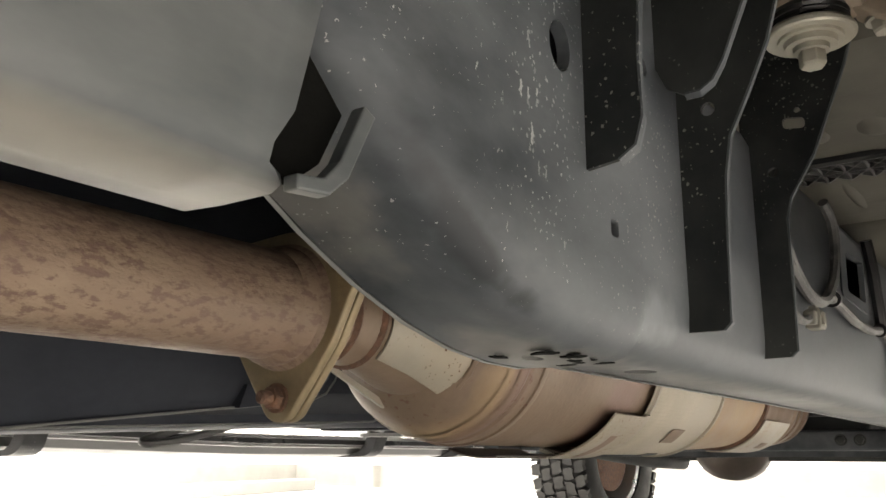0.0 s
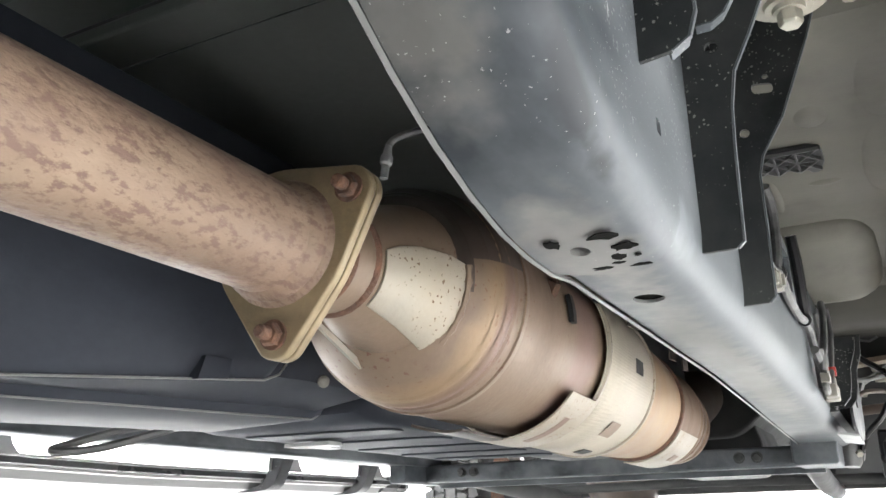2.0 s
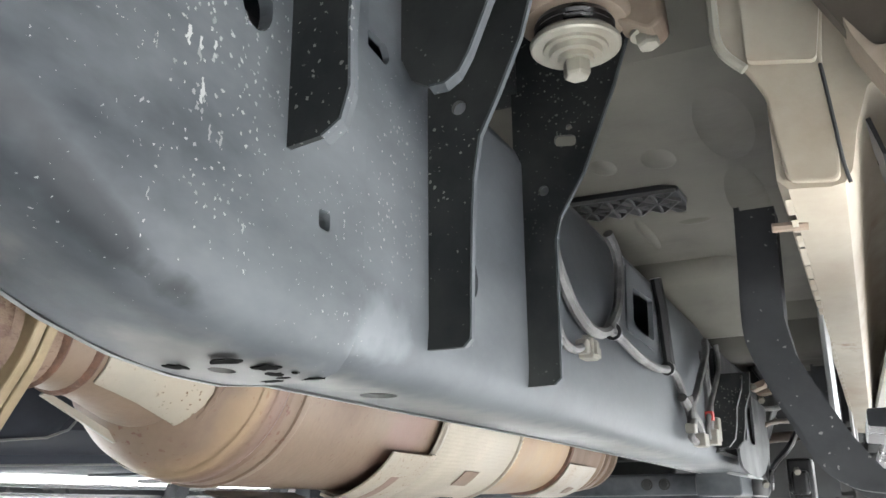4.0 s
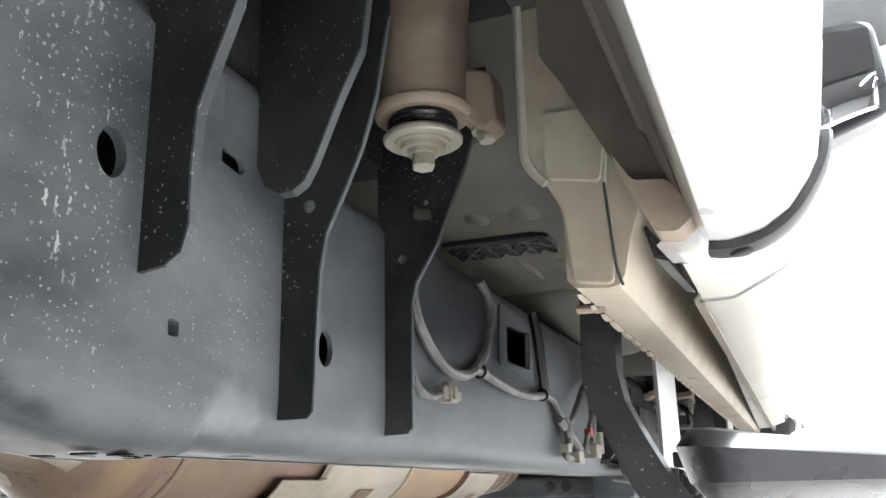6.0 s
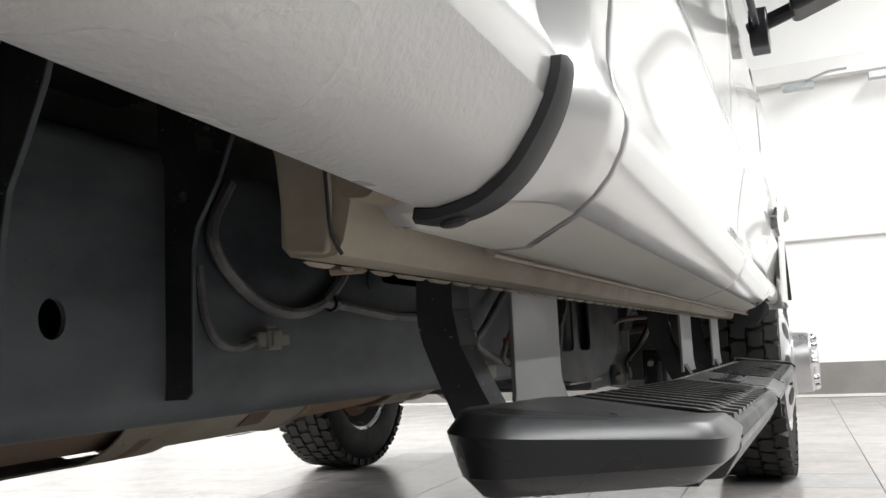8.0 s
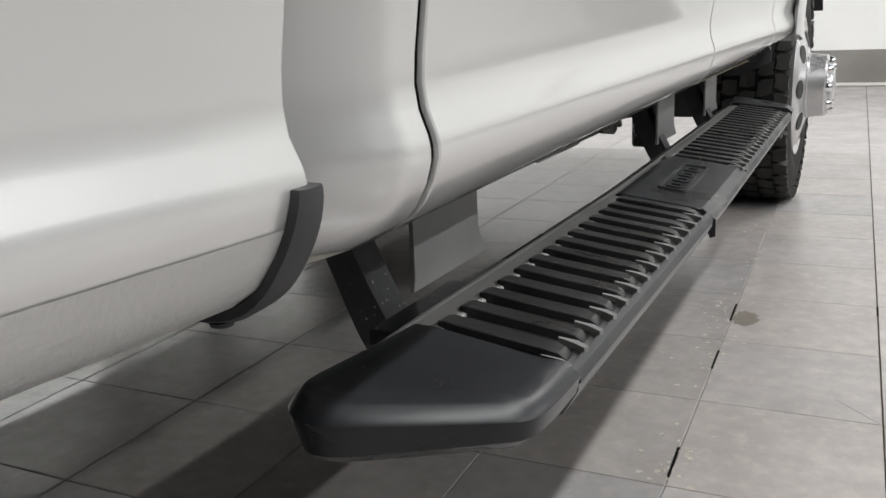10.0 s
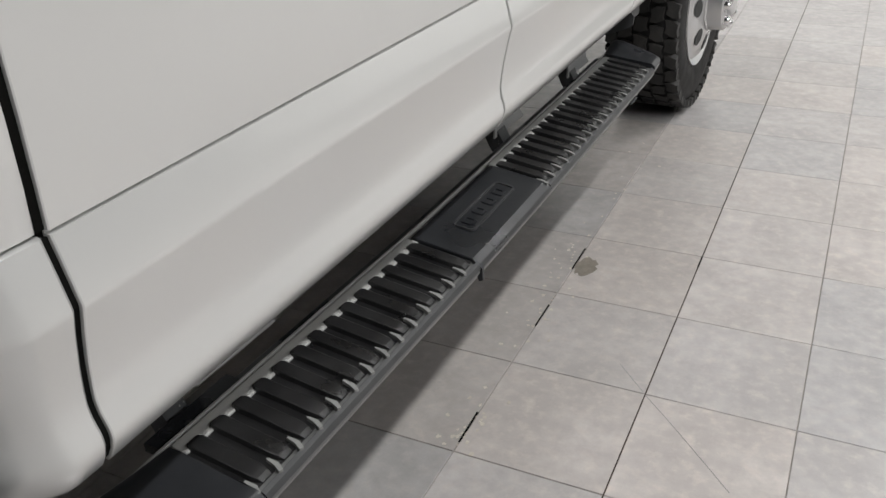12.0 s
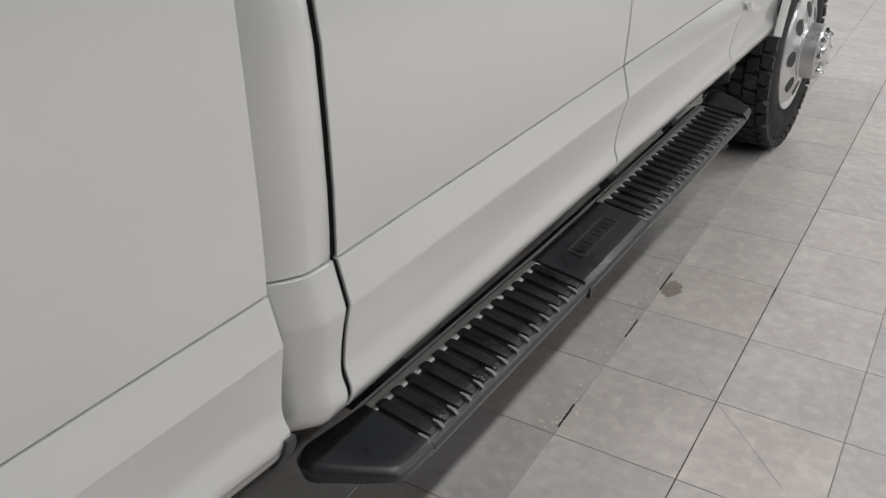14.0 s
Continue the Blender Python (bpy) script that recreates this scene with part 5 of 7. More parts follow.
def build_exhaust():
    fn = Vector((-0.03, 1.0, 0.013)).normalized()
    b1, b2 = Vector((0.248, -0.541, 0.436)), Vector((0.320, -0.541, 0.551))
    u = (b2 - b1).normalized()
    w = fn.cross(u).normalized()
    if w.x > 0:
        w = -w
    mid = (b1 + b2) / 2 + w * 0.0392
    b3 = mid + w * 0.0783
    r = 0.0468
    p = part("exhaust_pipe", Geo().tube([mid + fn * d for d in (-2.0, -1.5, -1.0, -0.7, -0.4, -0.2, -0.02)], r, 48), "rust", TRUCK, "rust-patched tan steel exhaust pipe", smooth=True)
    part("weld_ring", Geo().lathe([(-0.034, r - 0.001), (-0.029, r + 0.003), (-0.022, r + 0.0055), (-0.016, r + 0.005), (-0.0105, r + 0.009)], mid, fn, 44, caps=False), "rust", p, smooth=True)

    def plate_outline(scale=1.0):
        out = []
        cs = [((b - mid).dot(u), (b - mid).dot(w), 0.0205 * scale) for b in (b1, b2, b3)] + [(0.0, 0.0, 0.0665 * scale)]
        for i in range(72):
            q = 2 * math.pi * i / 72
            ca, sa = math.cos(q), math.sin(q)
            s_, cx, cy, rr = max((ca * x + sa * y + k, x, y, k) for x, y, k in cs)
            out.append((cx + rr * ca, cy + rr * sa))
        return out
    fl = Geo()
    for d0, d1, sc in ((-0.0105, -0.001, 1.0), (0.0012, 0.0105, 0.985)):
        o_ = plate_outline(sc)
        fl.loft([[mid + u * a_ + w * b_ + fn * d for a_, b_ in o_] for d in (d0, d1)], True, True)
    f = part("pipe_flange", fl, "flange", TRUCK, "yellowed steel three-bolt exhaust flange", bevel=0.002)
    for b in (b1, b2, b3):
        g = Geo().hexbolt(b - fn * 0.0105, -fn, 0.0105, 0.010).lathe([(0.0, 0.0128), (0.003, 0.0128)], b - fn * 0.0105, -fn, 18).lathe([(0.009, 0.006), (0.020, 0.0058), (0.0215, 0.004)], b - fn * 0.0105, -fn, 12)
        part("flange_nut", Geo().hexbolt(b + fn * 0.0105, fn, 0.0105, 0.010), "bolt", f)
        part("flange_bolt", g, "bolt", f, "rusty flange bolt", smooth=True, angle=30)
    # particulate filter
    o = filter_axis(0)
    a = Vector((FILTER_SLOPE, 1.0, 0.0)).normalized()
    R = 0.1235

    def lat(profile, steps=60, caps=True):
        return Geo().lathe(profile, o, a, steps, caps=caps)
    filt = part("exhaust_filter", lat([(-0.392, 0.015), (-0.389, 0.055), (-0.380, 0.080), (-0.364, 0.098), (-0.345, 0.110), (-0.322, 0.1175), (-0.300, 0.1210), (-0.296, 0.1195), (-0.292, 0.1218), (-0.272, R), (-0.20, R), (0.0, R), (0.40, R)]), "filt", TRUCK,
                "heat-tinted steel exhaust particulate filter canister", smooth=True, angle=25)
    for d0, d1, r0, r1, tone in ((-0.332, -0.322, 0.1150, 0.1178, "filt"), (-0.315, -0.304, 0.1192, 0.1208, "filt")):
        part("heat_band", lat([(d0, r0 + 0.0004), ((d0 + d1) / 2, (r0 + r1) / 2 + 0.0012), (d1, r1 + 0.0004)], caps=False), tone, filt, "heat-coloured band round the dome", smooth=True)
    # Soot and the shade on the upper shell, both put into the colour.
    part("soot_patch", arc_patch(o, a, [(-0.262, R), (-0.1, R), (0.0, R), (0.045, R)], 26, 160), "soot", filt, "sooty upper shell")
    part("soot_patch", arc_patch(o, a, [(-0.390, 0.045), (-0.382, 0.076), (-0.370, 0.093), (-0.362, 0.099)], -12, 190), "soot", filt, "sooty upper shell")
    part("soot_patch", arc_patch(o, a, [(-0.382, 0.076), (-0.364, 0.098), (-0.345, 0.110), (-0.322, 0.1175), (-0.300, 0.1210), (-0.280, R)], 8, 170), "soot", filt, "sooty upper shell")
    part("seam_ring", lat([(-0.276, R - 0.001), (-0.275, R + 0.002), (-0.266, R + 0.002), (-0.2635, R + 0.001), (-0.2625, R - 0.002)], caps=False), "filt", filt, smooth=True)

    def arc_sheet(y0, y1, a0, a1, r_, n=28):
        rows_ = []
        uu = a.cross(Vector((0, 0, 1))).normalized()
        ww = uu.cross(a)
        for i in range(n + 1):
            t = radians(a0 + (a1 - a0) * i / n)
            rows_.append([o + a * y + (uu * math.cos(t) + ww * math.sin(t)) * r_ for y in (y0, (y0 + y1) / 2, y1)])
        return Geo().loft(rows_)
    wrap = part("heat_wrap", arc_sheet(0.052, 0.385, 0, 360, R + 0.009, 72), "wrapmat", filt, "pale embossed heat shield wrap", smooth=True, solid=0.002)
    for y in (0.056, 0.372):
        part("wrap_seam", lat([(y, R + 0.008), (y + 0.002, R + 0.0125), (y + 0.008, R + 0.0125), (y + 0.010, R + 0.008)], caps=False), "cream", wrap, smooth=True)
    tab = part("shield_tab", arc_sheet(-0.066, 0.045, -104, -37, R + 0.013, 18), "cream", filt, "pale bent heat shield tab", solid=0.0022)
    part("tab_slot", arc_sheet(-0.020, 0.002, -80, -52, R + 0.0145, 10), "filt", tab, solid=0.001)
    part("tab_step", arc_sheet(0.045, 0.060, -112, -36, R + 0.011, 16), "cream", tab, solid=0.004)
    part("wrap_slot", arc_sheet(0.205, 0.262, -58, -45, R + 0.0105, 8), "filt", wrap, solid=0.001)
    part("wrap_slot", arc_sheet(0.235, 0.285, -8, 2, R + 0.0105, 8), "dark", wrap, solid=0.001)
    part("wrap_notch", arc_sheet(0.07, 0.10, -98, -90, R + 0.0105, 4), "dark", wrap, solid=0.001)
    part("wrap_notch", arc_sheet(0.26, 0.31, -84, -76, R + 0.0105, 4), "dark", wrap, solid=0.001)
    # Fin coloured dark: the shade it hangs in, put into the material.
    part("lower_fin", arc_sheet(-0.20, -0.02, -112, -84, R + 0.012, 8), "soot", filt, "thin curved lower shield", solid=0.003)
    part("canister_clip", arc_sheet(-0.112, -0.098, -2, 14, R + 0.007, 8), "dark", filt, solid=0.006)
    tagged(part("weld_bead", bead_ring(o, a, 0.398, R + 0.004, 90), "gold", filt, smooth=True), kind="stuff")
    part("front_cone", lat([(0.385, R), (0.44, R), (0.60, R - 0.002), (0.72, R - 0.006), (0.765, R - 0.008)]), "tan", filt, "straw-tinted front section", smooth=True)
    part("dark_ring", lat([(0.752, R - 0.008), (0.754, R - 0.002), (0.770, R - 0.002), (0.774, R - 0.010)], caps=False), "bolt", filt, smooth=True)
    band = part("band_clamp", lat([(0.765, R - 0.012), (0.80, R - 0.012), (1.00, R - 0.014), (1.02, R - 0.008), (1.035, R - 0.006), (1.045, R - 0.014), (1.075, R - 0.014), (1.085, R - 0.008), (1.10, R - 0.009), (1.11, R - 0.025), (1.15, R - 0.027), (1.155, R - 0.014), (1.18, R - 0.013), (1.19, R - 0.028), (1.26, R - 0.033), (1.265, R - 0.02), (1.29, R - 0.02), (1.30, R - 0.04)]), "filt", filt, "tan steel clamp section", smooth=True, angle=30)
    part("clamp_shield", arc_sheet(0.76, 1.00, -98, -30, R + 0.002, 14), "cream", band, "pale clamp shield with a slot", solid=0.0022)
    part("shield_slot", arc_sheet(0.88, 0.93, -66, -56, R + 0.0035, 6), "filt", band, solid=0.001)
    part("front_pipe", Geo().tube(curve_pts([filter_axis(1.09), filter_axis(1.20), filter_axis(1.32) + Vector((0.02, 0, 0.03)), filter_axis(1.50) + Vector((0.05, 0, 0.10))], 6), [0.092] * 6 + [0.075] * 13, 28), "soot", filt, "dark rusty front exhaust pipe", smooth=True)
    pipes = part("pressure_pipe", Geo().tube(curve_pts([(0.352, -0.16, 0.560), (0.372, -0.13, 0.582), (0.386, -0.06, 0.590), (0.392, 0.10, 0.592), (0.388, 0.30, 0.596), (0.395, 0.52, 0.60), (0.42, 0.62, 0.64)], 6), 0.0052, 8), "bolt", filt, "thin rusty pressure pipe beside the canister", smooth=True)
    part("pipe_union", Geo().hexbolt((0.352, -0.16, 0.558), (-0.5, 0.2, -0.8), 0.010, 0.018), "bolt", pipes)
    part("sensor_pipe", Geo().tube(curve_pts([(0.345, 0.02, 0.572), (0.365, 0.03, 0.60), (0.40, 0.10, 0.612), (0.41, 0.32, 0.61), (0.405, 0.60, 0.62)], 6), 0.0045, 8), "dark", filt, smooth=True)
    for y, w in ((-0.035, 0.020), (0.155, 0.030), (0.47, 0.026), (0.60, 0.022)):
        hang = part("shield_bracket", Geo().prism(rounded([(y - w, 0.556), (y + w, 0.560), (y + w * 0.8, 0.602), (y + w * 0.2, 0.600), (y + w * 0.1, 0.618), (y - w * 0.7, 0.612)], 0.003), "x", 0.366 - 0.05 * y, 0.369 - 0.05 * y), "soot", filt, "dark notched shield bracket")
        part("bracket_bolt", Geo().hexbolt((0.369 - 0.05 * y, y, 0.588), (1, 0, -0.2), 0.0075, 0.010), "bolt", hang)
    # outlet: neck, cone and spotted shield
    n0, n1 = mid + fn * 0.0105, Vector((0.248, -0.360, 0.526))
    part("outlet_neck", Geo().tube([n0, n0 + fn * 0.012, n0 + fn * 0.016, n0 + fn * 0.030], [0.049, 0.0475, 0.0455, 0.045], 32), "rust", filt, "rusty outlet neck", smooth=True, angle=50)
    d = n1 - n0
    for t, q in ((0.17, 0.0462), (0.36, 0.0495)):
        part("neck_ring", Geo().lathe([(-0.005, q - 0.002), (-0.003, q + 0.0012), (0.0, q + 0.0026), (0.003, q + 0.0012), (0.005, q - 0.002)], n0 + d * t, d, 36, caps=False), "bolt", filt, "brown weld ring on the neck", smooth=True)
    part("outlet_cone", Geo().tube([n0 + d * t for t in (0.1, 0.25, 0.5, 0.8, 1.0)], [0.044, 0.0455, 0.054, 0.074, 0.082], 36), "filt", filt, smooth=True)
    uu = d.normalized().cross(Vector((0, 0, 1))).normalized()
    vv = uu.cross(d.normalized())
    rows = []
    for t, q_, lo, hi in ((0.40, 0.0535, -56, 6), (0.50, 0.0585, -58, 12), (0.65, 0.0675, -60, 13), (0.85, 0.081, -64, 8), (0.97, 0.0885, -67, 2)):
        rows.append([n0 + d * t + (uu * math.cos(radians(q)) + vv * math.sin(radians(q))) * q_ for q in np.linspace(lo, hi, 14)])
    part("cone_shield", Geo().loft(rows), "cream", filt, "cream spotted heat shield over the outlet cone", solid=0.003, bevel=0.001, smooth=True, angle=40)
    part("shield_weld", bead_line([Vector(q) for q in rows[-1]], 0.004), "filt", filt, smooth=True)
    part("dome_fin", Geo().prism([(-0.456, 0.470), (-0.452, 0.474), (-0.369, 0.443), (-0.368, 0.436), (-0.374, 0.437)], "x", 0.214, 0.2175), "cream", filt, "pale thin bracket fin")
    s = part("exhaust_sensor", Geo().lathe([(0, 0.0035), (0.012, 0.0035), (0.014, 0.0055), (0.020, 0.0055), (0.023, 0.004), (0.032, 0.003)], (0.334, -0.52, 0.567), (0.1, 0.1, 1), 14), "plate", TRUCK, "small exhaust sensor with cable", smooth=True)
    part("sensor_cable", Geo().tube(curve_pts([(0.337, -0.517, 0.598), (0.345, -0.513, 0.606), (0.372, -0.505, 0.610), (0.41, -0.49, 0.603), (0.45, -0.47, 0.60), (0.50, -0.45, 0.61)], 6), 0.0032, 8), "wire", s, smooth=True)


def bead_ring(o, a, y, r, n):
    g = Geo()
    uu = a.cross(Vector((0, 0, 1))).normalized()
    ww = uu.cross(a)
    for i in range(n):
        t = 2 * math.pi * i / n
        c = o + a * y + (uu * math.cos(t) + ww * math.sin(t)) * r
        g.lathe([(-0.007, 0.0008), (-0.004, 0.0036), (0.004, 0.0036), (0.007, 0.0008)], c, a * 0.8 + (ww * math.cos(t) - uu * math.sin(t)) * 0.6, 6)
    return g


def bead_line(pts, r):
    return Geo().tube(pts, [r * (0.8 + 0.4 * (i % 2)) for i in range(len(pts))], 7)


def wrap_material():
    m = surf("embossed_wrap_steel", (0.44, 0.40, 0.325), 0.6, 0.1, 0.12, 9, 160, 0.0)
    nt = m.node_tree
    tc, vo, b = nt.nodes.new("ShaderNodeTexCoord"), nt.nodes.new("ShaderNodeTexVoronoi"), nt.nodes.new("ShaderNodeBump")
    vo.inputs["Scale"].default_value = 210
    vo.inputs["Randomness"].default_value = 0.15
    b.inputs["Strength"].default_value, b.inputs["Distance"].default_value = 0.45, 0.0015
    nt.links.new(tc.outputs["Object"], vo.inputs["Vector"])
    nt.links.new(vo.outputs["Distance"], b.inputs["Height"])
    nt.links.new(b.outputs["Normal"], nt.nodes["Principled BSDF"].inputs["Normal"])
    return m


M["wrapmat"] = wrap_material()
build_exhaust()


# ---------------------------------------------------------------- tank, crossmember, axle
def build_tank():
    def body(y0, y1, x0, x1, z0, z1, r=0.03):
        sec = rounded([(x0, z0 + 0.02), (x0 + 0.06, z0), (x1 - 0.02, z0), (x1, z0 + 0.02), (x1 + 0.01, z0 + 0.11), (x1 - 0.02, z1), (x0 + 0.02, z1), (x0, z1 - 0.05)], r, 4)
        c = ((x0 + x1) / 2, (z0 + z1) / 2)
        rows = []
        for y, s in ((y0, 0.86), (y0 + 0.012, 0.94), (y0 + 0.04, 1.0), (y1 - 0.05, 1.0), (y1 - 0.018, 0.95), (y1, 0.86)):
            rows.append([(c[0] + (x - c[0]) * s, y, c[1] + (z - c[1]) * s) for x, z in sec])
        return Geo().loft(rows, True, True)
    def side_z(y):
        return max(0.437 + 0.115 * (y + 0.445), 0.395)

    def base_z(y):
        return 0.4295 + 0.045 * (max(y, -0.8) + 0.25)
    rows = []
    for y, k in ((-2.2, 1), (-1.2, 1), (-0.8, 1), (-0.6, 1), (-0.37, 1), (-0.30, 1), (-0.272, 0.985), (-0.252, 0.93), (-0.240, 0.84), (-0.234, 0.70), (-0.232, 0.55)):
        sz = side_z(y)
        sec = [(0.02, 0.75), (0.034, 0.62), (0.030, sz + 0.075), (0.020, sz + 0.022), (0.012, sz + 0.004), (0.006, sz - 0.002), (-0.03, sz + 0.002), (-0.06, sz + 0.06), (-0.06, 0.75)]
        rows.append([(x, y, 0.60 + (z - 0.60) * k if z < 0.60 else z) for x, z in sec])
    t = part("fuel_tank", Geo().loft(rows, True, True), "tank", TRUCK, "black moulded plastic fuel tank", smooth=True, angle=32)
    rows = []
    for y, k in ((-2.2, 1), (-1.2, 1), (-0.8, 1), (-0.6, 1), (-0.40, 1), (-0.28, 1), (-0.16, 1), (-0.06, 1), (-0.015, 1), (0.006, 0.97), (0.016, 0.90), (0.020, 0.70)):
        sz, lz = min(side_z(y) + 0.004, 0.466), base_z(y)
        sec = [(-0.002, 0.70), (0.0, sz + 0.03), (-0.006, sz + 0.006), (-0.02, sz), (-0.095, lz + 0.013), (-0.102, lz + 0.004), (-0.108, lz), (-0.30, lz - 0.006), (-0.345, lz + 0.02), (-0.36, 0.52), (-0.36, 0.70)]
        rows.append([(x, y, 0.60 + (z - 0.60) * k if z < 0.60 else z) for x, z in sec])
    low = part("tank_base", Geo().loft(rows, True, True), "tank", t, "stepped lower shell of the tank", smooth=True, angle=32)
    part("moulded_mark", Geo().prism([(-0.400, 0.441), (-0.352, 0.447), (-0.347, 0.470), (-0.390, 0.468)], "x", 0.012, 0.0265), "tank", t)
    # Pale tubes: the light caught by the tank's lower edges, as colour.
    seam = [(0.0165, y, side_z(y) - 0.0005) for y in (-2.1, -1.2, -0.8, -0.6, -0.45, -0.37, -0.31)] + [(0.017, -0.278, 0.4555), (0.020, -0.252, 0.466), (0.023, -0.239, 0.484), (0.027, -0.2335, 0.512)]
    part("tank_seam", Geo().tube(seam, 0.0015, 6), "edge", t, "thin pale seam along the tank's lower edge", smooth=True)
    part("base_seam", Geo().tube([(-0.1045, y, base_z(y) + 0.001) for y in (-2.1, -1.2, -0.8, -0.6, -0.4, -0.2, -0.06, -0.01)] + [(-0.104, 0.010, 0.452), (-0.103, 0.018, 0.482)], 0.0015, 6), "edge", low, smooth=True)
    t2 = part("skid_plate", body(0.026, 0.92, -0.42, -0.005, 0.436, 0.66), "tank", TRUCK, "black skid cover with pressed ribs", smooth=True, angle=40)
    for y in (0.09, 0.27, 0.45, 0.63, 0.79):
        part("pressed_rib", Geo().prism(rounded([(-0.33, y), (-0.05, y + 0.03), (-0.04, y + 0.085), (-0.12, y + 0.10), (-0.33, y + 0.06)], 0.025, 4), "z", 0.4325, 0.437), "tank", t2, bevel=0.003)
    part("strap_end", Geo().prism(rounded([(-0.32, 0.20), (-0.22, 0.20), (-0.22, 0.245), (-0.255, 0.25), (-0.26, 0.30), (-0.29, 0.30), (-0.295, 0.25), (-0.32, 0.245)], 0.005), "z", 0.424, 0.4305), "plate", t2, "pale steel strap end")
    part("drain_plug", Geo().lathe([(0, 0.0085), (0.004, 0.0085), (0.006, 0.005)], (0.001, -0.133, 0.474), (1, -0.4, -0.3), 14), "conn", t2)
    hook = Geo().tube(curve_pts([(-0.44, 0.02, 0.462), (-0.50, -0.02, 0.45), (-0.53, -0.09, 0.425), (-0.53, -0.13, 0.412), (-0.515, -0.12, 0.408), (-0.50, -0.05, 0.42), (-0.46, 0.02, 0.445), (-0.45, 0.05, 0.455)], 6), 0.0075, 8)
    part("tow_hook", hook, "alu", TRUCK, "grey bent wire hook bracket", smooth=True)
    part("hook_plate", Geo().box(-0.48, -0.42, 0.0, 0.07, 0.452, 0.462), "black", bpy.data.objects["tow_hook"], bevel=0.002)


build_tank()


def build_crossmember():
    sec = rounded([(1.345, 0.405), (1.43, 0.405), (1.44, 0.458), (1.34, 0.458)], 0.012)
    c = part("crossmember", Geo().prism(sec, "x", -0.66, 0.49), "rail", TRUCK, "dusty grey transmission crossmember", bevel=0.002)
    for s in (-1, 1):
        x, wide = (0.445, 0.105) if s > 0 else (-0.70, 0.055)
        part("end_bracket", Geo().prism(rounded([(x, 0.400), (x + wide, 0.400), (x + wide, 0.48), (x, 0.48)], 0.01), "y", 1.21, 1.46), "rail", c, bevel=0.004)
    for x in (-0.52, -0.48, 0.30, 0.345):
        part("bolt", Geo().hexbolt((x, 1.342, 0.432), (0, -1, 0), 0.011, 0.010).lathe([(0, 0.015), (0.003, 0.015)], (x, 1.342, 0.432), (0, -1, 0), 16), "dark", c)
    part("lower_lip", Geo().box(-0.64, 0.50, 1.425, 1.455, 0.390, 0.405), "rail", c)
    # transmission pan and casting seen past the canister
    g = Geo()
    g.prism(rounded([(-0.20, 0.47), (0.16, 0.47), (0.20, 0.55), (0.18, 0.75), (-0.22, 0.75), (-0.24, 0.55)], 0.03), "y", 0.55, 1.30)
    g.prism(rounded([(-0.16, 0.44), (0.10, 0.44), (0.12, 0.48), (-0.18, 0.48)], 0.012), "y", 0.62, 1.22)
    t = part("gearbox", g, "dark", TRUCK, "dark cast gearbox with bolted pan", bevel=0.006)
    for i in range(8):
        part("pan_bolt", Geo().hexbolt((0.125, 0.64 + 0.08 * i, 0.455), (0.3, 0, -1), 0.009, 0.012), "conn", t)
    part("casting_lug", Geo().lathe([(0, 0.02), (0.05, 0.018), (0.06, 0.012)], (0.14, 0.75, 0.47), (0.2, -0.3, -0.5), 12).lathe([(0, 0.016), (0.05, 0.016)], (0.05, 0.62, 0.45), (1, 0, 0), 12), "conn", t, smooth=True)
    # front axle
    ax = Geo().tube([(-0.98, 2.76, 0.42), (-0.3, 2.62, 0.42), (0.65, 2.62, 0.42)], 0.048, 20)
    a = part("front_axle", ax, "dark", TRUCK, "dark solid front axle with differential", smooth=True)
    part("differential", Geo().lathe([(-0.14, 0.05), (-0.12, 0.10), (-0.05, 0.15), (0.03, 0.155), (0.10, 0.11), (0.13, 0.06)], (-0.38, 2.60, 0.425), (0, 1, 0), 24, squash=0.85), "soot", a, smooth=True)
    part("steering_link", Geo().tube([(-0.62, 2.38, 0.40), (0.0, 2.36, 0.41), (0.62, 2.38, 0.40)], 0.018, 12), "dark", a, smooth=True)
    for x in (-0.60, 0.44):
        part("radius_arm", Geo().tube(curve_pts([(x, 2.60, 0.37), (x, 2.2, 0.385), (x * 1.02, 1.75, 0.42), (x * 1.04, 1.42, 0.45)], 5), [0.034] * 16, 12), "dark", a, smooth=True)
        part("coil_spring", Geo().tube([(x * 1.05 + 0.06 * math.cos(q), 2.62 + 0.06 * math.sin(q), 0.46 + 0.0095 * q) for q in (i * 0.35 for i in range(126))], 0.009, 6), "dark", a, smooth=True)
    eng = Geo().prism(rounded([(-0.45, 0.50), (0.28, 0.50), (0.40, 0.60), (0.46, 0.95), (-0.62, 0.95), (-0.55, 0.60)], 0.04), "y", 1.50, 2.35)
    part("engine_block", eng, "dark", TRUCK, "dark engine and firewall mass", bevel=0.01)
    ts = Geo().prism(rounded([(0.05, 0.40), (0.30, 0.40), (0.34, 0.47), (0.30, 0.60), (0.02, 0.60), (0.0, 0.47)], 0.03), "y", 1.55, 1.95)
    part("transfer_case", ts, "dark", TRUCK, "dark transfer case casting", bevel=0.01)
    # slotted bracket under the cab, behind the step
    bk = Geo().prism(rounded([(0.715, 0.462), (0.74, 0.445), (0.822, 0.436), (0.97, 0.430), (1.10, 0.446), (1.19, 0.476), (1.235, 0.515), (1.24, 0.60), (0.715, 0.60)], 0.012), "x", 0.612, 0.617)
    b = part("slotted_bracket", bk, "trimplastic", TRUCK, "grey stamped bracket with two slots")
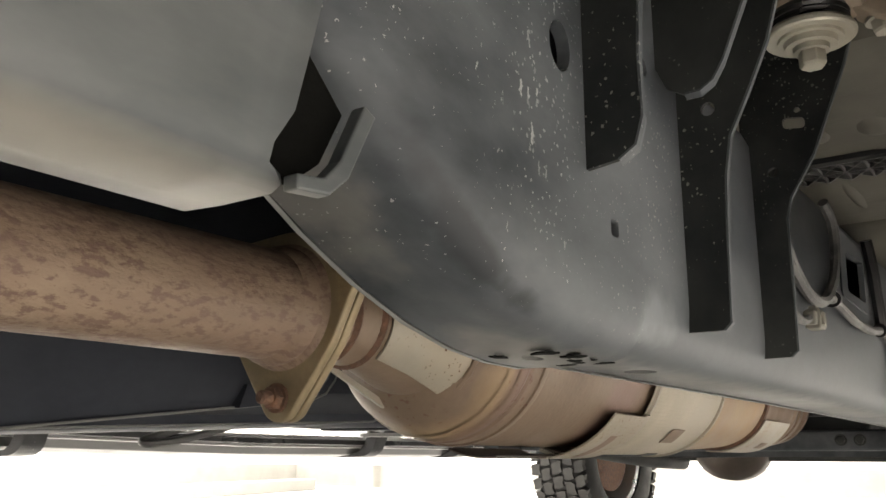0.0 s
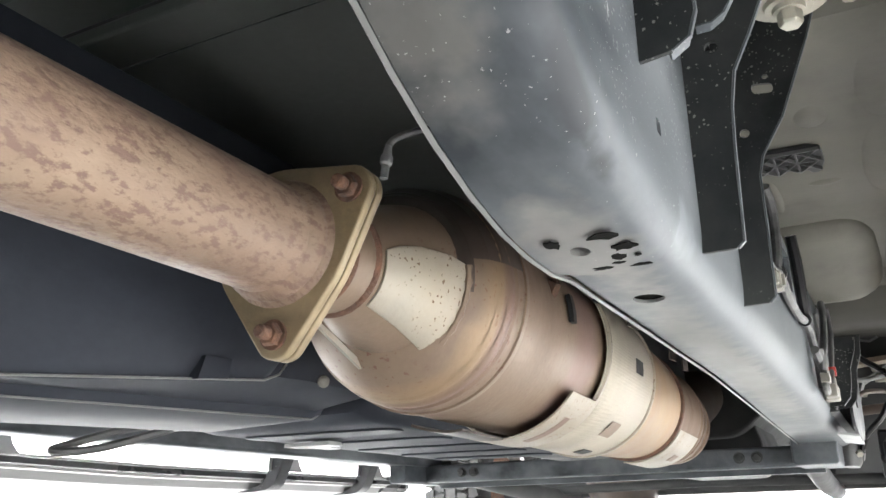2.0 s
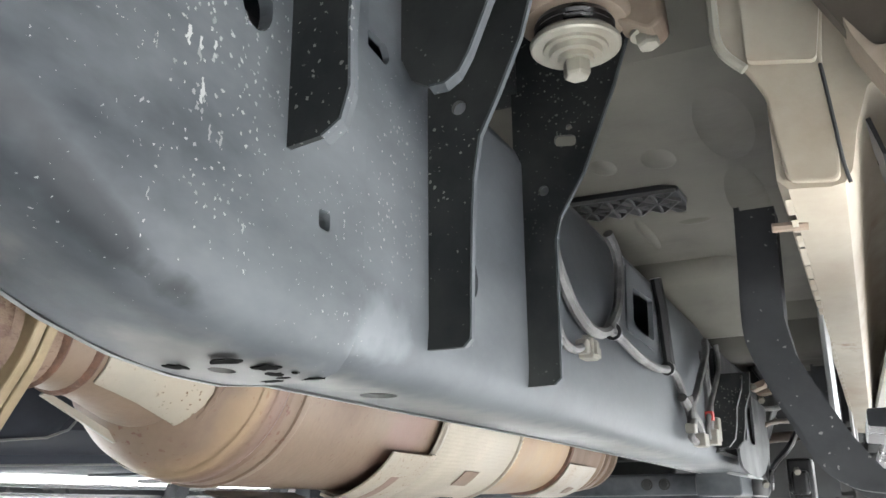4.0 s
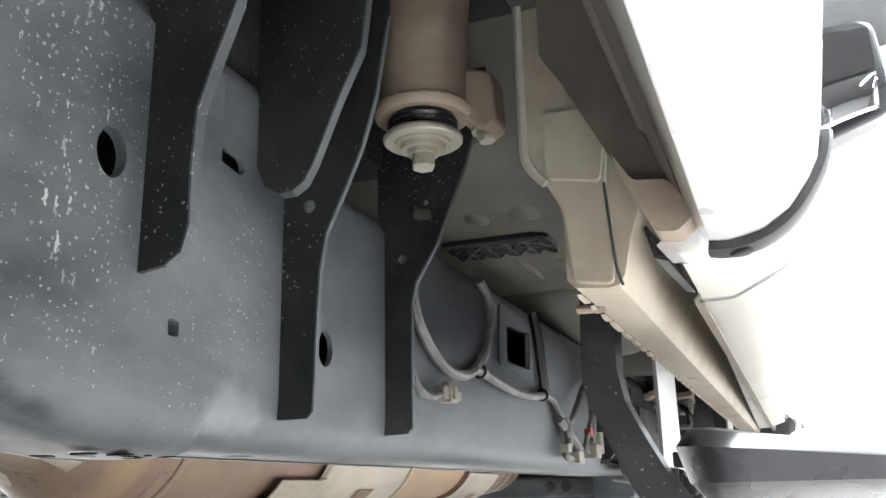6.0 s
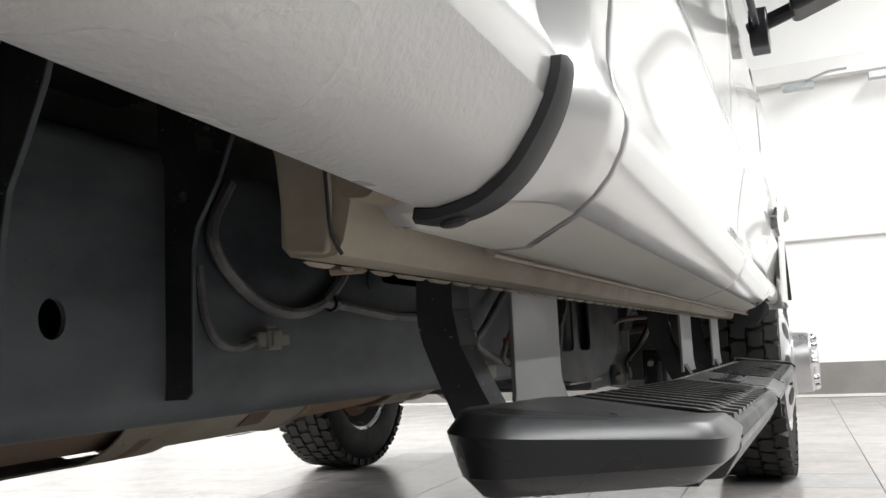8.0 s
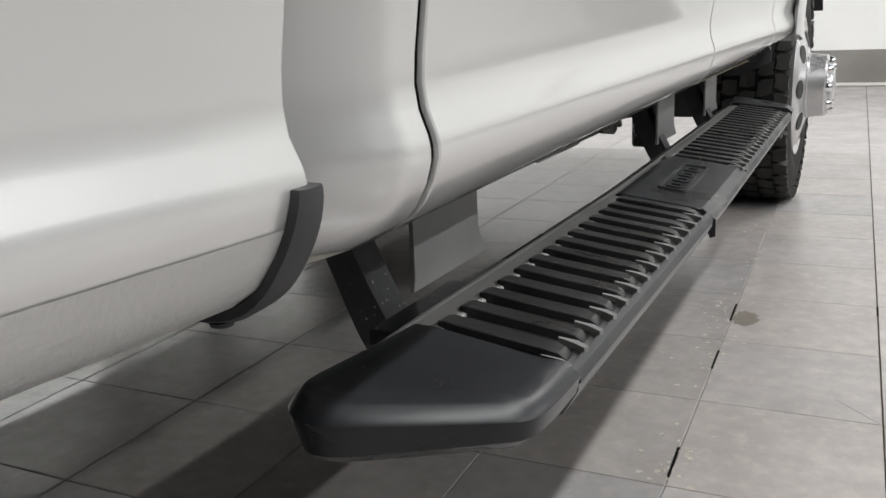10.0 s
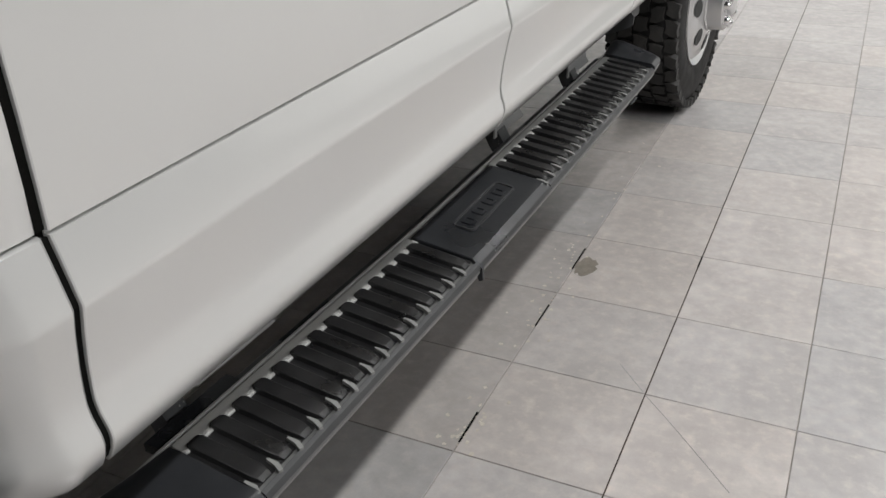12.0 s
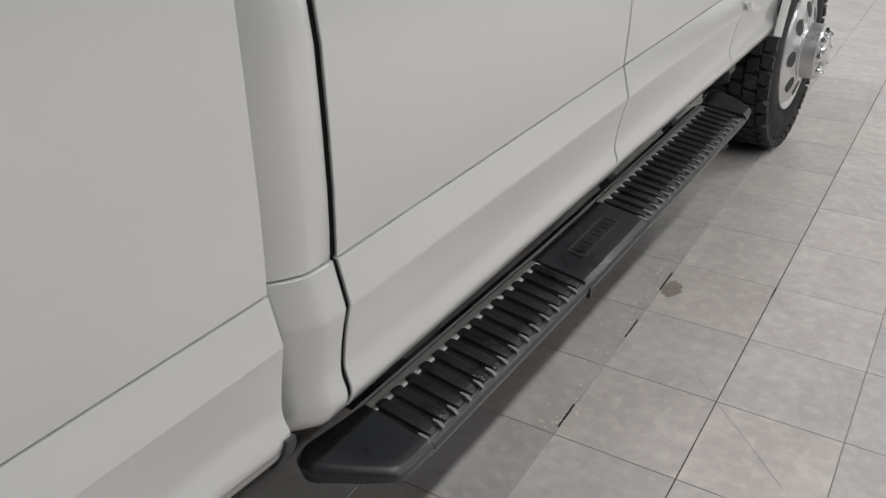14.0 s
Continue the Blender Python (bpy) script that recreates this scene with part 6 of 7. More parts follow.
    cut(b, [Geo().prism(rounded([(y, 0.498), (y + 0.092, 0.497), (y + 0.095, 0.62), (y - 0.008, 0.62)], 0.02), "x", 0.55, 0.65) for y in (0.752, 0.88)])
    part("bracket_lip", Geo().prism([(0.580, 0.440), (0.616, 0.434), (0.616, 0.430), (0.578, 0.436)], "y", 0.80, 1.05), "plate", b)
    part("inner_box", Geo().box(0.50, 0.594, 0.70, 1.35, 0.47, 0.66), "dark", b)
    # dark sheet added to block the bright opening; dark outriggers further forward
    part("splash_shield", Geo().loft([[(x, y, z) for z, y in ((0.40, 1.80), (0.55, 1.77), (0.75, 1.76), (1.0, 1.80))] for x in (0.50, 0.58, 0.68, 0.74)]), "dark", TRUCK, "dark splash shield ahead of the cab", solid=0.006)
    # suspension clutter ahead of the cab
    arm = part("upper_bracket", Geo().prism(rounded([(1.36, 0.735), (1.58, 0.775), (1.60, 0.765), (1.38, 0.72)], 0.005), "x", 0.60, 0.70), "cup", TRUCK, "dusty pale suspension bracket plate", bevel=0.003)
    part("bracket_lip", Geo().prism(rounded([(0.60, 0.72), (0.655, 0.705), (0.715, 0.735), (0.70, 0.745), (0.655, 0.72), (0.605, 0.735)], 0.004), "y", 1.32, 1.36), "alu", arm, bevel=0.002)
    tray = part("lower_bracket", Geo().prism(rounded([(0.555, 0.655), (0.60, 0.64), (0.70, 0.65), (0.705, 0.662), (0.60, 0.655), (0.565, 0.668)], 0.004), "y", 1.30, 1.58), "cup", TRUCK, "dusty tan pressed bracket", bevel=0.002)
    for bx, by, bz in ((0.60, 1.34, 0.632), (0.655, 1.32, 0.634), (0.62, 1.42, 0.585), (0.575, 1.40, 0.50), (0.66, 1.38, 0.46), (0.59, 1.33, 0.43)):
        part("bracket_bolt", Geo().hexbolt((bx, by, bz), (0.2, -1, -0.4), 0.009, 0.016), "conn", tray)
    part("shock_absorber", Geo().lathe([(0, 0.020), (0.012, 0.026), (0.15, 0.026), (0.155, 0.032), (0.18, 0.032), (0.185, 0.016), (0.30, 0.014)], (0.565, 1.42, 0.40), (0.06, 0.12, 1), 18), "alu", TRUCK, "grey tubular shock absorber", smooth=True, angle=35)
    part("stop_block", Geo().box(0.635, 0.695, 1.40, 1.50, 0.37, 0.49).box(0.645, 0.685, 1.38, 1.41, 0.40, 0.46), "rubber", TRUCK, "black rubber bump stop block", bevel=0.008)
    part("brake_hose", Geo().tube(curve_pts([(0.60, 1.25, 0.70), (0.63, 1.28, 0.655), (0.69, 1.30, 0.60), (0.66, 1.32, 0.52), (0.61, 1.36, 0.47), (0.59, 1.45, 0.42)], 5), 0.0075, 8), "rubber", TRUCK, "black flexible brake hose", smooth=True)
    part("vent_hose", Geo().tube(curve_pts([(0.56, 1.20, 0.62), (0.60, 1.26, 0.60), (0.66, 1.36, 0.615), (0.70, 1.45, 0.64)], 5), 0.006, 8), "wire", TRUCK, "dusty thin vent hose", smooth=True)
    part("tie_rod", Geo().tube([(0.50, 1.50, 0.53), (0.60, 1.47, 0.545), (0.70, 1.46, 0.55)], 0.013, 12), "soot", TRUCK, "sooty steel tie rod", smooth=True)
    for y in (1.36,):
        o = part("front_outrigger", Geo().prism([(0.575, 0.54), (0.60, 0.54), (0.625, 0.61), (0.70, 0.655), (0.70, 0.74), (0.575, 0.74)], "y", y, y + 0.10), "dark", TRUCK, "black front body mount outrigger", bevel=0.004)
        part("mount_bolt", Geo().hexbolt((0.67, y + 0.05, 0.640), (0, 0, -1), 0.02, 0.03), "zinc", o)


build_crossmember()


# ---------------------------------------------------------------- wheels
def build_wheel(side):
    x0, x1, yc, zc, R = 0.662, 0.918, 2.63, 0.412, 0.412
    prof = [(x0 + 0.012, 0.245), (x0 + 0.002, 0.27), (x0, 0.32), (x0 + 0.006, 0.365), (x0 + 0.02, 0.392), (x0 + 0.04, 0.401), (0.79, 0.4035), (x1 - 0.04, 0.401), (x1 - 0.02, 0.392), (x1 - 0.006, 0.365), (x1, 0.32), (x1 - 0.002, 0.275), (x1 - 0.014, 0.245)]
    wheel = part("front_wheel", Geo().lathe([(d, r) for d, r in prof], (0, yc, zc), (1, 0, 0), 64, caps=False), "tyre", TRUCK, "black all-terrain tyre with polished wheel", smooth=True, angle=40)
    rnd = random.Random(5)
    g = Geo()
    rows = [(x0 + 0.022, 0.046, 0.0), (x0 + 0.073, 0.049, 0.5), (x0 + 0.128, 0.051, 0.1), (x0 + 0.183, 0.049, 0.55), (x1 - 0.022, 0.046, 0.25)]
    N = 40
    for cx, w, ph in rows:
        for i in range(N):
            a = 2 * math.pi * (i + ph) / N
            edge = abs(cx - 0.79) > 0.08
            da = math.pi / N * rnd.uniform(0.82, 0.92)
            tw = rnd.uniform(-0.25, 0.25) * da
            r0, r1 = 0.392 if not edge else 0.380, R - (0.004 if edge else 0.0)
            cor = [(-w / 2, -da * 0.75 + tw), (-w * 0.15, -da), (w / 2, -da * 0.8 - tw), (w * 0.42, da * 0.3), (w / 2, da * 0.8 - tw), (0.0, da), (-w / 2, da * 0.75 + tw), (-w * 0.4, -da * 0.1)]
            g.loft([[(cx + p[0], yc + r * math.cos(a + p[1]), zc + r * math.sin(a + p[1])) for p in cor] for r in (r0, r1)], True, True)
    part("tread_block", g, "tread", wheel, "worn grey-black tread blocks")
    rim = [(x0 + 0.02, 0.245), (x0 + 0.03, 0.23), (0.80, 0.215), (x1 - 0.09, 0.215), (x1 - 0.03, 0.232), (x1 - 0.012, 0.248), (x1 - 0.004, 0.247), (x1 - 0.008, 0.236), (x1 - 0.022, 0.226)]
    part("rim", Geo().lathe(rim, (0, yc, zc), (1, 0, 0), 56, caps=False), "alloy", wheel, "polished steel wheel rim", smooth=True, angle=40)
    disc = Geo().lathe([(x1 - 0.030, 0.228), (x1 - 0.020, 0.226), (x1 - 0.004, 0.212), (x1 + 0.010, 0.17), (x1 + 0.022, 0.118), (x1 + 0.024, 0.07), (x1 + 0.014, 0.07), (x1 + 0.012, 0.115), (x1 - 0.006, 0.17), (x1 - 0.034, 0.215)], (0, yc, zc), (1, 0, 0), 64, caps=False)
    d = part("wheel_disc", disc, "alloy", wheel, "polished wheel disc with round hand holes", smooth=True, angle=40)
    hub = part("hub_cover", Geo().lathe([(x1 + 0.01, 0.116), (x1 + 0.026, 0.116), (x1 + 0.030, 0.112), (x1 + 0.082, 0.108), (x1 + 0.090, 0.100), (x1 + 0.091, 0.058), (x1 + 0.104, 0.055), (x1 + 0.110, 0.045)], (0, yc, zc), (1, 0, 0), 40), "alloy", wheel, "bright chrome hub cover", smooth=True, angle=35)
    for i in range(8):
        a = 2 * math.pi * i / 8
        c = (x1 + 0.066, yc + 0.084 * math.cos(a), zc + 0.084 * math.sin(a))
        part("lug_nut", Geo().lathe([(0, 0.019), (0.026, 0.019), (0.037, 0.016), (0.043, 0.008)], c, (1, 0, 0), 12), "chrome", hub, smooth=True, angle=30)
    for i in range(8):
        a = 2 * math.pi * i / 8
        q = Geo().lathe([(0.0, 0.032), (0.0012, 0.032)], (x1 + 0.0115, yc + 0.163 * math.cos(a), zc + 0.163 * math.sin(a)), (1, 0.22 * math.cos(a), 0.22 * math.sin(a)), 20)
        part("hand_hole", q, "dark", d)
    part("brake_disc", Geo().lathe([(x0 + 0.06, 0.06), (x0 + 0.06, 0.18), (x0 + 0.09, 0.18), (x0 + 0.09, 0.06)], (0, yc, zc), (1, 0, 0), 32), "bolt", wheel)
    part("brake_caliper", Geo().prism(rounded([(yc - 0.20, zc - 0.08), (yc - 0.12, zc - 0.10), (yc - 0.10, zc + 0.10), (yc - 0.19, zc + 0.09)], 0.02), "x", x0 + 0.03, x0 + 0.12), "bolt", wheel, bevel=0.01)
    kids = list(wheel.children_recursive)
    c = mirrored(wheel)
    links = {wheel: c}
    for o in kids:
        k = mirrored(o, links[o.parent])
        links[o] = k
    c.location = (-0.12, 0.15, 0)


build_wheel(1)


def build_rest():
    """The ends of the truck that close it off."""
    cx = CENTRE_X
    w = 0.99 - cx

    def across(points, ys):
        return Geo().loft([[(cx + s * w * k, y, z) for s, k, z in points] for y in ys])
    bonnet = [(-1, 0.93, 1.30), (-1, 0.90, 1.36), (-0.5, 1.0, 1.42), (0, 1.0, 1.44), (0.5, 1.0, 1.42), (1, 0.90, 1.36), (1, 0.93, 1.30)]
    part("bonnet", across(bonnet, (1.62, 2.2, 2.8, 3.30)), "paint", TRUCK, "silver white bonnet", smooth=True, angle=30)
    part("windscreen", Geo().loft([[(cx - 0.93, 1.62, 1.34), (cx, 1.70, 1.40), (cx + 0.93, 1.62, 1.34)], [(cx - 0.80, 1.32, 1.80), (cx, 1.36, 1.86), (cx + 0.80, 1.32, 1.80)], [(cx - 0.76, 1.22, 1.92), (cx, 1.25, 1.965), (cx + 0.76, 1.22, 1.92)]]), "glass", TRUCK, "dark tinted windscreen", smooth=True)
    part("rear_window", Geo().box(cx - 0.70, cx + 0.70, -0.437, -0.433, 1.36, 1.80), "glass", TRUCK, "dark tinted rear window")
    for s in (-1, 1):
        g = Geo().prism([(2.62, 0.98), (3.10, 0.86), (3.20, 0.60), (3.42, 0.56), (3.45, 1.20), (3.30, 1.34), (2.62, 1.34)], "x", cx + s * (w - 0.15), cx + s * (w - 0.12))
        part("fender_nose", g, "paint", TRUCK)
    part("front_fascia", Geo().box(cx - w + 0.16, cx + w - 0.16, 3.36, 3.45, 0.60, 1.32), "plastic", TRUCK, "dark front grille block", bevel=0.02)
    part("front_bumper", Geo().box(cx - w + 0.16, cx + w - 0.16, 3.42, 3.58, 0.52, 0.74), "chrome", TRUCK, "bright front bumper", bevel=0.04, seg=3)
    part("tailgate", Geo().box(cx - 0.90, cx + 0.90, -2.60, -2.55, 0.62, 1.44), "paint", TRUCK, "silver white tailgate", bevel=0.01)
    for src in [o for o in TRUCK.children if o.name.split(".")[0] == "front_wheel"]:
        links = {}
        for o in [src, *src.children_recursive]:
            c = new("rear_wheel" if o is src else o.name.split(".")[0], o.data)
            c.parent = links.get(o.parent, TRUCK)
            links[o] = c
            if o is src:
                c.location = (0, -4.47, 0)
                tagged(c, "black all-terrain rear tyre with polished wheel")


build_rest()


# ---------------------------------------------------------------- wiring along the rail
def build_wiring():
    def cable(pts, r, mat="wire"):
        return Geo().tube(curve_pts(pts, 8), r, 8)
    h = part("wiring_harness", cable([(0.588, -0.195, 0.672), (0.588, -0.218, 0.638), (0.588, -0.222, 0.619), (0.588, -0.210, 0.597), (0.588, -0.182, 0.575), (0.589, -0.148, 0.558), (0.589, -0.112, 0.552), (0.589, -0.073, 0.554), (0.588, -0.031, 0.568), (0.588, 0.010, 0.600), (0.588, 0.028, 0.640), (0.588, 0.022, 0.667), (0.586, -0.004, 0.685)], 0.0062), "wire", TRUCK, "dusty corrugated wiring harness on the frame", smooth=True)
    part("branch_cable", cable([(0.589, -0.040, 0.565), (0.590, 0.005, 0.562), (0.589, 0.052, 0.558), (0.589, 0.115, 0.553), (0.589, 0.197, 0.554), (0.590, 0.277, 0.562), (0.590, 0.319, 0.558), (0.590, 0.36, 0.537), (0.590, 0.395, 0.515), (0.590, 0.41, 0.48)], 0.0058), "wire", h, smooth=True)
    part("rising_cable", cable([(0.591, 0.268, 0.565), (0.591, 0.256, 0.603), (0.591, 0.244, 0.645), (0.589, 0.230, 0.685)], 0.0085), "rubber", h, smooth=True)
    part("cable_tie", Geo().lathe([(-0.004, 0.010), (0.004, 0.010)], (0.589, -0.020, 0.565), (0, 1, 0.1), 12), "rubber", h)
    part("cable_tie", Geo().lathe([(-0.004, 0.010), (0.004, 0.010)], (0.590, 0.262, 0.562), (0, 1, 0.1), 12), "rubber", h)
    part("tail_cable", cable([(0.590, -0.243, 0.590), (0.592, -0.238, 0.545), (0.594, -0.222, 0.522), (0.596, -0.196, 0.517), (0.596, -0.170, 0.523)], 0.0042), "wire", h, smooth=True)
    plug = part("connector_plug", Geo().box(0.590, 0.602, -0.172, -0.160, 0.517, 0.531).box(0.589, 0.604, -0.160, -0.138, 0.514, 0.534).box(0.591, 0.602, -0.138, -0.122, 0.518, 0.529), "conn", h, "pale dusty plastic wiring connector", bevel=0.002)
    part("connector_latch", Geo().box(0.593, 0.600, -0.158, -0.143, 0.534, 0.537).box(0.604, 0.607, -0.156, -0.148, 0.518, 0.530), "conn", plug)
    far = part("forward_cable", cable([(0.592, 0.34, 0.53), (0.597, 0.42, 0.50), (0.590, 0.50, 0.485), (0.588, 0.58, 0.50), (0.586, 0.62, 0.56), (0.584, 0.60, 0.64)], 0.007), "wire", h, smooth=True)
    part("cable_clip", Geo().box(0.582, 0.600, 0.61, 0.64, 0.485, 0.525), "conn", far, bevel=0.002)
    part("cable_clip", Geo().box(0.582, 0.606, 0.545, 0.585, 0.475, 0.50), "conn", far, bevel=0.002)
    part("red_lock", Geo().box(0.597, 0.609, 0.495, 0.512, 0.510, 0.524), "red", far)
    part("second_cable", cable([(0.586, 0.64, 0.49), (0.586, 0.70, 0.54), (0.583, 0.72, 0.60), (0.580, 0.70, 0.67)], 0.006), "wire", far, smooth=True)
    part("upper_hose", cable([(0.598, 0.56, 0.65), (0.600, 0.537, 0.621), (0.601, 0.471, 0.582), (0.601, 0.405, 0.540), (0.600, 0.37, 0.520), (0.598, 0.38, 0.49)], 0.006), "wire", h, "dusty grey corrugated hose", smooth=True)
    part("drop_cable", cable([(0.600, 0.668, 0.66), (0.602, 0.656, 0.613), (0.603, 0.524, 0.537), (0.602, 0.481, 0.497), (0.600, 0.498, 0.482)], 0.0045), "wire", h, smooth=True)
    part("drop_cable", cable([(0.597, 0.367, 0.535), (0.600, 0.373, 0.501), (0.600, 0.341, 0.474), (0.598, 0.398, 0.468)], 0.0055), "wire", h, smooth=True)
    part("cable_clip", Geo().box(0.594, 0.612, 0.385, 0.42, 0.462, 0.482), "conn", h, bevel=0.002)
    part("cable_clip", Geo().box(0.594, 0.608, 0.33, 0.352, 0.478, 0.492), "conn", h, bevel=0.002)
    part("cover_plate", Geo().prism(rounded([(0.66, 0.470), (0.82, 0.482), (0.845, 0.52), (0.90, 0.60), (0.98, 0.66), (0.70, 0.66), (0.69, 0.56)], 0.02), "x", 0.588, 0.593), "black", h, "black rounded cover plate", bevel=0.002)
    part("retainer_plate", Geo().prism(rounded([(0.075, 0.585), (0.235, 0.580), (0.255, 0.665), (0.09, 0.675)], 0.012), "x", 0.5795, 0.5822), "rail", h)
    cut(bpy.data.objects["retainer_plate"], [Geo().prism(rounded([(0.111, 0.595), (0.224, 0.595), (0.232, 0.654), (0.117, 0.648)], 0.008), "x", 0.55, 0.62)])
    # two more outrigger plates further forward on the rail
    for y, top, out in ((0.655, 0.600, 0.0), (0.705, 0.612, 0.008)):
        prof = [(0.584, top), (0.640 + out, top), (0.637 + out, 0.576), (0.626 + out, 0.545), (0.623 + out, 0.515), (0.618 + out, 0.490), (0.606 + out, 0.476), (0.584, 0.474)]
        gp = part("rail_gusset", Geo().prism(rounded(prof, 0.008), "y", y, y + 0.004), "black", TRUCK, "black steel gusset plate on the frame rail")
        rim = [(x + 0.0006, z) for x, z in prof[1:7]]
        part("gusset_rim", Geo().loft([[(x, y - 0.0006, z) for x, z in rim], [(x, y + 0.016, z) for x, z in rim]]), "black", gp, solid=0.0025)
    clamp = part("pale_clamp", Geo().prism(rounded([(0.571, 0.660), (0.600, 0.652), (0.632, 0.664), (0.626, 0.646), (0.600, 0.637), (0.578, 0.640)], 0.004), "y", 1.19, 1.24), "cup", TRUCK, "dusty tan clamp ahead of the gussets", bevel=0.003)
    part("clamp_bolt", Geo().hexbolt((0.602, 1.19, 0.646), (0.1, -1, -0.2), 0.007, 0.012), "conn", clamp)
    part("brake_line", Geo().tube(curve_pts([(0.560, 1.10, 0.470), (0.585, 1.16, 0.515), (0.612, 1.20, 0.553), (0.640, 1.23, 0.566), (0.690, 1.30, 0.570)], 6), 0.006, 8), "soot", TRUCK, "sooty bent brake line", smooth=True)


build_wiring()


def build_mirror():
    m = part("door_mirror", Geo().prism(rounded([(1.065, 1.30), (1.275, 1.375), (1.295, 1.42), (1.275, 1.64), (1.235, 1.665), (1.09, 1.655), (1.065, 1.62)], 0.03, 5), "y", 1.385, 1.50), "plastic", TRUCK, "black tow mirror with two glass panes", bevel=0.02, seg=3)
    part("mirror_pane", Geo().prism(rounded([(1.083, 1.475), (1.262, 1.505), (1.258, 1.628), (1.09, 1.635)], 0.014), "y", 1.379, 1.384), "mirror", m, "flat upper mirror glass")
    def low_pane(u, v):
        x = 1.083 + 0.17 * u + 0.006 * u * v
        z = 1.338 + 0.050 * u + v * (0.122 - 0.018 * u)
        return (x, 1.3835 - 0.055 * u * (1 - u) - 0.030 * v * (1 - v), z)
    dome = [[low_pane(i / 12, k / 10) for i in range(13)] for k in range(11)]
    part("mirror_pane", Geo().loft(dome, False, False), "mirror", m, "wide-angle lower mirror glass", smooth=True, angle=60, solid=0.002)
    part("mirror_arm", Geo().tube([(0.96, 1.47, 1.43), (1.08, 1.45, 1.445)], 0.022, 12).tube([(0.96, 1.47, 1.30), (1.06, 1.45, 1.325), (1.12, 1.44, 1.34)], 0.020, 12).prism(rounded([(1.40, 1.235), (1.50, 1.235), (1.515, 1.29), (1.50, 1.345), (1.42, 1.345), (1.395, 1.29)], 0.02, 4), "x", 0.965, 1.01), "plastic", m, bevel=0.004)


build_mirror()


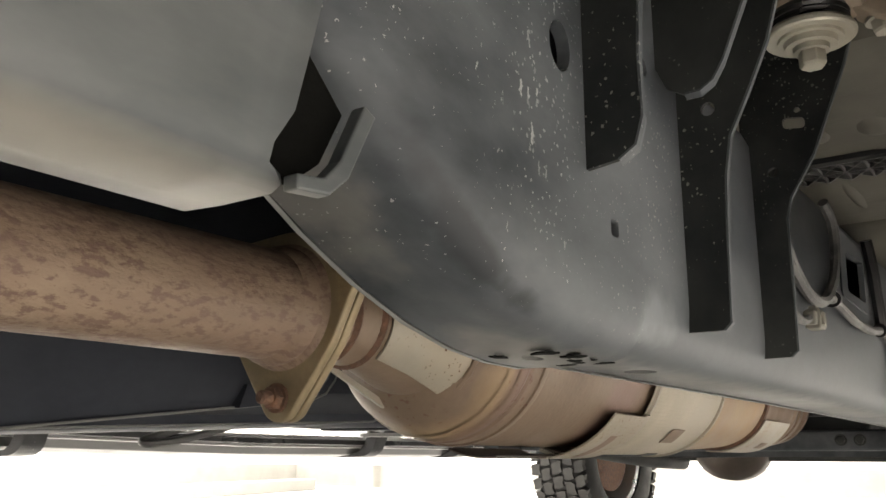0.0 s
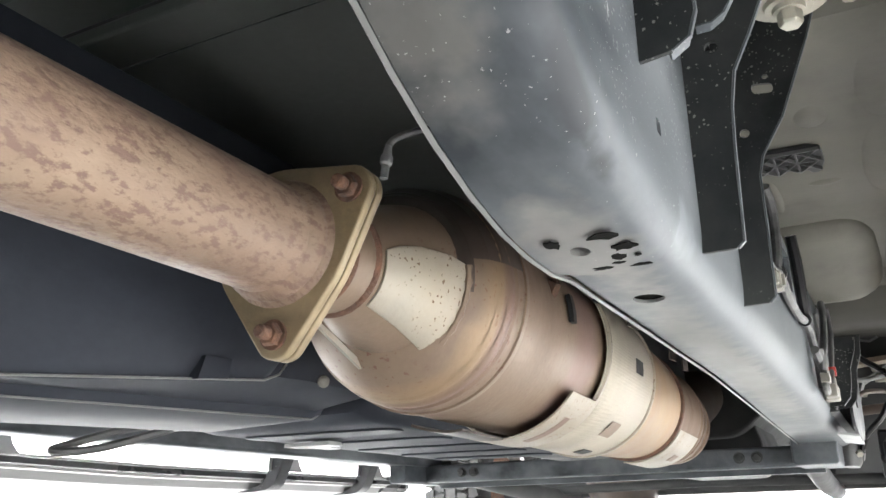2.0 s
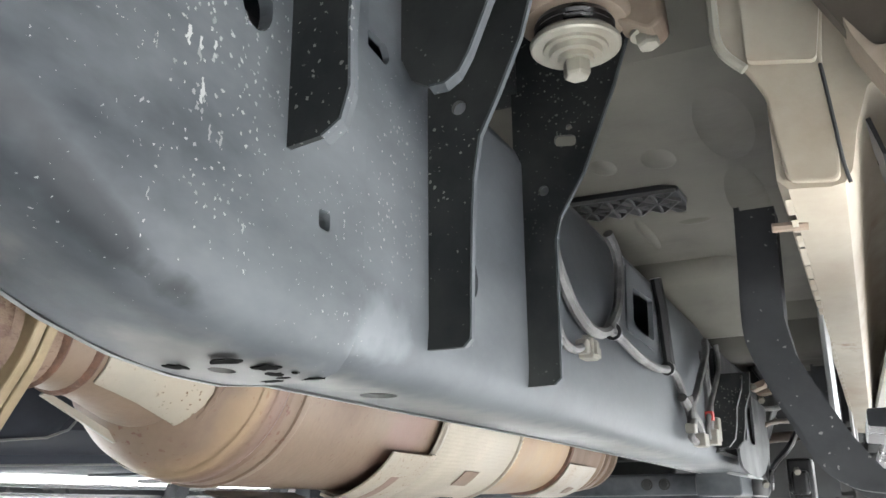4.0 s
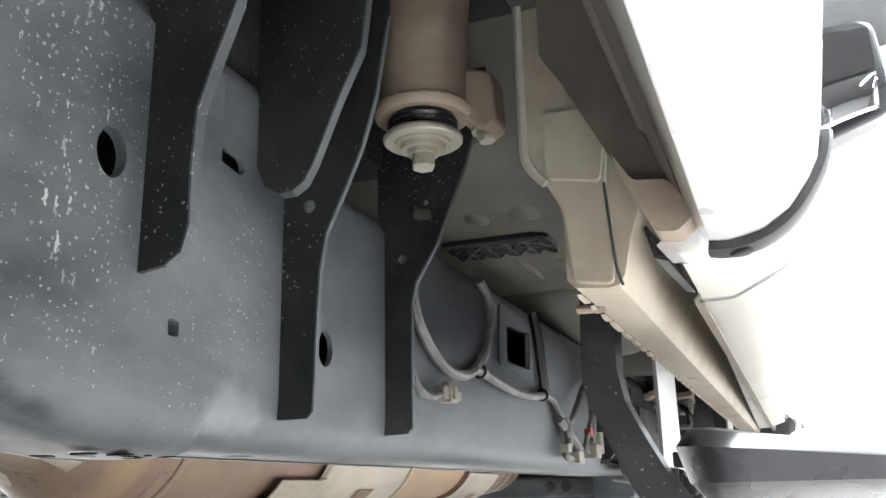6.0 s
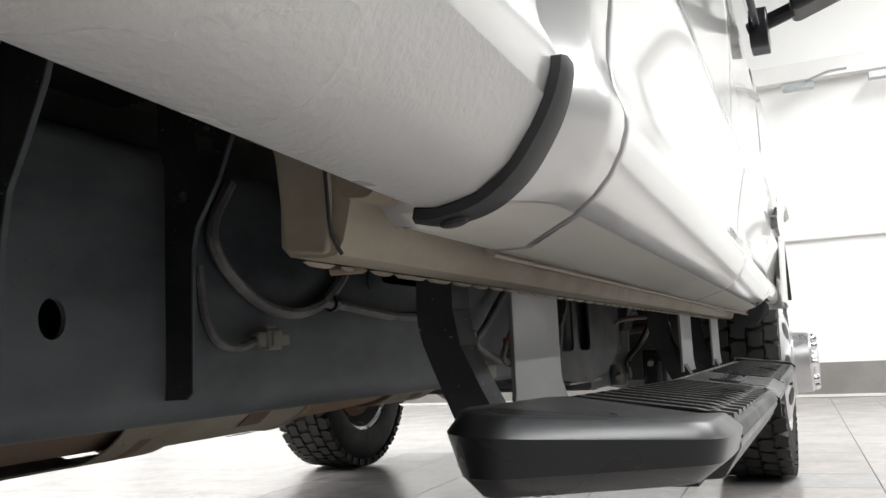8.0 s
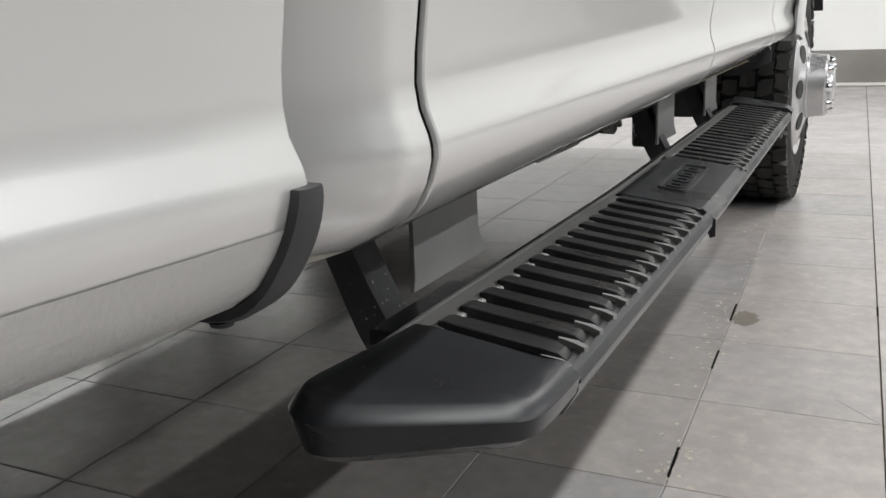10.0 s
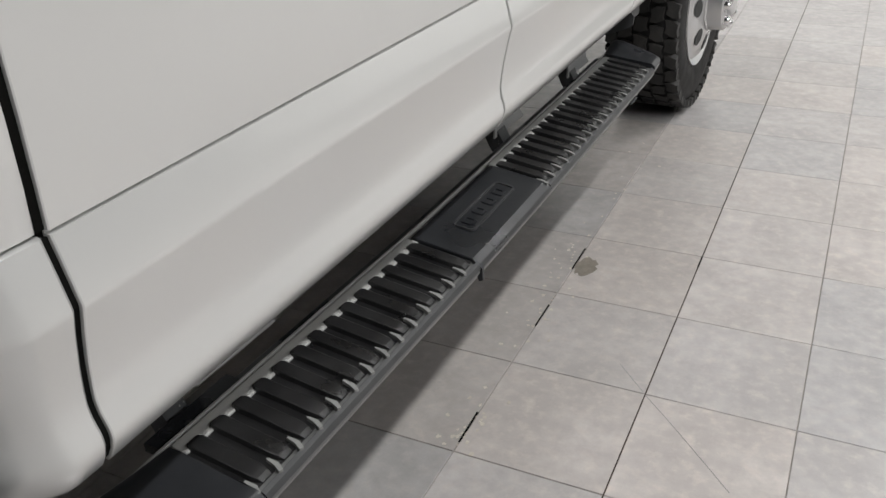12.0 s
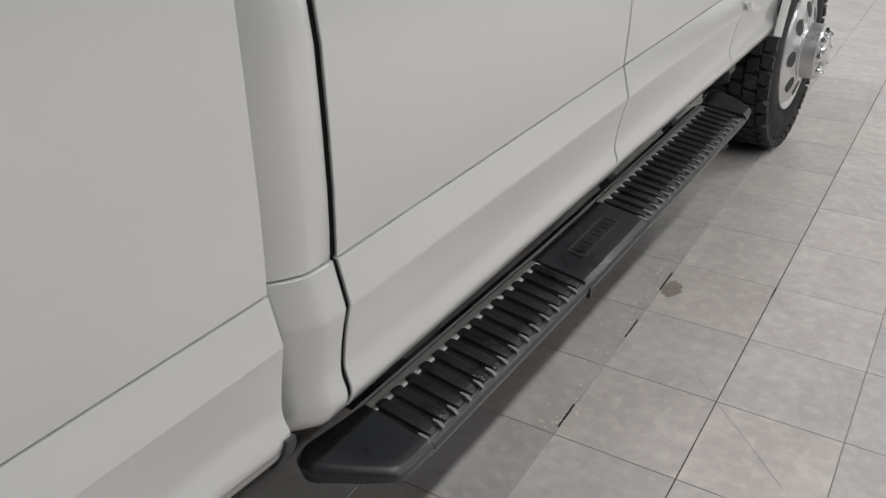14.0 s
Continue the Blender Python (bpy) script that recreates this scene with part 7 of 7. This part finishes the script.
# ---------------------------------------------------------------- floor tiles and their flaws, last
def build_tiles():
    ang = radians(2.4)
    px, py, gap = 0.309, 0.3235, 0.0018
    o = Vector((1.256, 0.767))
    ux, uy = Vector((math.cos(ang), math.sin(ang))), Vector((-math.sin(ang), math.cos(ang)))

    def tile_geo():
        a, b = px / 2 - gap / 2, py / 2 - gap / 2
        g = Geo()
        g.loft([[(x * s, y * t, z) for x, y in ((-1, -1), (1, -1), (1, 1), (-1, 1))] for s, t, z in ((a, b, -0.006), (a, b, -0.0012), (a - 0.0012, b - 0.0012, 0.0))], True, True)
        return g
    rest, shaded, first, worn, half, count = Geo(), Geo(), None, None, None, 0
    for i in range(-34, 28):
        for j in range(-34, 24):
            c = o + ux * px * (i + 0.5) + uy * py * (j + 0.5)
            if not (ROOM["x0"] + 0.15 < c.x < ROOM["x1"] - 0.15 and ROOM["y0"] + 0.15 < c.y < ROOM["y1"] - 0.15):
                continue
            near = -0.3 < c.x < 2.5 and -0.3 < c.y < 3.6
            if near and count < 290:
                if first is None:
                    first = part("tile", tile_geo(), "tile", FLOOR)
                    ob = first
                else:
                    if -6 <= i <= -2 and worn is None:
                        worn = part("tile", tile_geo(), "worn_shaded_tile", FLOOR)
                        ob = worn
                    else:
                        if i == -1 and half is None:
                            half = part("tile", tile_geo(), "half_dark_tile", FLOOR)
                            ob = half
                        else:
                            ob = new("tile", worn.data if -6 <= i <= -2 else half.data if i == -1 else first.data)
                            ob.parent = FLOOR
                ob.matrix_basis = pose(c.x, c.y, 0, 0, 0, 2.4)
                count += 1
            else:
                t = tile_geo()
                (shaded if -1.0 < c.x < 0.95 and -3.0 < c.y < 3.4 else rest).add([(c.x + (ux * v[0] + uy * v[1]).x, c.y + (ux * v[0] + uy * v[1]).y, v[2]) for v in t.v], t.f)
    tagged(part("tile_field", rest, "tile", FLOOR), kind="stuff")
    tagged(part("worn_tile_field", shaded, "worn_shaded_tile", FLOOR, "dark worn tiles under the truck"), kind="stuff")
    # the darkest joint, open gaps and a worn patch
    a, b = o + uy * -2.2, o + uy * 6.5
    k = ux * 0.00125
    part("dirty_joint", Geo().prism([tuple(a - k), tuple(a + k), tuple(b + k), tuple(b - k)], "z", -0.003, -0.0002), "joint", FLOOR, "dark dirt-filled joint between the tiles")
    g = Geo()
    for a, b in (((0.959, 0.460), (0.953, 0.560)), ((0.9405, 0.913), (0.936, 1.015)), ((0.9265, 1.209), (0.921, 1.330)), ((1.229, 1.413), (1.2315, 1.35))):
        p, q = Vector(a), Vector(b)
        s = Vector((0.0022, 0))
        g.prism([tuple(p - s), tuple(p + s), tuple(q + s), tuple(q - s)], "z", -0.001, 0.0006)
    tagged(part("open_joint", g, "crack", FLOOR, "dark open gaps in the worn joint"))
    for ends in (((1.175, 0.848), (1.250, 0.772)), ((1.260, 0.761), (1.351, 0.675)), ((1.351, 0.675), (1.478, 0.549))):
        p, q = Vector(ends[0]), Vector(ends[1])
        s = Vector((0.0006, 0.0004))
        part("floor_scratch", Geo().prism([tuple(p - s), tuple(p + s), tuple(q + s), tuple(q - s)], "z", -0.001, 0.0004), "edge", FLOOR, "fine diagonal scratch across the tiles")
    grit, rnd = Geo(), random.Random(31)
    for _ in range(95):
        y = rnd.choice((rnd.gauss(0.50, 0.07), rnd.gauss(0.95, 0.06), rnd.gauss(1.22, 0.08), rnd.uniform(0.2, 2.2)))
        x = 0.947 - 0.042 * (y - 0.754) + rnd.gauss(-0.015, 0.03)
        k = rnd.uniform(0.0015, 0.006)
        c = [(x + k * math.cos(t) * rnd.uniform(0.4, 1.3), y + k * math.sin(t) * rnd.uniform(0.4, 1.6)) for t in (i * math.pi / 4 for i in range(8))]
        grit.prism(c, "z", -0.001, 0.0004)
    tagged(part("floor_grit", grit, "grit", FLOOR, "pale brown grit along the worn joint"), kind="stuff")
    rnd = random.Random(2)
    pts = [(0.955 + 0.032 * math.cos(t) * rnd.uniform(0.75, 1.1), 1.235 + 0.052 * math.sin(t) * rnd.uniform(0.75, 1.1)) for t in (i * math.pi / 12 for i in range(24))]
    part("worn_patch", Geo().prism(pts, "z", -0.001, 0.0005), "stain", FLOOR, "brown worn patch in a chipped tile")


build_tiles()
